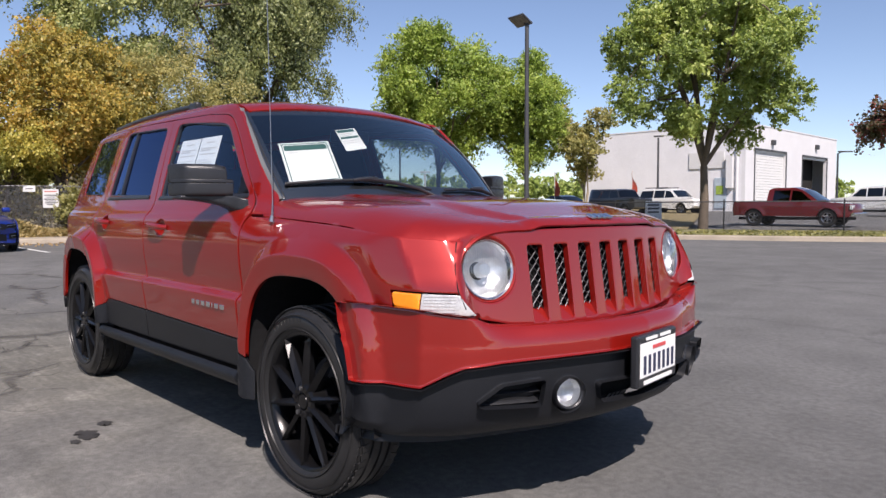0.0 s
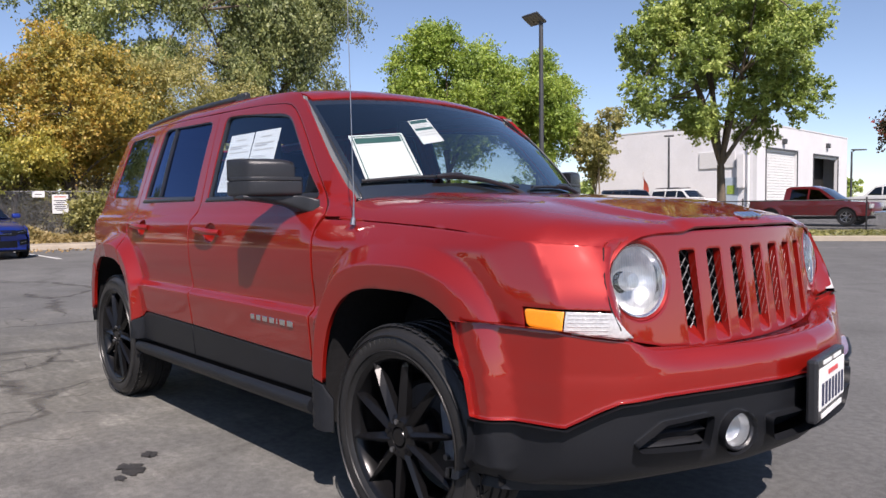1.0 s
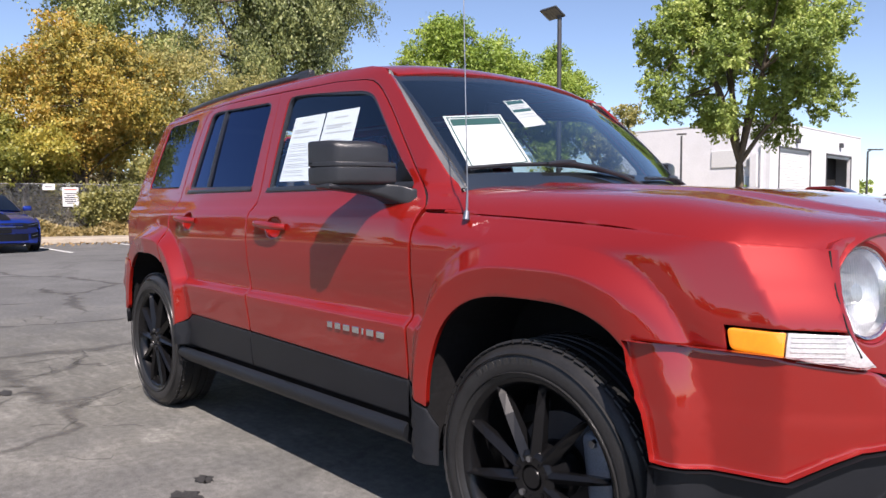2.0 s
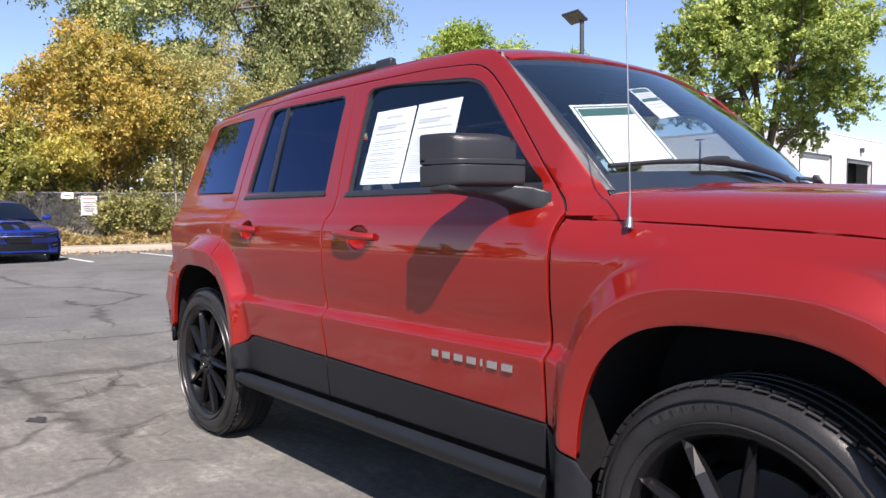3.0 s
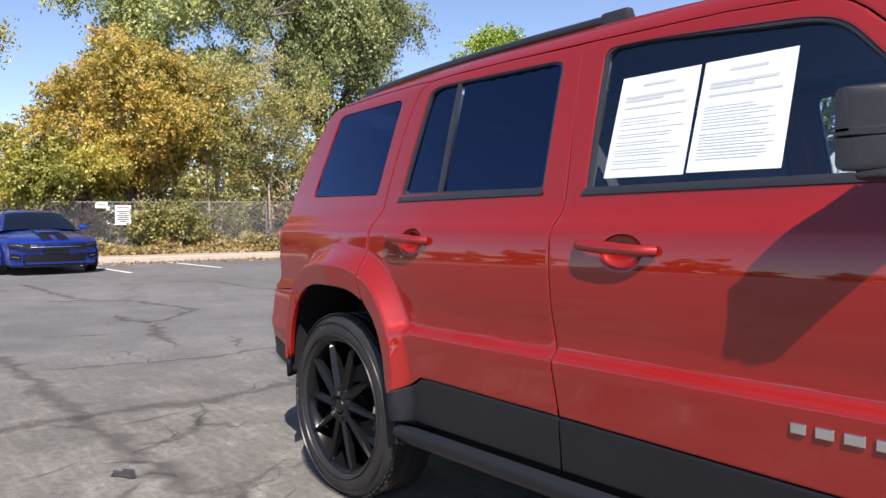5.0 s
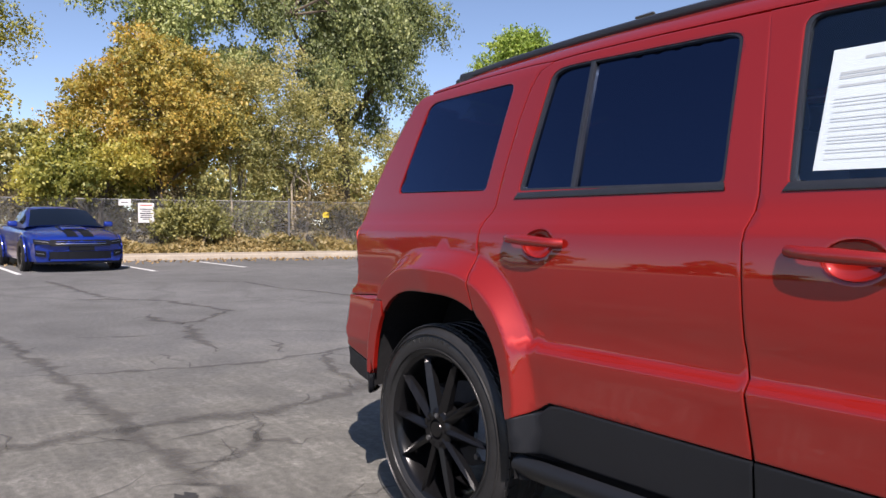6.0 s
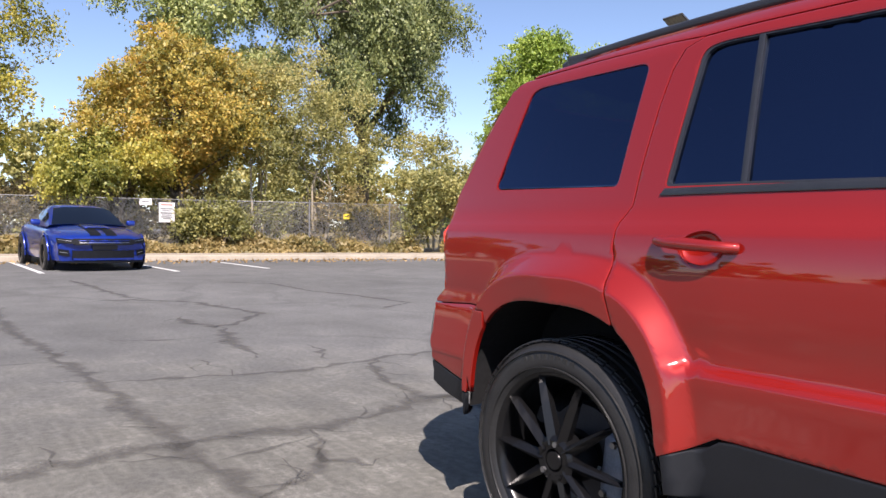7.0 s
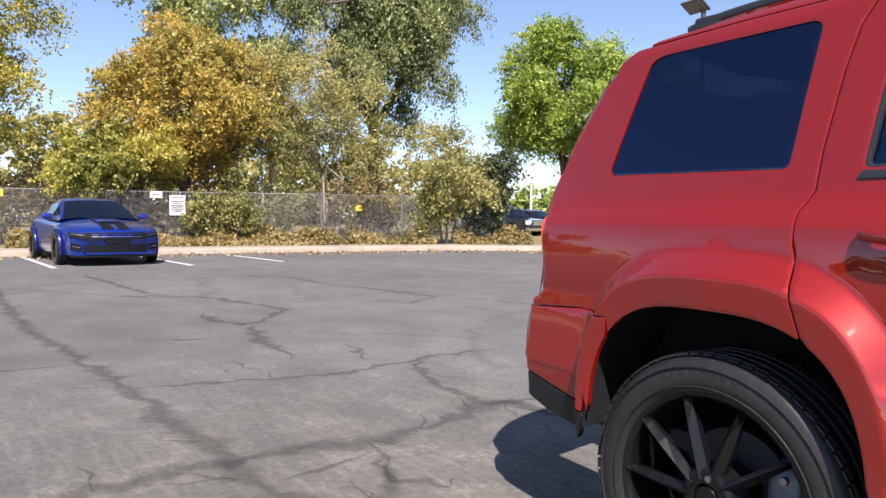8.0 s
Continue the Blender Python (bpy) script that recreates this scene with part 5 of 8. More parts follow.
    for sc, w0, w1, dark in ((0.36, 0.008, 0.03, crack), (1.15, 0.004, 0.022, 0.5 + crack / 2)):
        vo = N("TexVoronoi")
        vo.feature = "DISTANCE_TO_EDGE"
        vo.inputs["Scale"].default_value = sc
        t.links.new(warp.outputs[0], vo.inputs["Vector"])
        line = ramp(vo.outputs["Distance"], w0 * sc, w1, dark, 1.0)
        mask = ramp(big.outputs[0] if sc < 1 else mid.outputs[0], 0.44, 0.56, 0.0, 1.0)
        mx = N("Mix")
        t.links.new(mask, mx.inputs[0])
        mx.inputs[2].default_value = 1.0
        t.links.new(line, mx.inputs[3])
        v = mul(v, mx.outputs[0])
    col = N("VectorMath")
    col.operation = "SCALE"
    hue = N("Mix")
    hue.data_type = "RGBA"
    t.links.new(zone, hue.inputs["Factor"])
    hue.inputs["A"].default_value, hue.inputs["B"].default_value = (base[0], base[1], base[2] * 1.02, 1), (base[0] * 1.015, base[1] * 0.99, base[2] * 0.92, 1)
    t.links.new(hue.outputs["Result"], col.inputs[0])
    t.links.new(v, col.inputs["Scale"])
    t.links.new(col.outputs[0], b.inputs["Base Color"])
    bp = N("Bump")
    bp.inputs["Strength"].default_value, bp.inputs["Distance"].default_value = 0.7, 0.004
    hsum = N("Math")
    hsum.operation = "ADD"
    t.links.new(grit.outputs[0], hsum.inputs[0])
    t.links.new(fine.outputs[0], hsum.inputs[1])
    t.links.new(hsum.outputs[0], bp.inputs["Height"])
    t.links.new(bp.outputs[0], b.inputs["Normal"])
    return m


ASPHALT = asphalt_material("worn_asphalt", (0.131, 0.1305, 0.1245), 0.82)
SEALER = material("dark_oil_soaked_asphalt", (0.032, 0.031, 0.030), 0.8, vary=0.35, scale=9, fine=70, bump=0.003)


def filler_material(name, edge, heart):
    """Old crack filler: a ragged band that thins out at its rim, darker along its heart."""
    m = material(name, edge, 0.85, vary=0.2, scale=6, fine=60, bump=0.002)
    t = m.node_tree
    N = lambda k: t.nodes.new("ShaderNode" + k)
    core, geo, noise_a, noise_b = N("Attribute"), N("NewGeometry"), N("TexNoise"), N("TexNoise")
    core.attribute_name = "core"
    b, out = t.nodes["Principled BSDF"], t.nodes["Material Output"]
    for n, sc, de in ((noise_a, 14, 6), (noise_b, 5, 4)):
        n.inputs["Scale"].default_value, n.inputs["Detail"].default_value = sc, de
        t.links.new(geo.outputs["Position"], n.inputs["Vector"])
    cover = N("Math")
    cover.operation = "MULTIPLY_ADD"
    t.links.new(noise_a.outputs[0], cover.inputs[0])
    cover.inputs[1].default_value = 1.1
    t.links.new(core.outputs["Fac"], cover.inputs[2])
    edge_r = N("MapRange")
    edge_r.inputs["From Min"].default_value, edge_r.inputs["From Max"].default_value, edge_r.inputs["To Max"].default_value = 0.62, 1.30, 0.38
    t.links.new(cover.outputs[0], edge_r.inputs["Value"])
    deep = N("Math")
    deep.operation = "MULTIPLY_ADD"
    t.links.new(noise_b.outputs[0], deep.inputs[0])
    deep.inputs[1].default_value = 0.9
    t.links.new(core.outputs["Fac"], deep.inputs[2])
    heart_r = N("MapRange")
    heart_r.inputs["From Min"].default_value, heart_r.inputs["From Max"].default_value = 1.40, 1.50
    t.links.new(deep.outputs[0], heart_r.inputs["Value"])
    mix = N("Mix")
    mix.data_type = "RGBA"
    t.links.new(heart_r.outputs[0], mix.inputs["Factor"])
    t.links.new(b.inputs["Base Color"].links[0].from_socket, mix.inputs["A"])
    mix.inputs["B"].default_value = (*heart, 1)
    t.links.new(mix.outputs["Result"], b.inputs["Base Color"])
    see, blend = N("BsdfTransparent"), N("MixShader")
    t.links.new(edge_r.outputs[0], blend.inputs[0])
    t.links.new(see.outputs[0], blend.inputs[1])
    t.links.new(b.outputs[0], blend.inputs[2])
    t.links.new(blend.outputs[0], out.inputs[0])
    return m


FILLED = filler_material("worn_crack_filler", (0.088, 0.082, 0.076), (0.034, 0.032, 0.030))
CONCRETE = material("sunlit_concrete", (0.33, 0.285, 0.225), 0.9, vary=0.28, scale=1.2, fine=40, bump=0.003)
DIRT = material("dry_earth_and_grass", (0.20, 0.155, 0.085), 0.95, vary=0.35, scale=1.1, fine=25, tint=(0.30, 0.25, 0.12), bump=0.02)
LAWN = material("patchy_lawn", (0.11, 0.13, 0.045), 0.95, vary=0.4, scale=0.7, fine=30, tint=(0.30, 0.26, 0.13), bump=0.02)
LINE_PAINT = material("worn_white_paint", (0.62, 0.62, 0.6), 0.8, vary=0.2, scale=5, fine=50)

xs = sorted(set([-2400, -1200, -600, -300, -160, 160, 300, 600, 1200, 2400] + list(np.linspace(-110, 90, 51))))
ys = sorted(set([-2400, -1200, -600, -300, -160, 160, 300, 600, 1200, 2400] + list(np.linspace(-70, 130, 51))))
verts = [(x, y, 0.0 if inside((x, y), LOT) else max(0.0, ground_z(x, y) - 0.13)) for x in xs for y in ys]
faces = [(i * len(ys) + j, (i + 1) * len(ys) + j, (i + 1) * len(ys) + j + 1, i * len(ys) + j + 1) for i in range(len(xs) - 1) for j in range(len(ys) - 1)]
tagged(mesh_part("ground", verts, faces, ASPHALT), "cracked grey asphalt of a car park", "ground", kind="structure")


def strip_along(name, line, offsets, heights, mat, label, category, kind="structure", fine=1.0):
    """A sheet that follows a line; offsets run outwards from it, heights belong to them (or None: the ground)."""
    pts = []
    for (x0, y0), (x1, y1) in zip(line, line[1:]):
        n = max(1, int(math.hypot(x1 - x0, y1 - y0) / fine))
        pts += [(x0 + (x1 - x0) * i / n, y0 + (y1 - y0) * i / n) for i in range(n)]
    pts.append(line[-1])
    verts, faces, k = [], [], len(offsets)
    for i, p in enumerate(pts):
        a, b = pts[max(0, i - 2)], pts[min(len(pts) - 1, i + 2)]
        t = Vector((b[0] - a[0], b[1] - a[1])).normalized()
        for o, h in zip(offsets, heights):
            x, y = p[0] - t.y * o, p[1] + t.x * o
            verts.append((x, y, h if h is not None else ground_z(x, y) + 0.02))
    for i in range(len(pts) - 1):
        for j in range(k - 1):
            faces.append((i * k + j, (i + 1) * k + j, (i + 1) * k + j + 1, i * k + j + 1))
    return tagged(mesh_part(name, verts, faces, mat, smooth=False), label, category, kind=kind)


strip_along("kerb", EDGE, [-0.02, 0.0, 0.03, 0.16, 0.20, 0.20], [-0.01, 0.12, 0.15, 0.15, 0.14, 0.0], CONCRETE, "pale concrete kerb round the car park", "kerb")
strip_along("verge_path", EDGE[0:9], [0.20, 0.9, 1.9], [0.14, 0.145, 0.15], CONCRETE, "bare pale strip behind the kerb", "pavement")
strip_along("verge_earth", EDGE[0:9], [1.9, 4, 8, 16, 30, 50], [0.15, None, None, None, None, None], DIRT, "dry earth and litter under trees", "ground", fine=2)
strip_along("lawn_strip", EDGE[7:13], [0.20, 1.5, 3.5, 5.5], [0.14, 0.16, 0.17, 0.19], LAWN, "patchy green and dry lawn strip", "ground")

for y, x0, x1 in ((0.03, -21.4, -16.45), (2.61, -20.9, -16.0), (4.86, -20.4, -16.35)):
    tagged(part("parking_line", boxed((x1 - x0, 0.10, 0.004), pose((x0 + x1) / 2, y, 0.005)), LINE_PAINT), "worn white parking bay line on asphalt", "road marking", kind="structure")


def crack(points, width, seed):
    r = random.Random(seed)
    pts = []
    for (x0, y0), (x1, y1) in zip(points, points[1:]):
        n = max(2, int(math.hypot(x1 - x0, y1 - y0) / 0.09))
        for i in range(n):
            t = i / n
            pts.append((x0 + (x1 - x0) * t + r.gauss(0, 0.022), y0 + (y1 - y0) * t + r.gauss(0, 0.022), width * r.uniform(0.25, 1.25)))
    verts, faces = [], []
    for i, (x, y, w) in enumerate(pts):
        a, b = pts[max(0, i - 1)], pts[min(len(pts) - 1, i + 1)]
        t = Vector((b[0] - a[0], b[1] - a[1]))
        t = t.normalized() if t.length > 0 else Vector((1, 0))
        taper = min(1.0, i / 4, (len(pts) - 1 - i) / 4) + 0.08
        for o in (-0.5, 0.0, 0.5):
            verts.append((x - t.y * o * w * taper, y + t.x * o * w * taper, 0.0045))
    faces = [f for i in range(len(pts) - 1) for f in ((3 * i, 3 * i + 3, 3 * i + 4, 3 * i + 1), (3 * i + 1, 3 * i + 4, 3 * i + 5, 3 * i + 2))]
    ob = mesh_part("asphalt_crack", verts, faces, FILLED)
    ob.data.attributes.new("core", "FLOAT", "POINT").data.foreach_set("value", [0.0, 1.0, 0.0] * len(pts))
    tagged(ob, "dark open crack in grey asphalt", "crack", group="cracks in the asphalt", kind="structure")


# the long crack towards the bays, then those that branch off it
LONG_CRACKS = [([(-1.17, -1.29), (-1.46, -1.18), (-2.11, -1.23), (-2.77, -1.30), (-3.41, -1.28), (-4.28, -1.31), (-5.72, -1.36), (-7.41, -1.48), (-10.3, -1.45), (-12.6, -1.3)], 0.15),
               ([(-4.83, -1.33), (-4.75, -0.95), (-4.59, -0.56), (-4.50, 0.0), (-4.55, 0.45), (-4.64, 0.85), (-4.5, 1.5)], 0.09),
               ([(-4.61, 0.61), (-4.22, 0.37), (-3.90, 0.24), (-3.46, 0.21), (-3.1, 0.35), (-2.7, 0.3)], 0.12),
               ([(-3.1, -2.4), (-3.21, -1.84), (-3.24, -1.40), (-3.22, -1.03), (-3.13, -0.66), (-3.19, -0.20), (-3.33, 0.15), (-3.2, 0.8)], 0.15),
               ([(-2.90, -1.22), (-2.95, -1.04), (-2.97, -0.82), (-3.10, -0.62)], 0.09)]
NEAR_CRACKS = [([(-3.09, -0.67), (-2.82, -0.79), (-2.63, -0.86), (-2.48, -0.76), (-2.58, -0.48)], 0.11),
               ([(-2.39, -1.24), (-2.47, -1.08), (-2.55, -0.90)], 0.12), ([(-2.30, -1.75), (-2.42, -1.52), (-2.57, -1.32)], 0.11),
               ([(-1.46, -1.18), (-1.56, -1.11), (-1.75, -0.97), (-1.84, -0.70)], 0.12), ([(-1.50, -1.95), (-1.64, -1.68), (-1.80, -1.46), (-2.07, -1.33)], 0.11),
               ([(-2.49, -1.26), (-2.45, -1.04), (-2.71, -0.83), (-2.98, -0.65)], 0.10), ([(-0.9, -1.75), (-1.06, -1.45), (-1.20, -1.26), (-1.46, -1.18)], 0.10),
               ([(-0.72, -1.42), (-0.58, -1.32), (-0.63, -1.16)], 0.06), ([(-1.13, -1.21), (-1.02, -1.06), (-0.90, -1.00)], 0.06)]
FAR_CRACKS = [([(-7.99, 0.16), (-7.40, 0.07), (-6.95, 0.21), (-7.20, 0.55), (-7.80, 1.03), (-9.4, 0.77), (-10.1, 0.2), (-10.2, -0.5)], 0.15),
              ([(-6.93, 0.24), (-5.93, -0.02), (-5.45, -0.07), (-5.08, -0.06)], 0.15), ([(-6.56, -0.93), (-6.40, -0.53), (-6.30, -0.04)], 0.08),
              ([(-5.25, -0.53), (-4.92, -0.53), (-4.78, -0.37)], 0.12), ([(-5.5, 0.45), (-5.19, 0.45), (-4.67, 0.27)], 0.09), ([(-5.86, -2.2), (-5.78, -1.66), (-5.79, -1.34)], 0.11),
              ([(-12.7, 2.3), (-11.9, 2.98), (-10.2, 2.90), (-9.4, 3.12), (-8.0, 3.25), (-7.44, 2.37)], 0.12), ([(-14.2, 0.14), (-12.4, 0.19), (-10.5, 0.24), (-9.9, 0.45)], 0.15),
              ([(-12.5, -1.3), (-12.4, -0.5)], 0.10), ([(-5.0, 3.2), (-6.5, 3.8), (-8.0, 3.4)], 0.08), ([(1.3, 5.2), (2.6, 5.6), (4.4, 5.3)], 0.06)]
for i, (pts, w) in enumerate(LONG_CRACKS + NEAR_CRACKS + FAR_CRACKS):
    crack(pts, w * 1.35, i)
    rc = random.Random(100 + i)
    if w > 0.11:
        for (xa, ya), (xb, yb) in zip(pts, pts[1:]):
            u = rc.random()
            x, y = xa + (xb - xa) * u, ya + (yb - ya) * u
            an = math.atan2(yb - ya, xb - xa) + rc.choice((-1, 1)) * rc.uniform(0.5, 1.2)
            ln = rc.uniform(0.2, 0.5)
            crack([(x, y), (x + 0.5 * ln * math.cos(an), y + 0.5 * ln * math.sin(an)), (x + ln * math.cos(an + 0.2), y + ln * math.sin(an + 0.2))], w * 0.7, rc.randrange(9999))


def oil_patch(x, y, r, seed):
    rr = random.Random(seed)
    n = 26
    verts = [(x, y, 0.005)] + [(x + r * rr.uniform(0.45, 1.1) * math.cos(2 * math.pi * i / n), y + 0.62 * r * rr.uniform(0.5, 1.1) * math.sin(2 * math.pi * i / n), 0.005) for i in range(n)]
    tagged(mesh_part("oil_stain", verts, [(0, 1 + i, 1 + (i + 1) % n) for i in range(n)], SEALER), "dark oil stain soaked into asphalt", "stain", kind="structure")


oil_patch(0.03, -1.21, 0.10, 3)
oil_patch(-0.10, -1.09, 0.06, 4)
oil_patch(0.10, -1.28, 0.04, 6)
oil_patch(-2.11, -1.38, 0.085, 5)

# ---- foliage ----
def leaf_material(name, a, b, c):
    m = bpy.data.materials.new(name)
    m.use_nodes = True
    t = m.node_tree
    t.nodes.remove(t.nodes["Principled BSDF"])
    geo, ramp = t.nodes.new("ShaderNodeNewGeometry"), t.nodes.new("ShaderNodeValToRGB")
    ramp.color_ramp.elements[0].color, ramp.color_ramp.elements[1].color = (*a, 1), (*c, 1)
    ramp.color_ramp.elements.new(0.5).color = (*b, 1)
    noise_n = t.nodes.new("ShaderNodeTexNoise")
    noise_n.inputs["Scale"].default_value = 0.55
    t.links.new(geo.outputs["Position"], noise_n.inputs["Vector"])
    mx = t.nodes.new("ShaderNodeMath")
    mx.operation = "MULTIPLY_ADD"
    t.links.new(geo.outputs["Random Per Island"], mx.inputs[0])
    mx.inputs[1].default_value = 0.55
    sc = t.nodes.new("ShaderNodeMapRange")
    sc.inputs["From Min"].default_value, sc.inputs["From Max"].default_value = 0.35, 0.65
    sc.inputs["To Max"].default_value = 0.45
    t.links.new(noise_n.outputs[0], sc.inputs["Value"])
    t.links.new(sc.outputs[0], mx.inputs[2])
    t.links.new(mx.outputs[0], ramp.inputs[0])
    dif, tra, gls = t.nodes.new("ShaderNodeBsdfDiffuse"), t.nodes.new("ShaderNodeBsdfTranslucent"), t.nodes.new("ShaderNodeBsdfGlossy")
    gls.inputs["Roughness"].default_value = 0.6
    m1, m2 = t.nodes.new("ShaderNodeMixShader"), t.nodes.new("ShaderNodeMixShader")
    m1.inputs[0].default_value, m2.inputs[0].default_value = 0.36, 0.05
    for d in (dif, tra):
        t.links.new(ramp.outputs[0], d.inputs["Color"])
    t.links.new(dif.outputs[0], m1.inputs[1])
    t.links.new(tra.outputs[0], m1.inputs[2])
    t.links.new(m1.outputs[0], m2.inputs[1])
    t.links.new(gls.outputs[0], m2.inputs[2])
    t.links.new(m2.outputs[0], t.nodes["Material Output"].inputs[0])
    return m


YELLOW_LEAF = leaf_material("autumn_yellow_leaves", (0.15, 0.17, 0.035), (0.46, 0.36, 0.065), (0.70, 0.40, 0.075))
OLIVE_LEAF = leaf_material("olive_leaves", (0.13, 0.15, 0.04), (0.34, 0.32, 0.10), (0.56, 0.47, 0.16))
EUCALYPT_LEAF = leaf_material("grey_green_leaves", (0.045, 0.065, 0.024), (0.17, 0.21, 0.065), (0.44, 0.46, 0.17))
PALE_LEAF = leaf_material("pale_green_leaves", (0.15, 0.20, 0.065), (0.34, 0.39, 0.13), (0.54, 0.54, 0.21))
GREEN_LEAF = leaf_material("fresh_green_leaves", (0.09, 0.15, 0.02), (0.26, 0.37, 0.05), (0.46, 0.53, 0.10))
DEEP_LEAF = leaf_material("mid_green_leaves", (0.10, 0.155, 0.03), (0.30, 0.39, 0.08), (0.52, 0.57, 0.16))
RED_LEAF = leaf_material("dark_leaves_with_red_bloom", (0.05, 0.08, 0.025), (0.12, 0.08, 0.035), (0.55, 0.05, 0.09))
IVY_LEAF = leaf_material("dry_brown_groundcover", (0.09, 0.095, 0.025), (0.26, 0.20, 0.065), (0.46, 0.34, 0.14))
LITTER = leaf_material("dry_leaf_litter", (0.20, 0.11, 0.04), (0.36, 0.23, 0.09), (0.50, 0.36, 0.18))
GREEN_OLIVE = leaf_material("dusty_olive_leaves", (0.08, 0.09, 0.025), (0.21, 0.21, 0.06), (0.40, 0.36, 0.10))
DARK_LEAF = leaf_material("dark_green_leaves", (0.02, 0.035, 0.012), (0.06, 0.085, 0.03), (0.16, 0.18, 0.07))
LIME_LEAF = leaf_material("yellow_green_leaves", (0.13, 0.17, 0.03), (0.37, 0.35, 0.06), (0.60, 0.47, 0.08))
THICKET_LEAF = leaf_material("dull_thicket_leaves", (0.05, 0.05, 0.02), (0.13, 0.105, 0.045), (0.28, 0.21, 0.09))
BARK = material("grey_brown_bark", (0.12, 0.095, 0.07), 0.95, vary=0.35, scale=4, fine=40, bump=0.02, bump_scale=18)
PALE_BARK = material("pale_stem_bark", (0.33, 0.28, 0.20), 0.9, vary=0.3, scale=4, fine=40, bump=0.01, bump_scale=20)


def leaves_mesh(name, pts, size, mat, parent, seed, droop=0.0, long=1.7, kind="", label=""):
    """Many small pointed leaves, one island each."""
    rng = np.random.RandomState(seed)
    n = len(pts)
    a = rng.normal(size=(n, 3))
    a[:, 2] -= droop * 2.0
    a /= np.linalg.norm(a, axis=1)[:, None]
    face = rng.normal(size=(n, 3)) + np.array([0.35, -0.2, 0.6])
    b = np.cross(face, a)
    b /= np.linalg.norm(b, axis=1)[:, None]
    s = size * rng.uniform(0.6, 1.35, size=(n, 1))
    v = np.empty((n, 4, 3))
    v[:, 0] = pts - a * s * long / 2
    v[:, 1] = pts + b * s / 2
    v[:, 2] = pts + a * s * long / 2
    v[:, 3] = pts - b * s / 2
    me = bpy.data.meshes.new(name)
    me.vertices.add(4 * n)
    me.vertices.foreach_set("co", v.reshape(-1))
    me.loops.add(4 * n)
    me.loops.foreach_set("vertex_index", np.arange(4 * n, dtype=np.int32))
    me.polygons.add(n)
    me.polygons.foreach_set("loop_start", np.arange(0, 4 * n, 4, dtype=np.int32))
    me.materials.append(mat)
    me.update(calc_edges=True)
    ob = place(new(name, me), parent)
    return tagged(ob, label, kind=kind)


def clump_points(blobs, n, seed, clump=0.5, gaps=0.45, droop=0.0):
    """Leaf places along short sprays that reach out from the blobs (x, y, z, rx, ry, rz)."""
    rng = np.random.RandomState(seed)
    weights = np.array([b[3] * b[4] + b[4] * b[5] + b[3] * b[5] for b in blobs])
    weights = weights / weights.sum()
    per = 26
    m = max(1, n // per)
    which = rng.choice(len(blobs), m, p=weights)
    d = rng.normal(size=(m, 3))
    d /= np.linalg.norm(d, axis=1)[:, None]
    r = rng.uniform(0.10, 1.0, size=(m, 1)) ** gaps
    bl_ = np.array(blobs)[which]
    start = bl_[:, :3] + d * r * bl_[:, 3:] * 0.85
    way = d * 0.8 + rng.normal(size=(m, 3)) * 0.55 + np.array([0, 0, 0.15 - 1.1 * droop])
    way /= np.linalg.norm(way, axis=1)[:, None]
    reach = clump * rng.uniform(0.6, 2.1, size=(m, 1))
    u = rng.uniform(0, 1, size=(m, per, 1)) ** 0.8
    sag = np.array([0, 0, -1.0]) * (u**2) * reach[:, None] * (0.22 + 0.35 * droop)
    pts = start[:, None] + way[:, None] * u * reach[:, None] + sag + rng.normal(size=(m, per, 3)) * clump * np.array([0.21, 0.21, 0.17])
    return pts.reshape(-1, 3), start + way * reach * 0.5


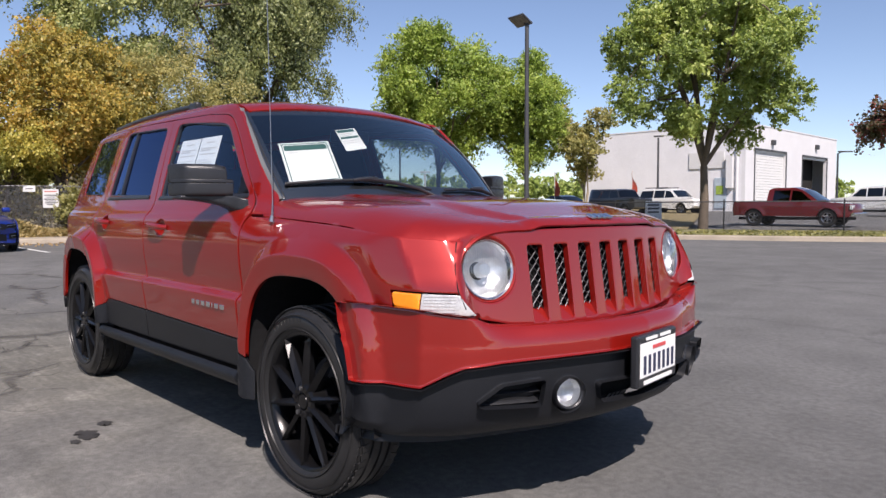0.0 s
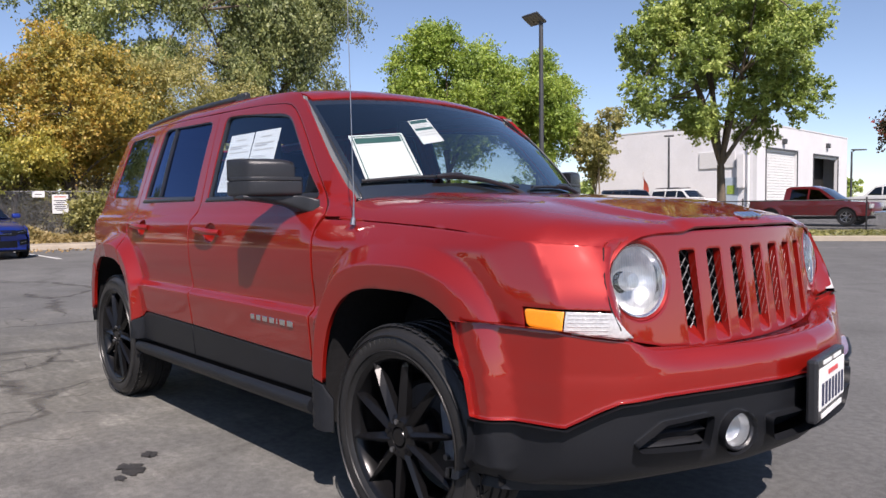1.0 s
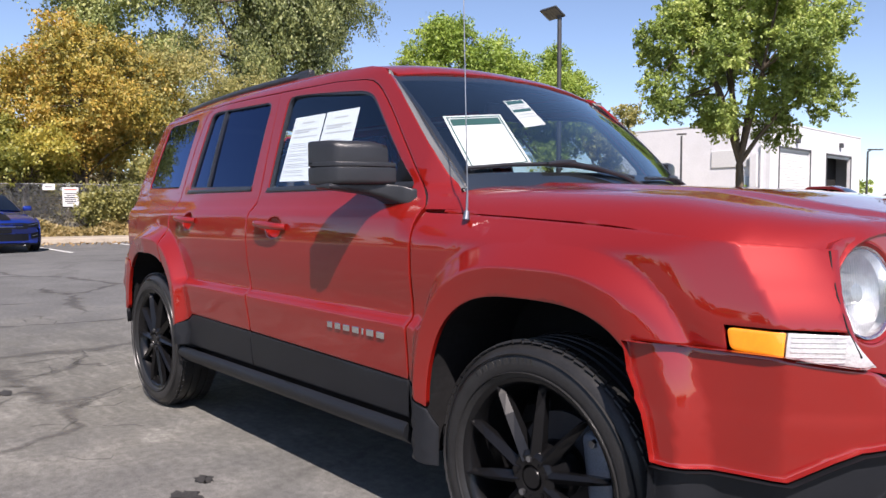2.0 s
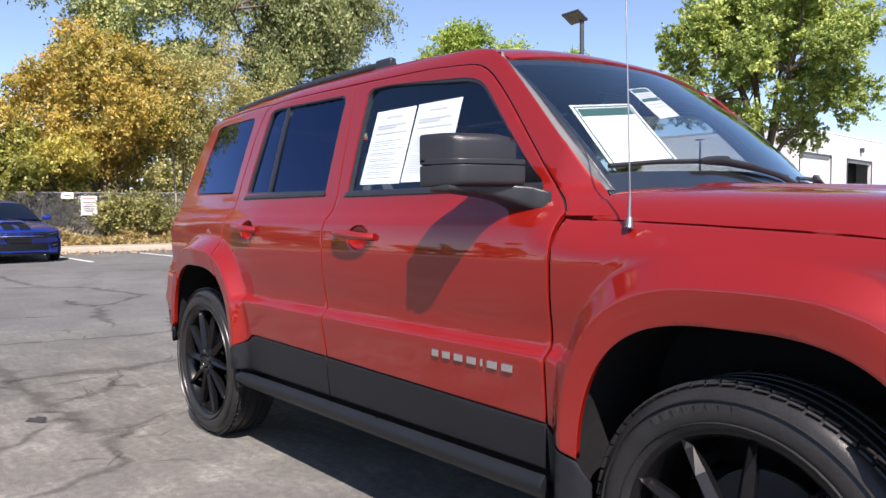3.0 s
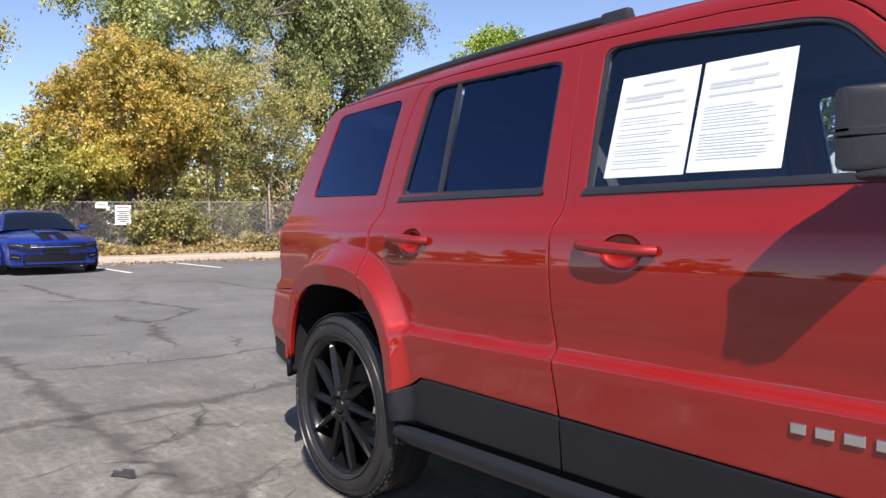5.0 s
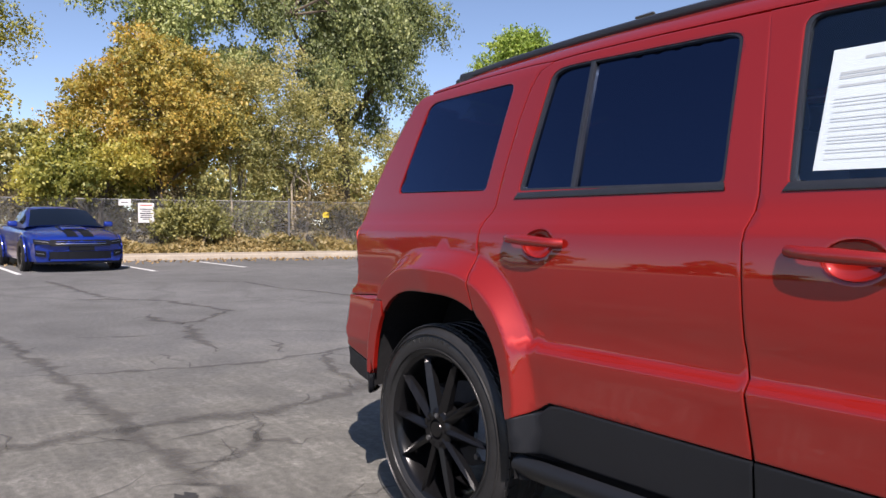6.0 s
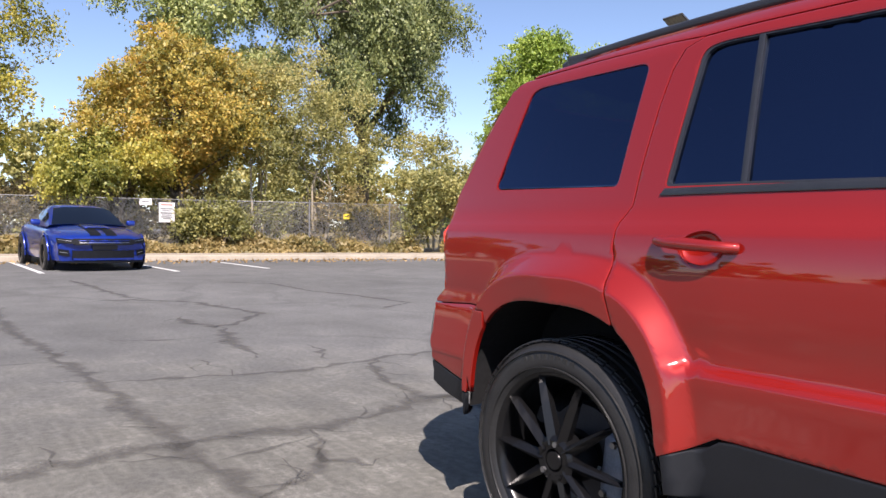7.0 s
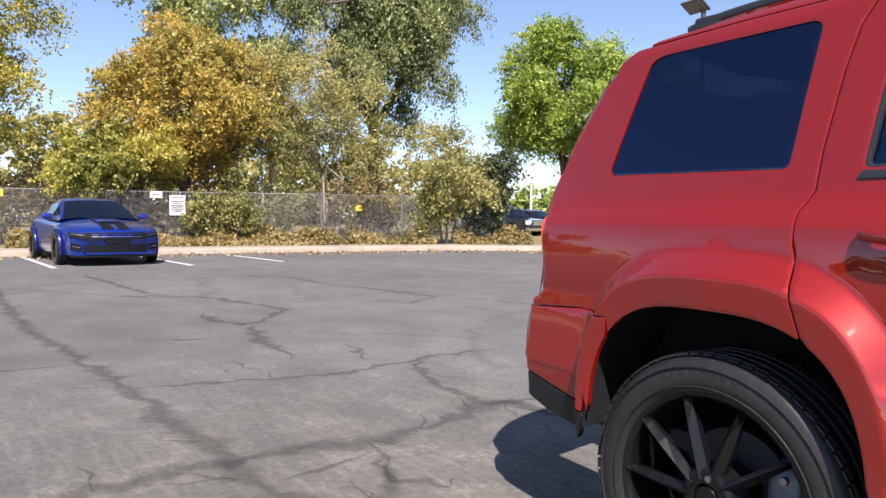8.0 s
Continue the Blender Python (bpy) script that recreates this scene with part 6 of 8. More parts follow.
def tree(name, label, at, blobs, leaf, n, size, trunk_r, fork, bark=BARK, seed=1, clump=0.5, droop=0.0, stems=1, lean=(0, 0), twigs=60, group=""):
    """A trunk with limbs that reach into the crown's blobs, which are given from the foot of the tree."""
    x, y = at
    z = ground_z(x, y)
    ob = thing(name, label, "tree", pose(x, y, z), group)
    rng = random.Random(seed)
    bm = bmesh.new()
    tops = []
    for k in range(stems):
        dx, dy = (rng.uniform(-0.5, 0.5), rng.uniform(-0.5, 0.5)) if stems > 1 else (0, 0)
        p = Vector((dx * 0.5, dy * 0.5, -0.15))
        q = Vector((dx + lean[0], dy + lean[1], fork))
        mid = (p + q) / 2 + Vector((rng.uniform(-0.06, 0.06), rng.uniform(-0.06, 0.06), 0))
        rod(bm, p, mid, trunk_r * 1.15, trunk_r * 0.92, 10)
        rod(bm, mid, q, trunk_r * 0.92, trunk_r * 0.75, 10)
        tops.append(q)
    part("trunk", bm, bark, ob, smooth=True)
    pts, centre = clump_points(blobs, n, seed, clump, droop=droop)
    bm = bmesh.new()
    mains = []
    for i, b in enumerate(blobs):
        c = Vector(b[:3])
        if i < 8:
            a = tops[i % len(tops)]
            m1 = a.lerp(c, 0.5) + Vector((rng.uniform(-0.25, 0.25), rng.uniform(-0.25, 0.25), 0.25))
            tube(bm, [a, a.lerp(m1, 0.5) + Vector((0, 0, 0.08)), m1, m1.lerp(c, 0.5), c], [trunk_r * f for f in (0.55, 0.45, 0.34, 0.24, 0.12)], 7)
            mains += [m1, c]
        else:
            m1 = min(mains, key=lambda q: (q - c).length)
            tube(bm, [m1, m1.lerp(c, 0.55) + Vector((0, 0, 0.12)), c], [trunk_r * f for f in (0.22, 0.15, 0.07)], 5)
        for _ in range(max(3, twigs // len(blobs))):
            e = Vector(centre[rng.randrange(len(centre))])
            if (e - c).length < 1.3 * max(b[3:]):
                s0 = m1.lerp(c, rng.random())
                rod(bm, s0, e, trunk_r * 0.13, trunk_r * 0.05, 4)
    tagged(part("branchwork", bm, bark, ob), kind="stuff")
    leaves_mesh("crown", pts, size, leaf, ob, seed, droop)
    return ob


def blob_cloud(seed, n, rx, ry, z0, z1, r, shrink=0.0, tall=0.8):
    """Blobs scattered in an egg-shaped crown."""
    g = random.Random(seed)
    out = []
    while len(out) < n:
        u, v, w = g.uniform(-1, 1), g.uniform(-1, 1), g.uniform(-1, 1)
        if u * u + v * v + w * w < 1:
            f = 1 - shrink * (w + 1) / 2
            rr = r * g.uniform(0.7, 1.25)
            out.append((u * rx * f, v * ry * f, (z0 + z1) / 2 + w * (z1 - z0) / 2, rr * min(1, 1.1 / tall ** 0.5), rr * min(1, 1.1 / tall ** 0.5), rr * tall))
    return out


BACK = "trees behind the chain-link fence"
tree("yellow_tree", "autumn-yellow broadleaf tree behind the chain-link fence", (-26.4, 5.6), blob_cloud(11, 60, 3.6, 4.0, 2.2, 7.7, 0.52, 0.35), YELLOW_LEAF, 70000, 0.072, 0.13, 1.8, seed=11, stems=3, twigs=420, clump=0.42, droop=0.25, group=BACK)
tree("yellow_tree", "smaller yellow-green tree beside the fence", (-25.8, 3.6), blob_cloud(12, 18, 1.5, 2.3, 1.7, 4.3, 0.45), LIME_LEAF, 26000, 0.070, 0.09, 1.4, seed=12, stems=2, twigs=140, clump=0.40, droop=0.3, group=BACK)
tree("olive_tree", "sparse olive-green tree with pale stems", (-24.3, 10.3), blob_cloud(13, 30, 2.3, 2.3, 2.2, 7.4, 0.5, 0.3), OLIVE_LEAF, 28000, 0.058, 0.05, 2.4, PALE_BARK, seed=13, stems=9, twigs=1100, clump=0.46, droop=0.2, group=BACK)
tree("olive_tree", "slender olive-yellow tree behind the fence", (-25.4, 8.3), blob_cloud(27, 16, 1.5, 1.5, 3.4, 7.0, 0.5, 0.3), OLIVE_LEAF, 17000, 0.058, 0.05, 2.8, PALE_BARK, seed=27, stems=5, twigs=480, clump=0.45, droop=0.2, group=BACK)
tree("eucalyptus_tree", "tall dark eucalyptus with drooping foliage", (-29.6, 15.4), blob_cloud(14, 74, 5.0, 5.0, 5.0, 19.5, 0.85, 0.1, 1.5), EUCALYPT_LEAF, 160000, 0.078, 0.34, 5.0, seed=14, droop=1.0, twigs=420, clump=0.52, group=BACK)
tree("pale_tree", "tall pale-green tree behind the yellow one", (-36.0, 9.6), blob_cloud(15, 54, 5.6, 5.4, 4.0, 18.0, 0.95, 0.2), PALE_LEAF, 84000, 0.10, 0.28, 4.0, seed=15, droop=0.5, twigs=200, clump=0.6, group=BACK)
tree("yellow_tree", "thin yellow-green tree with a loose crown", (-27.4, -1.0), blob_cloud(16, 38, 2.6, 2.6, 3.0, 12.5, 0.6), LIME_LEAF, 44000, 0.07, 0.11, 2.2, seed=16, stems=2, twigs=340, clump=0.5, droop=0.2, group=BACK)
tree("olive_tree", "olive-green tree further along the fence", (-28.0, -7.0), blob_cloud(28, 34, 3.2, 3.2, 1.2, 6.6, 0.6), OLIVE_LEAF, 34000, 0.085, 0.12, 2.0, seed=28, stems=3, twigs=200, clump=0.5, group=BACK)
tree("olive_tree", "tall dusty tree further along the fence", (-29.5, -14.5), blob_cloud(29, 34, 3.8, 3.8, 1.4, 6.6, 0.7), GREEN_OLIVE, 34000, 0.095, 0.14, 2.4, seed=29, stems=2, twigs=160, clump=0.55, group=BACK)
tree("olive_tree", "olive-green shrub tree at the fence's end", (-21.9, 14.0), blob_cloud(17, 22, 1.9, 2.0, 0.3, 4.4, 0.6, 0.2), OLIVE_LEAF, 32000, 0.062, 0.05, 1.2, PALE_BARK, seed=17, stems=5, twigs=160, clump=0.4, group=BACK)
tree("dark_shrub", "dark green shrub beside the fence's end", (-21.4, 15.6), blob_cloud(18, 11, 0.8, 0.8, 0.3, 3.4, 0.5), DARK_LEAF, 13000, 0.08, 0.05, 0.8, seed=18, stems=3, twigs=80, clump=0.35, group=BACK)
tree("fence_bush", "olive bush growing through the fence", (-23.5, 6.1), blob_cloud(19, 10, 0.75, 0.95, 0.4, 1.8, 0.42), GREEN_OLIVE, 9000, 0.06, 0.03, 0.5, seed=19, stems=4, twigs=70, clump=0.32, group=BACK)
tree("brown_thicket", "bare brown thicket behind the fence", (-23.6, 12.6), blob_cloud(20, 14, 1.0, 2.6, 0.5, 2.4, 0.5), IVY_LEAF, 5200, 0.065, 0.025, 0.6, PALE_BARK, seed=20, stems=10, twigs=520, clump=0.45, group=BACK)
tree("brown_thicket", "bare brown thicket behind the fence", (-25.2, 8.6), blob_cloud(21, 10, 1.0, 1.6, 0.5, 2.4, 0.5), OLIVE_LEAF, 6000, 0.065, 0.025, 0.6, PALE_BARK, seed=21, stems=7, twigs=320, clump=0.45, group=BACK)
for tx, ty, sd in ((-26.9, 3.6, 51), (-27.4, 0.2, 52), (-26.2, 6.6, 53), (-24.4, 11.0, 54), (-28.0, -3.4, 55)):
    tree("brown_thicket", "tangled dry thicket behind the fence", (tx, ty), blob_cloud(sd, 12, 0.9, 1.9, 0.3, 2.0, 0.55), THICKET_LEAF, 7000, 0.065, 0.022, 0.5, BARK, seed=sd, stems=9, twigs=420, clump=0.4, group=BACK)
tree("green_tree", "round fresh-green street tree", (-27.5, 26.0), blob_cloud(22, 40, 4.4, 4.6, 4.0, 11.2, 0.95, 0.3), GREEN_LEAF, 96000, 0.088, 0.17, 2.8, seed=22, twigs=120, clump=0.5)
tree("green_tree", "slim fresh-green street tree", (-24.3, 30.05), blob_cloud(23, 30, 2.6, 2.6, 3.0, 10.4, 0.8, 0.1), GREEN_LEAF, 66000, 0.086, 0.14, 2.4, seed=23, twigs=80, clump=0.48)
tree("shade_tree", "spreading green shade tree on a lawn strip", (-11.25, 26.15), blob_cloud(24, 60, 5.2, 5.2, 3.9, 10.8, 0.80, 0.58), DEEP_LEAF, 96000, 0.085, 0.19, 2.6, seed=24, twigs=260, clump=0.30)
tree("young_tree", "young thin tree with yellowing leaves", (-23.2, 33.9), blob_cloud(25, 20, 2.1, 2.1, 2.4, 7.0, 0.55), OLIVE_LEAF, 11000, 0.115, 0.08, 1.6, PALE_BARK, seed=25, stems=2, twigs=240, clump=0.40)
tree("red_flowering_tree", "small dark tree with red blossom", (-3.9, 26.9), blob_cloud(26, 14, 1.4, 1.4, 2.6, 5.0, 0.5), RED_LEAF, 11000, 0.08, 0.08, 2.0, seed=26, stems=3, twigs=80, clump=0.3)


# ---- ground cover, litter, far woods ----
def scatter_along(line, n, lo, hi, height, seed, base=True):
    rng = np.random.RandomState(seed)
    seg = [(Vector(a), Vector(b)) for a, b in zip(line, line[1:])]
    ln = np.array([(b - a).length for a, b in seg])
    which = rng.choice(len(seg), n, p=ln / ln.sum())
    pts = []
    for k in which:
        a, b = seg[k]
        t = (b - a).normalized()
        p = a.lerp(b, rng.uniform())
        o = rng.uniform(lo, hi)
        x, y = p.x - t.y * o, p.y + t.x * o
        mound = 0.55 + 0.45 * math.sin(x * 1.7 + 2.1 * math.sin(y * 0.9)) * math.sin(y * 2.3)
        h = height * mound * rng.uniform(0.05, 1.0) * math.sin(math.pi * min(1, max(0, (o - lo) / (hi - lo)))) ** 0.5
        pts.append((x, y, (ground_z(x, y) if base else 0.004) + 0.02 + h))
    return np.array(pts)


LEFT_EDGE = EDGE[1:8]
tagged(leaves_mesh("ground_cover", scatter_along(LEFT_EDGE, 42000, 1.7, 3.9, 0.75, 31), 0.085, IVY_LEAF, None, 31), "dry brown and green ground cover below the fence", "ground cover", kind="stuff")
tagged(leaves_mesh("leaf_litter", scatter_along(EDGE[2:8], 700, -1.9, 0.1, 0.0, 32, False), 0.06, LITTER, None, 32), "fallen dry leaves along the kerb", "leaves", kind="stuff")
tagged(leaves_mesh("lawn_blades", scatter_along(EDGE[7:12], 7000, 0.5, 5.0, 0.05, 33), 0.08, GREEN_OLIVE, None, 33), "tufts of patchy lawn beside the kerb", "grass", kind="stuff")


def far_woods(name, a0, a1, dist, n, h0, h1, leaf, seed, size, label, each=1500):
    rng = np.random.RandomState(seed)
    blobs = []
    for i in range(n):
        a = radians(a0 + (a1 - a0) * (i + rng.uniform()) / n)
        d = dist * rng.uniform(0.85, 1.2)
        r = rng.uniform(2.5, 4.5) * dist / 80
        h = rng.uniform(h0, h1)
        x, y = d * math.cos(a), d * math.sin(a)
        blobs += [(x, y, ground_z(x, y) + h * f, r, r, h * 0.32) for f in (0.15, 0.45, 0.72)]
    pts, _ = clump_points(blobs, n * each, seed, 1.0)
    tagged(leaves_mesh(name, pts, size, leaf, None, seed, long=1.3), label, "woods", kind="stuff")


far_woods("far_woods", 149, 200, 80, 24, 7, 11, OLIVE_LEAF, 41, 0.32, "distant dry woods behind the fence", 3800)
far_woods("far_woods", 108, 149, 135, 18, 4, 6.5, DEEP_LEAF, 42, 0.5, "distant green trees behind the street", 2600)
far_woods("far_woods", 60, 104, 170, 16, 5, 8, DEEP_LEAF, 43, 0.6, "distant tree line behind the buildings", 2600)
far_woods("far_woods", 206, 282, 76, 13, 4, 8.5, DEEP_LEAF, 44, 0.8, "tree line round the far side of the car park")
# out of view: added leaves that give the paint a low horizon to reflect
far_woods("far_woods", 282, 420, 150, 22, 2, 4, DEEP_LEAF, 45, 0.8, "low unseen tree line added as a horizon for reflections")

# ---- chain-link fence on the left, with signs ----
GALV = material("galvanised_steel", (0.20, 0.20, 0.20), 0.55, 0.5, vary=0.2, scale=5, fine=60)
BLACK_STEEL = material("black_painted_steel", (0.02, 0.02, 0.022), 0.45, 0.2, vary=0.2, scale=5, fine=60)


def fence(name, label, line, height, mat, spacing, pitch, wire, post_r, rail_r):
    ob = thing(name, label, "fence")
    bm = bmesh.new()
    for (x0, y0), (x1, y1) in zip(line, line[1:]):
        a, b = Vector((x0, y0)), Vector((x1, y1))
        L = (b - a).length
        t = (b - a) / L
        zb = lambda s: ground_z(*(a + t * s)) + 0.03
        s = -height
        while s < L:
            for d in (1, -1):
                s0, s1 = max(0, s), min(L, s + height)
                h0, h1 = (s0 - s) / height, (s1 - s) / height
                if d < 0:
                    h0, h1 = 1 - h0, 1 - h1
                p, q = a + t * s0, a + t * s1
                z0, z1 = zb(s0) + h0 * height, zb(s1) + h1 * height
                n = Vector((-t.y, t.x)) * wire
                vs = [bm.verts.new((p.x + n.x, p.y + n.y, z0)), bm.verts.new((p.x, p.y, z0 + wire * 2)), bm.verts.new((p.x, p.y, z0 - wire * 2)),
                      bm.verts.new((q.x + n.x, q.y + n.y, z1)), bm.verts.new((q.x, q.y, z1 + wire * 2)), bm.verts.new((q.x, q.y, z1 - wire * 2))]
                for f in ((0, 1, 4, 3), (1, 2, 5, 4), (2, 0, 3, 5)):
                    bm.faces.new([vs[i] for i in f])
            s += pitch
    part("fence_mesh", bm, mat, ob, "woven wire mesh")
    for (x0, y0), (x1, y1) in zip(line, line[1:]):
        L = math.hypot(x1 - x0, y1 - y0)
        n = max(1, round(L / spacing))
        for i in range(n):
            x, y = x0 + (x1 - x0) * i / n, y0 + (y1 - y0) * i / n
            bm = bmesh.new()
            rod(bm, (x, y, ground_z(x, y) - 0.1), (x, y, ground_z(x, y) + height + 0.10), post_r, n=10)
            bmesh.ops.create_uvsphere(bm, u_segments=8, v_segments=6, radius=post_r * 1.15, matrix=Matrix.Translation((x, y, ground_z(x, y) + height + 0.10)))
            part("post", bm, mat, ob, smooth=True)
        bm = bmesh.new()
        rod(bm, (x0, y0, ground_z(x0, y0) + height + 0.03), (x1, y1, ground_z(x1, y1) + height + 0.03), rail_r, n=8)
        part("top_rail", bm, mat, ob, smooth=True)
    return ob


FENCE_L = [(-26.9, -26.0), (-26.4, -14.0), (-25.9, -1.0), (-25.25, 2.4), (-24.35, 6.0), (-23.0, 9.3), (-22.3, 12.2), (-20.6, 15.0)]
fence("chain_link_fence", "galvanised chain-link fence with leaning posts", FENCE_L, 1.72, GALV, 3.2, 0.062, 0.0018, 0.028, 0.014)
FENCE_R = [(-20.3, 18.8), (-13.1, 22.5), (-9.46, 24.34), (-5.84, 26.2), (-2.2, 28.1), (5.0, 31.8)]
fence("low_fence", "low black chain-link fence on a lawn strip", FENCE_R, 1.10, BLACK_STEEL, 4.07, 0.062, 0.0016, 0.028, 0.022)


def sign_board(name, label, at, w, h, mat, bars, bar_mat):
    ob = part(name, boxed((w, 0.012, h), None, bevel=0.004, seg=1), mat)
    ob.matrix_world = at
    tagged(ob, label, "sign")
    bm = bmesh.new()
    for u, v, bw, bh in bars:
        box(bm, (bw * w, 0.004, bh * h), pose((u - 0.5) * w, -0.0075, (0.5 - v) * h))
    part("sign_marks", bm, bar_mat, ob, "plain bars")
    return ob


SIGN_WHITE = material("sign_white", (0.58, 0.58, 0.57), 0.5, vary=0.08, scale=8, fine=60)
SIGN_YELLOW = material("sign_yellow", (0.62, 0.45, 0.04), 0.5, vary=0.1, scale=8, fine=60)
SIGN_INK = material("sign_ink", (0.05, 0.05, 0.06), 0.6, vary=0.1)
SIGN_RED = material("sign_red_ink", (0.45, 0.08, 0.05), 0.6, vary=0.1)
sg = sign_board("warning_sign", "white warning sign on a chain-link fence", pose(-24.56, 4.86, 1.44, 0, 0, 70), 0.50, 0.66, SIGN_WHITE, [(0.5, 0.32, 0.78, 0.05), (0.5, 0.42, 0.55, 0.04), (0.5, 0.53, 0.8, 0.055), (0.5, 0.63, 0.66, 0.045), (0.5, 0.73, 0.72, 0.05), (0.5, 0.82, 0.46, 0.045)], SIGN_INK)
part("sign_heading", boxed((0.38, 0.004, 0.035), pose(0, -0.0075, 0.25)), SIGN_RED, sg, "plain red bar")
sign_board("small_sign", "small white sign on a chain-link fence", pose(-24.7, 4.22, 1.78, 0, 0, 70), 0.38, 0.22, SIGN_WHITE, [(0.5, 0.5, 0.6, 0.12)], SIGN_INK)
sign_board("small_sign", "small yellow sign on a chain-link fence", pose(-22.66, 10.60, 1.42, 0, 0, 76), 0.24, 0.20, SIGN_YELLOW, [(0.5, 0.5, 0.6, 0.12)], SIGN_INK)
sign_board("small_sign", "small yellow sign on a chain-link fence", pose(-25.73, -0.15, 1.75, 0, 0, 78), 0.42, 0.22, SIGN_YELLOW, [(0.5, 0.5, 0.6, 0.12)], SIGN_INK)


# ---- lamp posts ----
def street_lamp(label, x, y, top, r, head, turn, tilt, mat, off=(0.0, 0.0)):
    ob = thing("street_lamp", label, "street lamp", pose(x, y, ground_z(x, y)))
    h = top - ground_z(x, y)
    bm = bmesh.new()
    rod(bm, (0, 0, -0.1), (0, 0, h - 0.12), r * 1.25, r, 12)
    part("pole", bm, mat, ob, smooth=True)
    part("base_plate", boxed((r * 5, r * 5, 0.03), pose(0, 0, 0.02), bevel=0.008), mat, ob)
    bm = bmesh.new()
    mount = pose(off[0], off[1], h, 0, 0, turn) @ pose(0, 0, 0, tilt, 0, 0)
    box(bm, head, mount, bevel=0.015)
    if off != (0.0, 0.0):
        rod(bm, (0, 0, h - 0.16), (off[0] * 0.5, off[1] * 0.5, h - 0.02), r * 0.6, r * 0.6, 8)
    hd = part("lamp_head", bm, mat, ob, "dark lamp head")
    bm = bmesh.new()
    for i in range(5):
        box(bm, (head[0] * 0.16, head[1] * 0.9, 0.008), mount @ pose(head[0] * 0.185 * (i - 2), 0, -head[2] / 2 - 0.004))
    part("lamp_panel", bm, GALV, hd)
    return ob


POLE_GREY = material("dark_grey_pole", (0.06, 0.062, 0.065), 0.5, 0.3, vary=0.2, scale=3, fine=50)
POLE_WHITE = material("white_pole", (0.6, 0.6, 0.58), 0.5, vary=0.1, scale=3, fine=50)
street_lamp("dark grey lamp post with a flat tilted head", -13.954, 18.085, 7.86, 0.075, (0.78, 0.56, 0.07), -5, -29, POLE_GREY, (-0.19, -0.155))
street_lamp("slim grey lamp post in front of a building", -25.69, 46.75, 6.4, 0.07, (0.7, 0.3, 0.10), 30, 0, POLE_GREY)
street_lamp("slim grey lamp post beside a building", -14.31, 50.24, 4.75, 0.06, (0.9, 0.25, 0.08), 47, 0, POLE_GREY, (0.33, 0.36))
street_lamp("grey lamp post across the street", -45.1, 37.5, 6.4, 0.07, (1.8, 0.3, 0.12), 40, 0, POLE_GREY)
street_lamp("white lamp post across the street", -44.0, 39.4, 4.2, 0.09, (0.9, 0.25, 0.10), 40, 0, POLE_WHITE)

# ---- white commercial building ----
WALL_WHITE = material("white_painted_block", (0.60, 0.60, 0.60), 0.85, vary=0.08, scale=0.6, fine=12, bump=0.004)
# the same block for the shaded walls; their tone is set in the colour
WALL_SHADE = material("white_block_shade_tone", (0.64, 0.64, 0.65), 0.85, vary=0.10, scale=0.6, fine=12, bump=0.004)
SHUTTER = material("white_roller_shutter", (0.66, 0.66, 0.64), 0.5, vary=0.08, scale=2, fine=30)
ROOM_SHADE = material("room_shade_black", (0.012, 0.011, 0.010), 0.9, vary=0.2)
DOOR_BLUE = material("pale_blue_door", (0.35, 0.42, 0.48), 0.5, vary=0.1, scale=3, fine=30)
C = Vector((-22.39, 54.13))
FX = Vector((-0.035, 0.9994))
bz = ground_z(C.x, C.y)
bld = thing("commercial_building", "white flat-roofed commercial building with roller doors", "building", Matrix(((FX.x, -FX.y, 0, C.x), (FX.y, FX.x, 0, C.y), (0, 0, 1, bz - 0.15), (0, 0, 0, 1))))
H_B, W_B, L_B = 6.95, 21.6, 15.0
doors = [(1.75, 8.35, 5.0), (12.3, 18.8, 4.95)]
# front wall along local x with two openings, side wall along local y
pieces = [(0, doors[0][0], 0, H_B), (doors[0][1], doors[1][0], 0, H_B), (doors[1][1], W_B, 0, H_B)] + [(a, b, top, H_B) for a, b, top in doors]
bm = bmesh.new()
for x0, x1, z0, z1 in pieces:
    box(bm, (x1 - x0, 0.3, z1 - z0), pose((x0 + x1) / 2, 0.15, (z0 + z1) / 2))
part("front_wall", bm, WALL_WHITE, bld)
for wall_name, at_x in (("side_wall", 0.15), ("back_wall", W_B - 0.15)):
    part(wall_name, boxed((0.3, L_B - 0.3, H_B), pose(at_x, L_B / 2 + 0.15, H_B / 2)), WALL_SHADE, bld)
part("end_wall", boxed((W_B - 0.6, 0.3, H_B), pose(W_B / 2, L_B - 0.15, H_B / 2)), WALL_SHADE, bld)
part("roof", boxed((W_B - 0.6, L_B - 0.6, 0.2), pose(W_B / 2, L_B / 2, H_B - 0.6)), WALL_SHADE, bld)
bm = bmesh.new()
box(bm, (W_B + 0.08, 0.38, 0.10), pose(W_B / 2, 0.15, H_B + 0.05))
box(bm, (0.38, L_B - 0.36, 0.10), pose(0.15, L_B / 2 + 0.18, H_B + 0.05))
part("parapet_cap", bm, WALL_WHITE, bld)
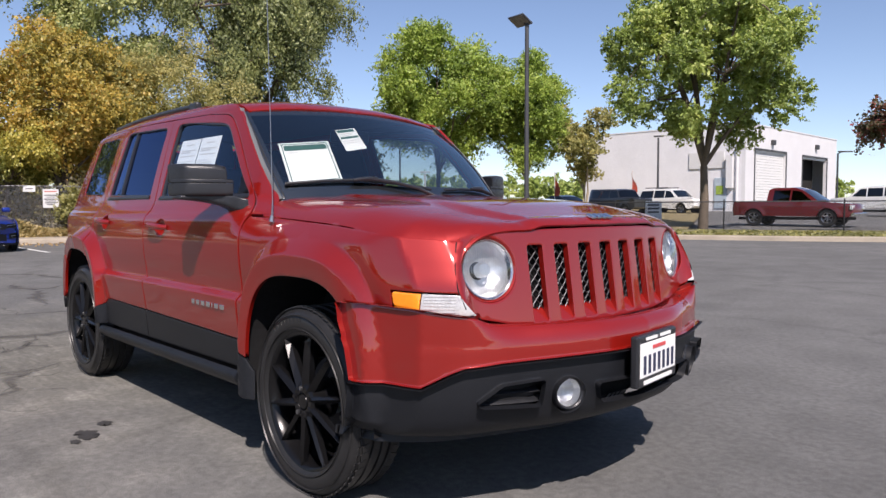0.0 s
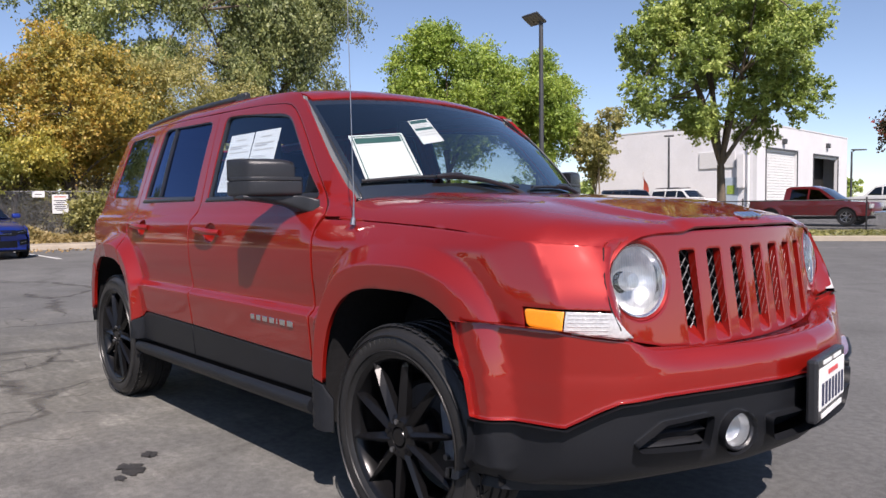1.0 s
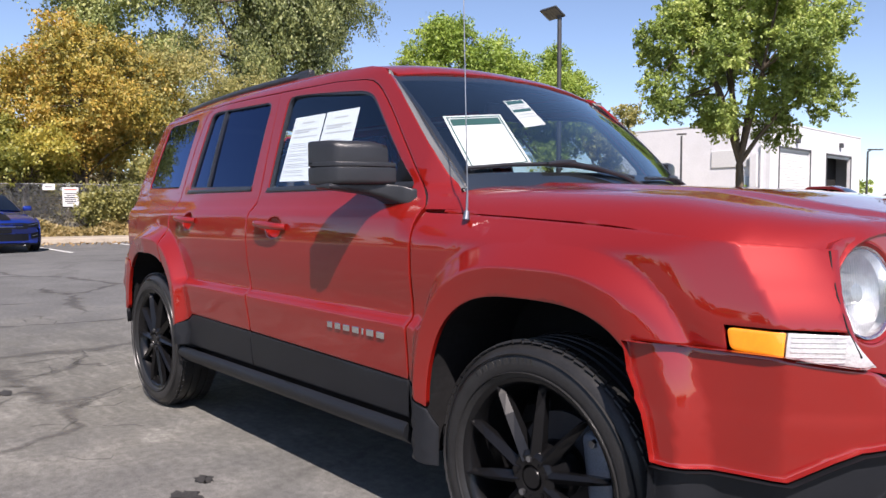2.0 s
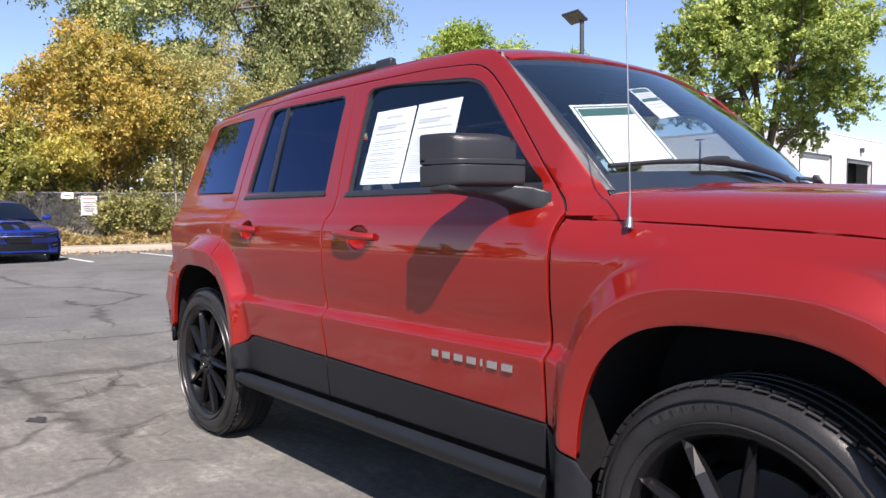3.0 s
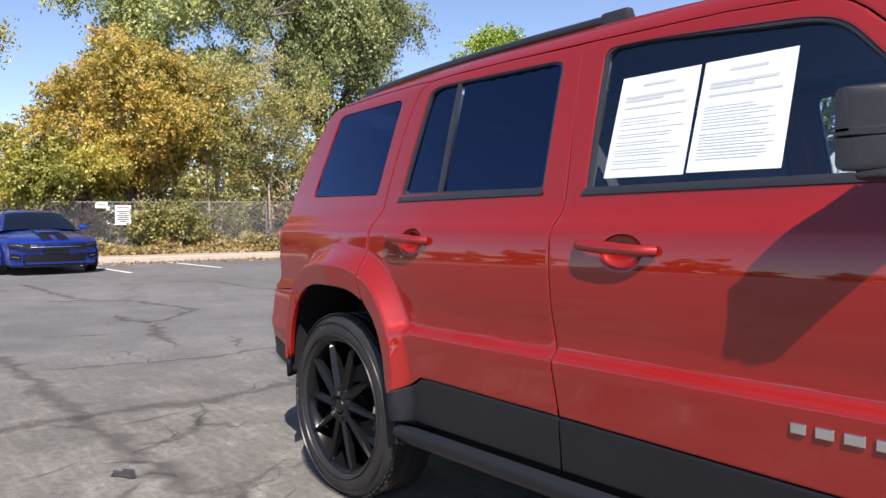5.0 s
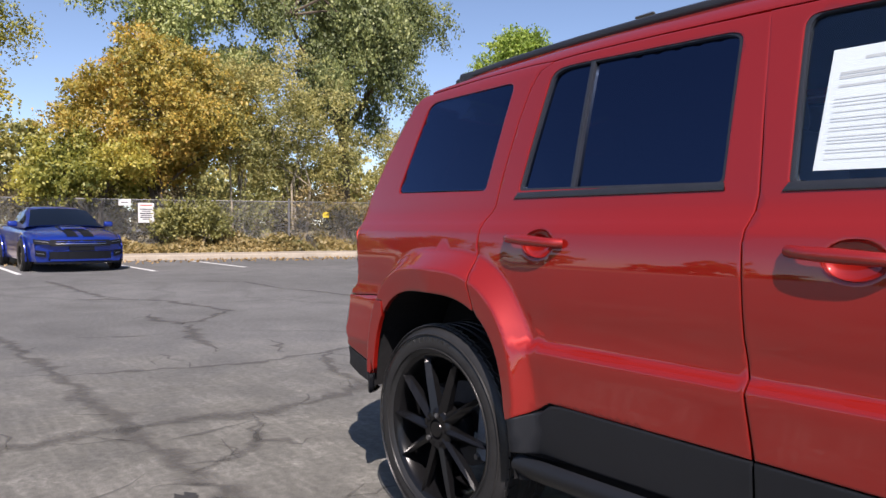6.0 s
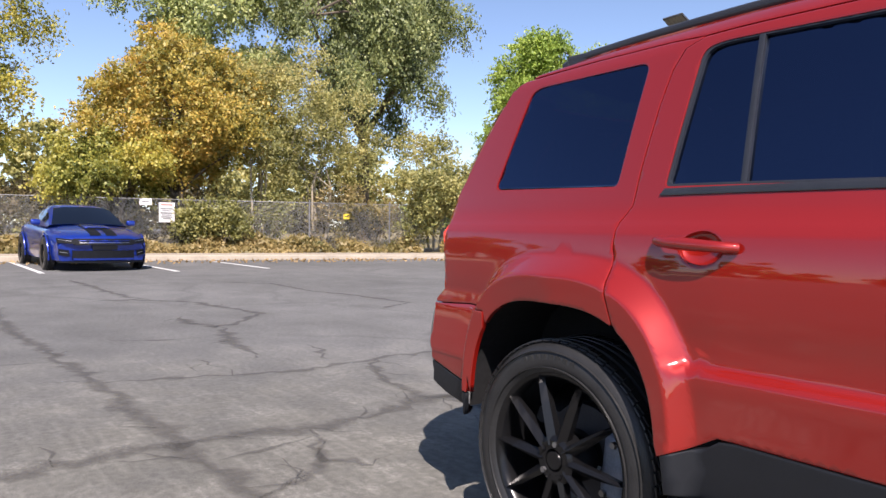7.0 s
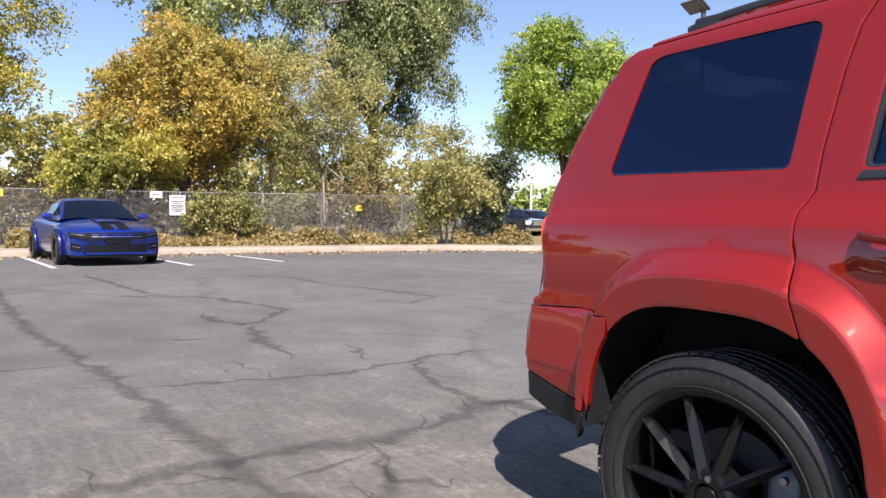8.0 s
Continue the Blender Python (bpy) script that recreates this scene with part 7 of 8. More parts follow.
for (x0, x1, z1), up in zip(doors, (0.0, 4.75)):
    n = 22
    roller = part("roller_door", boxed((x1 - x0 - 0.02, 0.2, 0.18), pose((x0 + x1) / 2, 0.2, z1 - 0.09)), SHUTTER, bld, "white slatted roller door" if up == 0 else "roller door rolled open")
    for i in range(n):
        z = z1 * (i + 0.5) / n
        if z > up:
            part("slat", boxed((x1 - x0 - 0.05, 0.05, z1 / n - 0.02), pose((x0 + x1) / 2, 0.22, z)), SHUTTER, roller)
    bm = bmesh.new()
    box(bm, (0.10, 0.08, z1), pose(x0 - 0.05, -0.03, z1 / 2))
    box(bm, (0.10, 0.08, z1), pose(x1 + 0.05, -0.03, z1 / 2))
    box(bm, (x1 - x0 + 0.2, 0.08, 0.14), pose((x0 + x1) / 2, -0.03, z1 + 0.07))
    part("door_frame", bm, POLE_GREY, bld)
# solid block whose near-black colour stands for the unlit depth of the room
part("workshop", boxed((8, 6, 5.0), pose(15.5, 4.5, 2.5)), ROOM_SHADE, bld, "near-black block for the shaded workshop behind the open door")
for x, z in ((5.2, 5.75), (15.7, 5.95)):
    part("wall_lamp", boxed((0.45, 0.3, 0.42), pose(x, -0.15, z), bevel=0.04), POLE_GREY, bld)
part("side_door", boxed((0.08, 1.0, 2.45), pose(-0.04, 1.98, 1.5)), DOOR_BLUE, bld, "pale blue side door")
part("door_poster", boxed((0.03, 0.6, 0.7), pose(-0.10, 2.02, 1.75)), material("green_yellow_poster", (0.25, 0.35, 0.06), 0.5, vary=0.5, scale=5, fine=20), bld)
part("wall_sign", boxed((0.10, 3.0, 1.35), pose(-0.05, 3.2, 4.2), bevel=0.02), SIGN_WHITE, bld, "blank white wall sign")
bm = bmesh.new()
rod(bm, (-0.12, 0.62, 0.2), (-0.12, 0.62, 5.2), 0.10, n=10)
box(bm, (0.4, 0.5, 2.6), pose(-0.2, 1.15, 3.2))
part("downpipe", bm, WALL_WHITE, bld, "white downpipe and box", smooth=False)

# ---- other vehicles ----
def paint(name, color, metal=0.2):
    return material(name, color, 0.35, metal, vary=0.08, scale=2, fine=300, coat=1.0)


CAR_GLASS = glass("dark_car_glass", (0.06, 0.07, 0.08))
HEAD_GLASS = material("pale_lamp_lens", (0.7, 0.72, 0.74), 0.1, 0.3, vary=0.1, scale=20, fine=90, coat=1.0)
WHEEL_GREY = material("grey_alloy", (0.35, 0.35, 0.36), 0.3, 0.9, vary=0.1)


def small_wheel(parent, x, y, r, s, rim_mat):
    t = lathed("wheel", [(r * 0.62, -0.10), (r * 0.9, -0.11), (r, -0.085), (r, 0.085), (r * 0.9, 0.11), (r * 0.62, 0.10)], RUBBER, parent, "black tyre on an alloy wheel", 28, closed=True)
    t.matrix_basis = pose(x, y, r)
    bm = bmesh.new()
    v, f = lathe([(0.0, s * 0.075), (r * 0.18, s * 0.08), (r * 0.2, s * 0.05), (r * 0.2, s * 0.0)], 16)
    vs = [bm.verts.new(p) for p in v]
    for q in f:
        bm.faces.new([vs[i] for i in q])
    for i in range(6):
        m = pose(0, s * 0.055, 0, 0, 60 * i, 0)
        box(bm, (r * 0.17, 0.03, r * 0.5), m @ pose(0, 0, r * 0.4), bevel=0.01, seg=1)
    v, f = lathe([(r * 0.56, s * 0.085), (r * 0.63, s * 0.095), (r * 0.64, s * 0.02), (r * 0.56, s * 0.02)], 28, closed=True)
    vs = [bm.verts.new(p) for p in v]
    for q in f:
        bm.faces.new([vs[i] for i in q])
    part("rim", bm, rim_mat, t)
    lathed("wheel_well", [(0.0, -s * 0.05), (r * 0.6, -s * 0.05)], INNER, t, "", 20)


def vehicle(name, label, at, outline, belt, width, wheels, r, mat, windows, screens, rim_mat=WHEEL_GREY, taper=0.10, group=""):
    """A car from its side outline (nose to +x): two side sheets, a skin between, glass, wheels and lamps."""
    ob = thing(name, label, "car", at, group)
    x_lo, x_hi = min(p[0] for p in outline), max(p[0] for p in outline)
    top = max(p[1] for p in outline)

    def half_w(x, z):
        w = width / 2 - 0.02 * smoothstep(belt - 0.15, belt, z) - 0.17 * max(0.0, (z - belt) / (top - belt)) ** 1.1 - 0.03 * smoothstep(0.5, 0.25, z)
        u = max(0.0, (x - (x_hi - 0.75)) / 0.75)
        v = max(0.0, ((x_lo + 0.6) - x) / 0.6)
        w -= taper * 1.6 * u**2.2 + taper * v**2.2
        for wx in wheels:
            w += 0.025 * smoothstep(1.55, 1.2, math.hypot(x - wx, z - r) / r)
        return w

    poly = [p for p in outline]
    arches = []
    for wx in wheels:
        arches.append([(wx + 1.13 * r * math.cos(a), r + 1.13 * r * math.sin(a)) for a in np.linspace(0, 2 * math.pi, 25)[:-1]])
    lowz = min(p[1] for p in outline)
    body = None
    for s in (-1, 1):
        cut = [[(x, max(z, lowz + 0.012)) for x, z in a] for a in arches]
        o = panel("body_side", poly, lambda x, z, s=s: (x, s * half_w(x, z), z), mat, ob, holes=cut, step=0.11, depth=0.02, edge=0.003, flip=1 if s < 0 else -1)
        for w in windows:
            panel("side_window", w, lambda x, z, s=s: (x, s * (half_w(x, z) + 0.006), z), CAR_GLASS, o, step=0.15, depth=0.004, flip=1 if s < 0 else -1)
    ring = resample(poly, 0.12)
    verts, faces, n = [], [], 9
    for x, z in ring:
        w = half_w(x, z)
        for j in range(n):
            u = -1 + 2 * j / (n - 1)
            bow = (1 - u * u)
            nose = 0.10 * bow * (smoothstep(x_hi - 0.5, x_hi, x) - smoothstep(x_lo + 0.4, x_lo, x) * 0.6)
            verts.append((x + nose, u * w, z + 0.035 * bow * smoothstep(belt - 0.1, belt + 0.1, z)))
    k = len(ring)
    for i in range(k):
        for j in range(n - 1):
            a, b = i * n + j, ((i + 1) % k) * n + j
            faces.append((a, a + 1, b + 1, b))
    skin = mesh_part("body", verts, faces, mat, ob, smooth=True)
    skin.data.set_sharp_from_angle(angle=radians(35))
    for (xa, za), (xb, zb) in screens:
        nx, nz = (za - zb), (xb - xa)
        ln = math.hypot(nx, nz)
        nx, nz = nx / ln * 0.012, nz / ln * 0.012
        if nz < 0:
            nx, nz = -nx, -nz
        vs = []
        for x, z in ((xa, za), (xb, zb)):
            w = half_w(x, z) - 0.05
            vs += [(x + nx + 0.0, -w + 2 * w * j / 6, z + nz + 0.036 * (1 - (j / 3 - 1) ** 2)) for j in range(7)]
        mesh_part("windscreen", vs, [(j, j + 1, j + 8, j + 7) for j in range(6)], CAR_GLASS, ob, smooth=True)
    for wx in wheels:
        for s in (-1, 1):
            small_wheel(ob, wx, s * (width / 2 - 0.13), r, s, rim_mat)
    part("floor_pan", boxed((x_hi - x_lo - 0.5, width - 0.5, 0.12), pose((x_lo + x_hi) / 2, 0, r * 0.9)), INNER, ob)
    return ob, half_w


def on_ground(x, y, heading):
    return pose(x, y, ground_z(x, y) - 0.11 if beyond(x, y) > 0.12 else 0.0, 0, 0, heading)


# blue muscle saloon
BLUE = paint("deep_blue_paint", (0.003, 0.024, 0.23), 0.35)
CAR_BLACK = material("satin_black_trim", (0.007, 0.008, 0.011), 0.7, vary=0.2, scale=8, fine=60, spec=0.15)
blue = thing("muscle_saloon", "metallic blue muscle saloon with a black bonnet stripe in a bay", "car", pose(-19.20, 1.22, 0, 0, 0, 1))


def blue_x(x, y, w):
    return x - 0.30 * smoothstep(1.5, 2.5, x) * min(1.0, abs(y) / w) ** 2.6 + 0.18 * smoothstep(-1.8, -2.5, x) * min(1.0, abs(y) / w) ** 2.6


B_W = curve([(-2.52, 0.86), (-2.3, 0.93), (-1.9, 0.985), (-1.2, 0.97), (0.0, 0.95), (0.9, 0.955), (1.45, 0.985), (1.9, 0.975), (2.3, 0.93), (2.56, 0.88)])
B_TOP = curve([(-2.52, 1.00), (-2.3, 1.07), (-1.8, 1.06), (-1.0, 1.02), (0.0, 1.00), (1.0, 0.985), (1.6, 0.92), (2.2, 0.83), (2.42, 0.765), (2.50, 0.71), (2.56, 0.60)])
B_SHO = curve([(-2.52, 0.90), (-2.3, 0.99), (-1.8, 0.98), (-1.0, 0.94), (0.0, 0.90), (1.0, 0.88), (1.6, 0.84), (2.2, 0.77), (2.42, 0.72), (2.50, 0.68), (2.56, 0.58)])


def blue_section(x):
    w, zt, zs = B_W(x), B_TOP(x), B_SHO(x)
    half = [(0.0, zt + 0.012), (0.30 * w, zt + 0.010), (0.36 * w, zt), (0.60 * w, zt - 0.01), (0.82 * w, zs + 0.45 * (zt - zs)), (0.93 * w, zs), (0.985 * w, zs - 0.08), (w, 0.62), (0.985 * w, 0.48), (0.99 * w, 0.36), (0.95 * w, 0.23), (0.5 * w, 0.20), (0.0, 0.20)]
    ring = half + [(-y, z) for y, z in reversed(half[1:-1])]
    return [(blue_x(x, y, w), y, z) for y, z in ring]


stations = [-2.52, -2.42, -2.2, -1.8, -1.4, -1.0, -0.5, 0.0, 0.5, 1.0, 1.25, 1.5, 1.75, 2.0, 2.2, 2.35, 2.45, 2.51, 2.56]
verts, faces = [], []
for x in stations:
    verts += blue_section(x)
n = len(blue_section(0.0))
for i in range(len(stations) - 1):
    for j in range(n):
        faces.append((i * n + j, i * n + (j + 1) % n, (i + 1) * n + (j + 1) % n, (i + 1) * n + j))
faces += [tuple(range(n)), tuple(reversed(range((len(stations) - 1) * n, len(stations) * n)))]
body = mesh_part("body", verts, faces, BLUE, blue, smooth=True)
body.data.set_sharp_from_angle(angle=radians(42))
# cabin: roof and pillars in paint, glass as its own panes
G = [(1.02, 0.97, 0.985, 0.85, 0.80), (0.62, 0.98, 1.20, 0.84, 0.70), (0.25, 0.98, 1.385, 0.83, 0.625), (-0.1, 0.99, 1.455, 0.82, 0.59), (-0.6, 1.0, 1.46, 0.82, 0.585), (-1.1, 1.01, 1.395, 0.81, 0.59), (-1.6, 1.03, 1.22, 0.80, 0.63), (-1.98, 1.05, 1.08, 0.78, 0.69)]


def cabin_ring(g, out=0.0):
    x, zb, zt, wb, wt = g
    h = [(wb + out, zb - 0.03), (wb * 0.98 + out, zb + 0.25 * (zt - zb)), (wt + 0.35 * (wb - wt) + out, zb + 0.72 * (zt - zb)), (wt * 0.97, zt - 0.03 * (zt - zb) + out), (wt * 0.6, zt + 0.020 + out), (0.0, zt + 0.03 + out)]
    return [(x, -y, z) for y, z in h] + [(x, y, z) for y, z in reversed(h[:-1])]


rings_g = [cabin_ring(g) for g in G]
k = len(rings_g[0])
verts = [p for r in rings_g for p in r]
faces = [(i * k + j, i * k + j + 1, (i + 1) * k + j + 1, (i + 1) * k + j) for i in range(len(G) - 1) for j in range(k - 1)]
top = mesh_part("cabin", verts, faces, BLUE, blue, "blue roof and pillars", smooth=True)
rings_o = [cabin_ring(g, 0.010) for g in G]
verts = [p for r in rings_o for p in r]
mesh_part("windscreen", verts, [(i * k + j, i * k + j + 1, (i + 1) * k + j + 1, (i + 1) * k + j) for i in (0, 1) for j in range(3, 7)], CAR_GLASS, top, "dark windscreen", smooth=True)
mesh_part("rear_window", verts, [(i * k + j, i * k + j + 1, (i + 1) * k + j + 1, (i + 1) * k + j) for i in (5, 6) for j in range(3, 7)], CAR_GLASS, top, smooth=True)
for js in ((1,), (8,)):
    mesh_part("side_window", verts, [(i * k + j, i * k + j + 1, (i + 1) * k + j + 1, (i + 1) * k + j) for i in (1, 2, 3, 4, 5) for j in js], CAR_GLASS, top, "dark side glass", smooth=True)
for wx in (1.50, -1.55):
    for s in (-1, 1):
        bm = bmesh.new()
        v, f = lathe([(0.0, s * 0.988), (0.410, s * 0.988), (0.410, s * 0.88)], 32, at=(wx, 0, 0.36))
        vs = [bm.verts.new(p) for p in v]
        for q in f:
            bm.faces.new([vs[i] for i in q])
        part("wheel_arch", bm, INNER, blue)
        bm = bmesh.new()
        pts = [(wx + 0.43 * math.cos(a), s * (0.985 + 0.02 * math.sin(a)), 0.36 + 0.43 * math.sin(a)) for a in np.linspace(-0.3, math.pi + 0.3, 19)]
        tube(bm, pts, 0.020, 8)
        part("arch_flare", bm, BLUE, blue, smooth=True)
        small_wheel(blue, wx, s * 0.930, 0.36, s, RIM_BLACK)


def nose_pad(name, y0, y1, z0, z1, mat, label="", push=0.012, parent=None, rise=0.0, thick=0.03):
    """A piece laid on the blue car's nose between y0..y1 and z0..z1; rise lifts its outer end."""
    front = lambda y, z: blue_x(2.555, y, 0.90) - 0.30 * max(0.0, z - 0.60) - 0.55 * max(0.0, z - 0.66) - 0.12 * max(0.0, 0.34 - z) + push
    vs, m = [], 9
    for j in range(m):
        u = j / (m - 1)
        y = y0 + (y1 - y0) * u
        lift = rise * (u if abs(y1) > abs(y0) else 1 - u)
        for z in (z0 + lift, z1 + lift):
            vs += [(front(y, z), y, z), (front(y, z) - thick, y, z)]
    fs = []
    for j in range(m - 1):
        a, b = 4 * j, 4 * j + 4
        fs += [(a, b, b + 2, a + 2), (a + 1, a + 3, b + 3, b + 1), (a, a + 1, b + 1, b), (a + 2, b + 2, b + 3, a + 3)]
    fs += [(0, 2, 3, 1), (4 * m - 4, 4 * m - 3, 4 * m - 1, 4 * m - 2)]
    return mesh_part(name, vs, fs, mat, parent or blue, label)


nose_pad("upper_grille", -0.60, 0.60, 0.565, 0.705, CAR_BLACK, "black upper grille", 0.016)
nose_pad("grille_bar", -0.50, 0.50, 0.612, 0.622, WHEEL_GREY, "thin grey grille bar", 0.026)
nose_pad("grille_bar", -0.50, 0.50, 0.656, 0.664, BLUE, "thin blue grille bar", 0.026)
nose_pad("nose_stripe", -0.25, 0.25, 0.468, 0.560, CAR_BLACK, "satin black stripe down the bumper", 0.004, thick=0.02)
nose_pad("lower_grille", -0.62, 0.62, 0.285, 0.452, CAR_BLACK, "black lower grille", 0.010)
nose_pad("splitter", -0.86, 0.86, 0.185, 0.225, CAR_BLACK, "black splitter", 0.05, thick=0.2)
nose_pad("lip", -0.60, 0.60, 0.245, 0.285, BLUE, "", 0.03)
for s in (-1, 1):
    duct = nose_pad("brake_duct", s * 0.68, s * 0.86, 0.325, 0.455, CAR_BLACK, "black brake duct", 0.010, rise=0.03)
    nose_pad("duct_strip", s * 0.71, s * 0.84, 0.392, 0.402, WHEEL_GREY, "pale strip", 0.018, duct, rise=0.02)
    hl = nose_pad("head_lamp", s * 0.57, s * 0.89, 0.585, 0.685, CAR_BLACK, "dark smoked head lamp", 0.020, rise=0.03)
    nose_pad("lamp_strip", s * 0.64, s * 0.86, 0.645, 0.653, WHEEL_GREY, "", 0.028, hl, rise=0.03)
    part("door_mirror", boxed((0.13, 0.20, 0.13), pose(0.60, s * 1.03, 1.05), bevel=0.04, seg=3), BLUE, blue, smooth=True)
    vs = []
    for x in np.linspace(2.44, 1.08, 12):
        for y in (0.05, 0.16, 0.27):
            vs.append((blue_x(x, y, 0.95) + 0.004, s * y, B_TOP(x) + 0.0165))
    mesh_part("bonnet_stripe", vs, [(3 * i + j, 3 * i + j + 1, 3 * i + j + 4, 3 * i + j + 3) for i in range(11) for j in range(2)], CAR_BLACK, blue, "black bonnet stripe", smooth=True)
part("bonnet_scoop", boxed((0.42, 0.50, 0.055), pose(1.62, 0, B_TOP(1.62) + 0.03, 0, 7, 0), bevel=0.024, seg=3), BLUE, blue, "raised bonnet scoop", smooth=True)
part("scoop_mouth", boxed((0.02, 0.40, 0.028), pose(1.83, 0, B_TOP(1.83) + 0.036)), CAR_BLACK, blue)

# red pickup
PICK_RED = paint("dull_red_paint", (0.12, 0.010, 0.012))
o_pick = [(-2.55, 0.48), (2.45, 0.42), (2.60, 0.55), (2.60, 0.82), (2.50, 1.00), (1.25, 1.10), (0.55, 1.62), (0.2, 1.74), (-0.75, 1.74), (-0.92, 1.65), (-1.0, 1.16), (-2.55, 1.13), (-2.62, 0.75)]
win = [[(0.98, 1.14), (0.50, 1.56), (0.12, 1.62), (0.10, 1.13)], [(0.02, 1.13), (0.04, 1.63), (-0.68, 1.63), (-0.72, 1.13)]]
truck, _ = vehicle("pickup_truck", "dull red crew-cab pickup parked beyond the low fence", on_ground(-10.0, 32.5, 2), o_pick, 1.1, 1.85, (1.62, -1.58), 0.38, PICK_RED, win, [((1.22, 1.13), (0.58, 1.60))])
for s in (-1, 1):
    part("head_lamp", boxed((0.12, 0.36, 0.20), pose(2.56, s * 0.70, 0.84), bevel=0.03), HEAD_GLASS, truck)
part("bumper", boxed((0.18, 1.7, 0.2), pose(2.64, 0, 0.52), bevel=0.05), CHROME, truck)

# white SUV, black box SUV, saloons
WHITE_CAR, BLACK_CAR, RED_CAR = paint("white_car_paint", (0.72, 0.72, 0.70), 0.0), paint("black_car_paint", (0.015, 0.016, 0.018), 0.1), paint("red_car_paint", (0.35, 0.02, 0.02), 0.2)
o_suv = [(-2.35, 0.50), (2.25, 0.45), (2.40, 0.60), (2.40, 0.95), (2.28, 1.08), (1.15, 1.18), (0.55, 1.70), (0.2, 1.80), (-2.1, 1.82), (-2.35, 1.60), (-2.42, 1.1), (-2.42, 0.7)]
w_suv = [[(0.92, 1.20), (0.48, 1.64), (0.10, 1.68), (0.08, 1.18)], [(0.0, 1.18), (0.02, 1.69), (-0.85, 1.70), (-0.9, 1.18)], [(-0.98, 1.18), (-0.95, 1.70), (-2.0, 1.68), (-2.18, 1.2)]]
suv2, _ = vehicle("white_suv", "older white SUV with a roof rack parked outside", on_ground(-23.2, 44.5, -8), o_suv, 1.15, 1.86, (1.42, -1.42), 0.39, WHITE_CAR, w_suv, [((1.13, 1.20), (0.58, 1.67))])
for s in (-1, 1):
    part("roof_bar", boxed((2.0, 0.05, 0.06), pose(-0.9, s * 0.6, 1.90), bevel=0.015), BLACK_TRIM, suv2)
o_box = [(-2.1, 0.55), (1.95, 0.50), (2.15, 0.62), (2.15, 1.12), (2.05, 1.20), (0.95, 1.24), (0.62, 1.74), (0.45, 1.80), (-1.95, 1.84), (-2.12, 1.75), (-2.15, 0.7)]
w_box = [[(0.80, 1.26), (0.56, 1.68), (0.0, 1.72), (0.0, 1.24)], [(-0.08, 1.24), (-0.08, 1.72), (-0.9, 1.73), (-0.9, 1.24)], [(-0.98, 1.24), (-0.98, 1.73), (-1.9, 1.72), (-1.95, 1.26)]]
jeep, _ = vehicle("box_suv", "boxy black off-roader parked outside", on_ground(-23.6, 38.6, -14), o_box, 1.22, 1.85, (1.45, -1.45), 0.40, BLACK_CAR, w_box, [((0.93, 1.27), (0.64, 1.71))])
o_sed = [(-2.25, 0.32), (2.15, 0.28), (2.30, 0.45), (2.28, 0.66), (2.05, 0.80), (1.05, 0.92), (0.35, 1.34), (-0.1, 1.43), (-0.85, 1.41), (-1.55, 1.08), (-2.2, 1.02), (-2.30, 0.7)]
w_sed = [[(0.80, 0.98), (0.30, 1.30), (-0.15, 1.36), (-0.15, 0.96)], [(-0.22, 0.96), (-0.22, 1.36), (-0.8, 1.33), (-1.3, 1.02)]]
s_sed = [((1.03, 0.94), (0.37, 1.33)), ((-0.87, 1.40), (-1.53, 1.09))]
vehicle("dark_saloon", "black saloon parked beyond the street", on_ground(-27.2, 37.6, -10), o_sed, 0.94, 1.80, (1.38, -1.36), 0.33, BLACK_CAR, w_sed, s_sed)
vehicle("white_hatchback", "white hatchback parked beside the building", on_ground(-11.2, 47.5, 170), o_suv, 1.15, 1.80, (1.42, -1.42), 0.34, WHITE_CAR, w_suv, [((1.13, 1.20), (0.58, 1.67))])
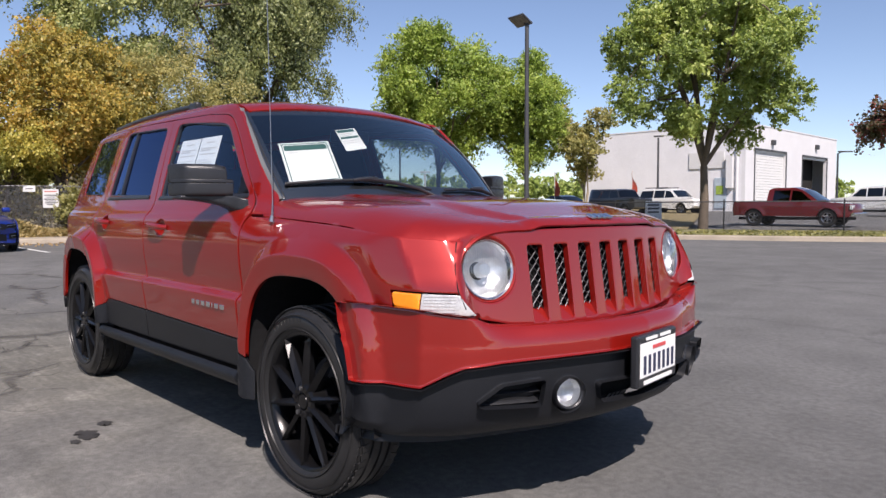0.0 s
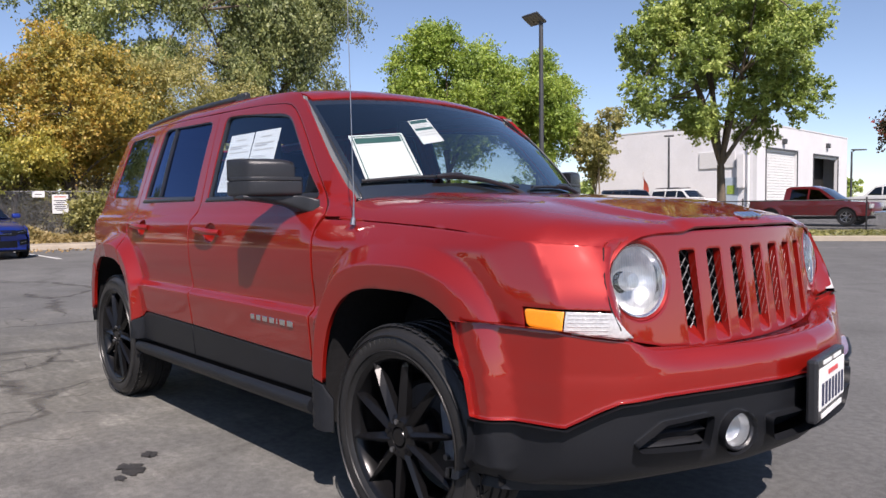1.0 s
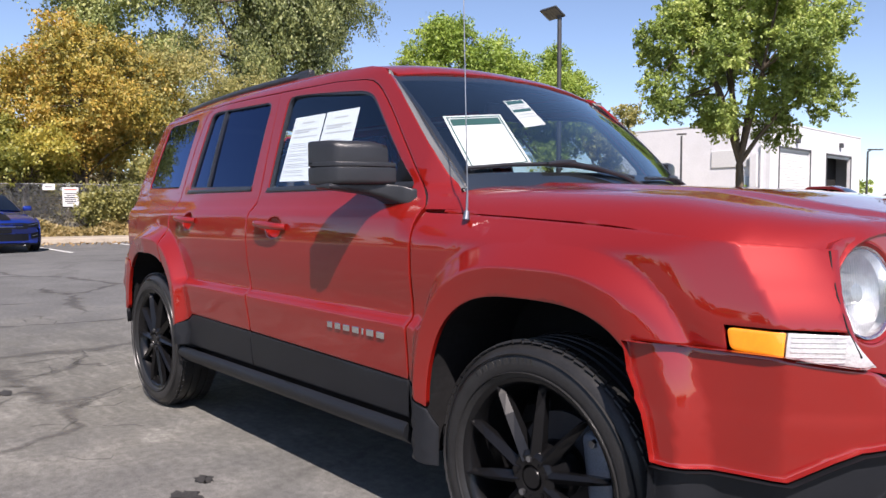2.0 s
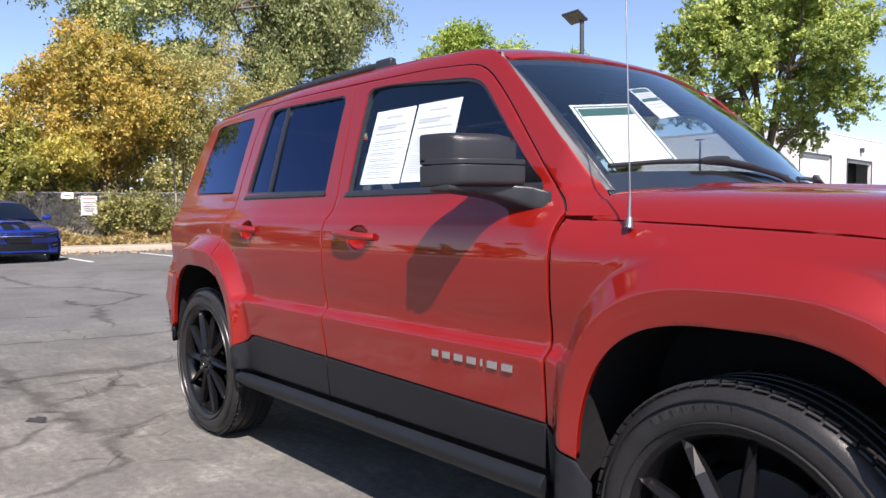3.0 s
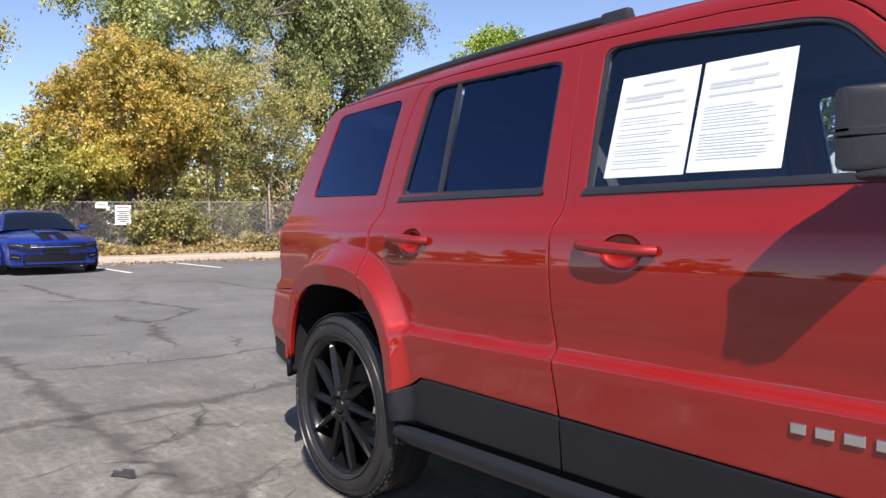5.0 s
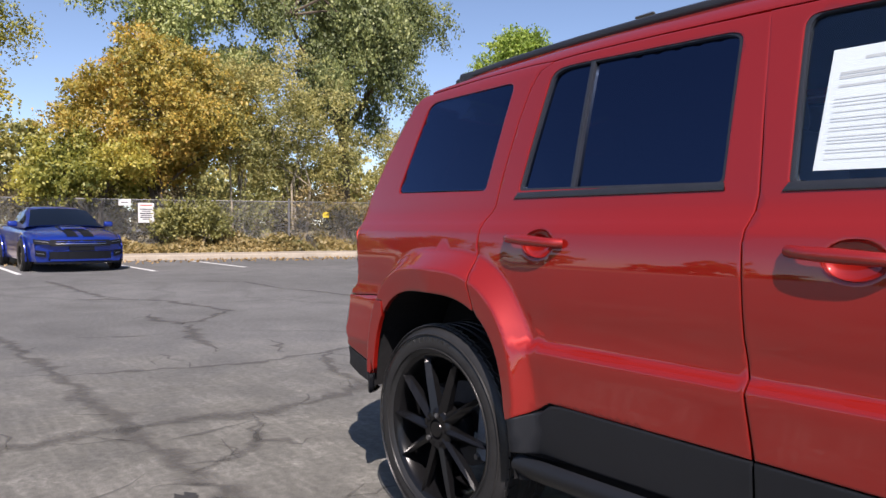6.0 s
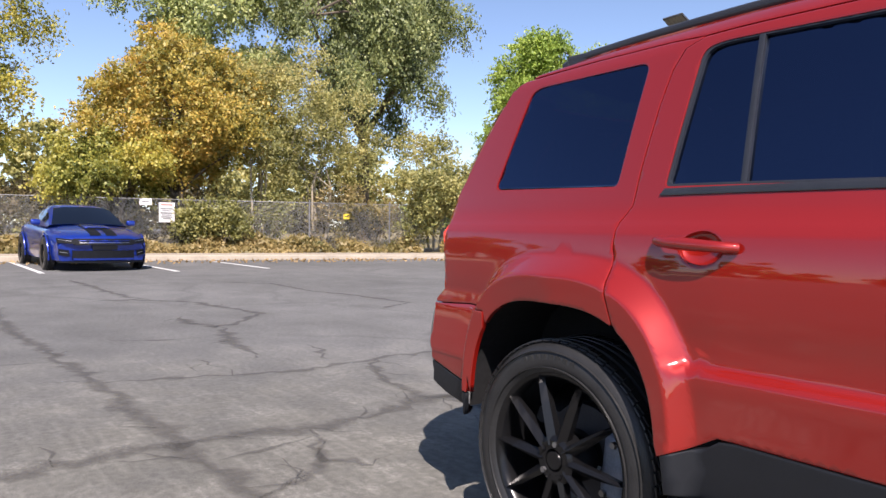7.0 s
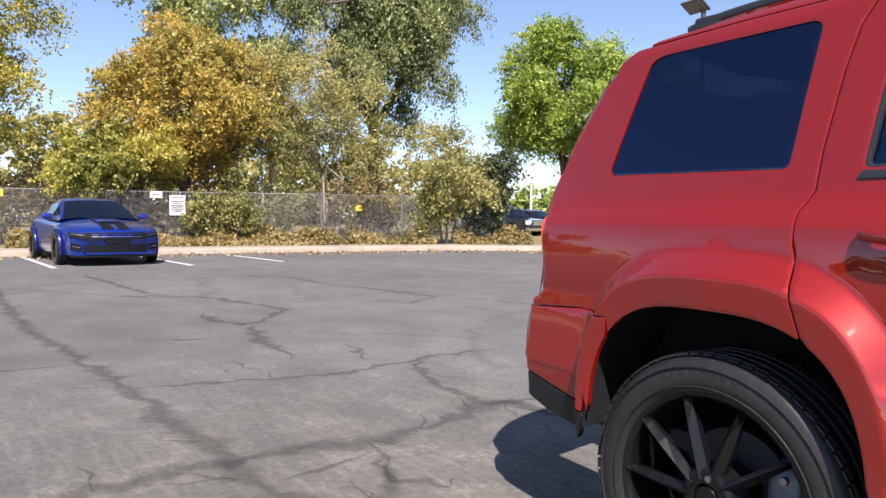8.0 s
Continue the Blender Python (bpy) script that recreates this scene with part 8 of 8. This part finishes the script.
dk, _ = vehicle("dark_pickup", "dark blue-black pickup behind the shrubs", on_ground(-30.4, 24.3, 3), o_pick, 1.1, 1.90, (1.62, -1.58), 0.40, BLACK_CAR, win, [((1.22, 1.13), (0.58, 1.60))])
for s in (-1, 1):
    part("head_lamp", boxed((0.12, 0.40, 0.24), pose(2.58, s * 0.70, 0.86), bevel=0.03), HEAD_GLASS, dk)
part("grille", boxed((0.08, 0.9, 0.30), pose(2.66, 0, 0.84), bevel=0.03), CHROME, dk)
part("bumper", boxed((0.2, 1.8, 0.22), pose(2.66, 0, 0.52), bevel=0.05), CHROME, dk)
vehicle("red_hatchback", "red hatchback across the street", on_ground(-33.6, 29.6, 3), o_sed, 0.94, 1.80, (1.38, -1.36), 0.33, RED_CAR, w_sed, s_sed)

# sandwich board, banners, planted bed by the building
board = thing("sandwich_board", "white folding sandwich board with black bars", "sign", pose(-17.6, 32.8, ground_z(-17.6, 32.8), 0, 0, 32))
for s in (-1, 1):
    leaf_b = part("board", boxed((0.85, 0.03, 1.05), pose(0, s * 0.18, 0.52, s * 18, 0, 0), bevel=0.008), SIGN_WHITE, board)
    bm = bmesh.new()
    for i in range(3):
        box(bm, (0.6, 0.01, 0.10), pose(0, s * 0.18, 0.52, s * 18, 0, 0) @ pose(0, s * 0.02, 0.30 - 0.2 * i))
    part("board_marks", bm, SIGN_INK, leaf_b, "plain bars")
for x, y in ((-27.6, 36.8), (-24.0, 40.6)):
    fl_ = thing("banner", "red and white feather banner on a pole", "banner", pose(x, y, ground_z(x, y)))
    bm = bmesh.new()
    rod(bm, (0, 0, -0.1), (0, 0, 3.0), 0.025, n=8)
    part("pole", bm, POLE_WHITE, fl_)
    vs = [(0.02 + 0.42 * math.sin(math.pi * min(1, 0.25 + v)) * (u), 0.05 * math.sin(3 * v + u), 1.3 + 1.6 * v) for v in np.linspace(0, 1, 7) for u in (0, 0.5, 1)]
    mesh_part("cloth", vs, [(3 * i + j, 3 * i + j + 1, 3 * i + j + 4, 3 * i + j + 3) for i in range(6) for j in range(2)], SIGN_RED, fl_, "red cloth", smooth=True)
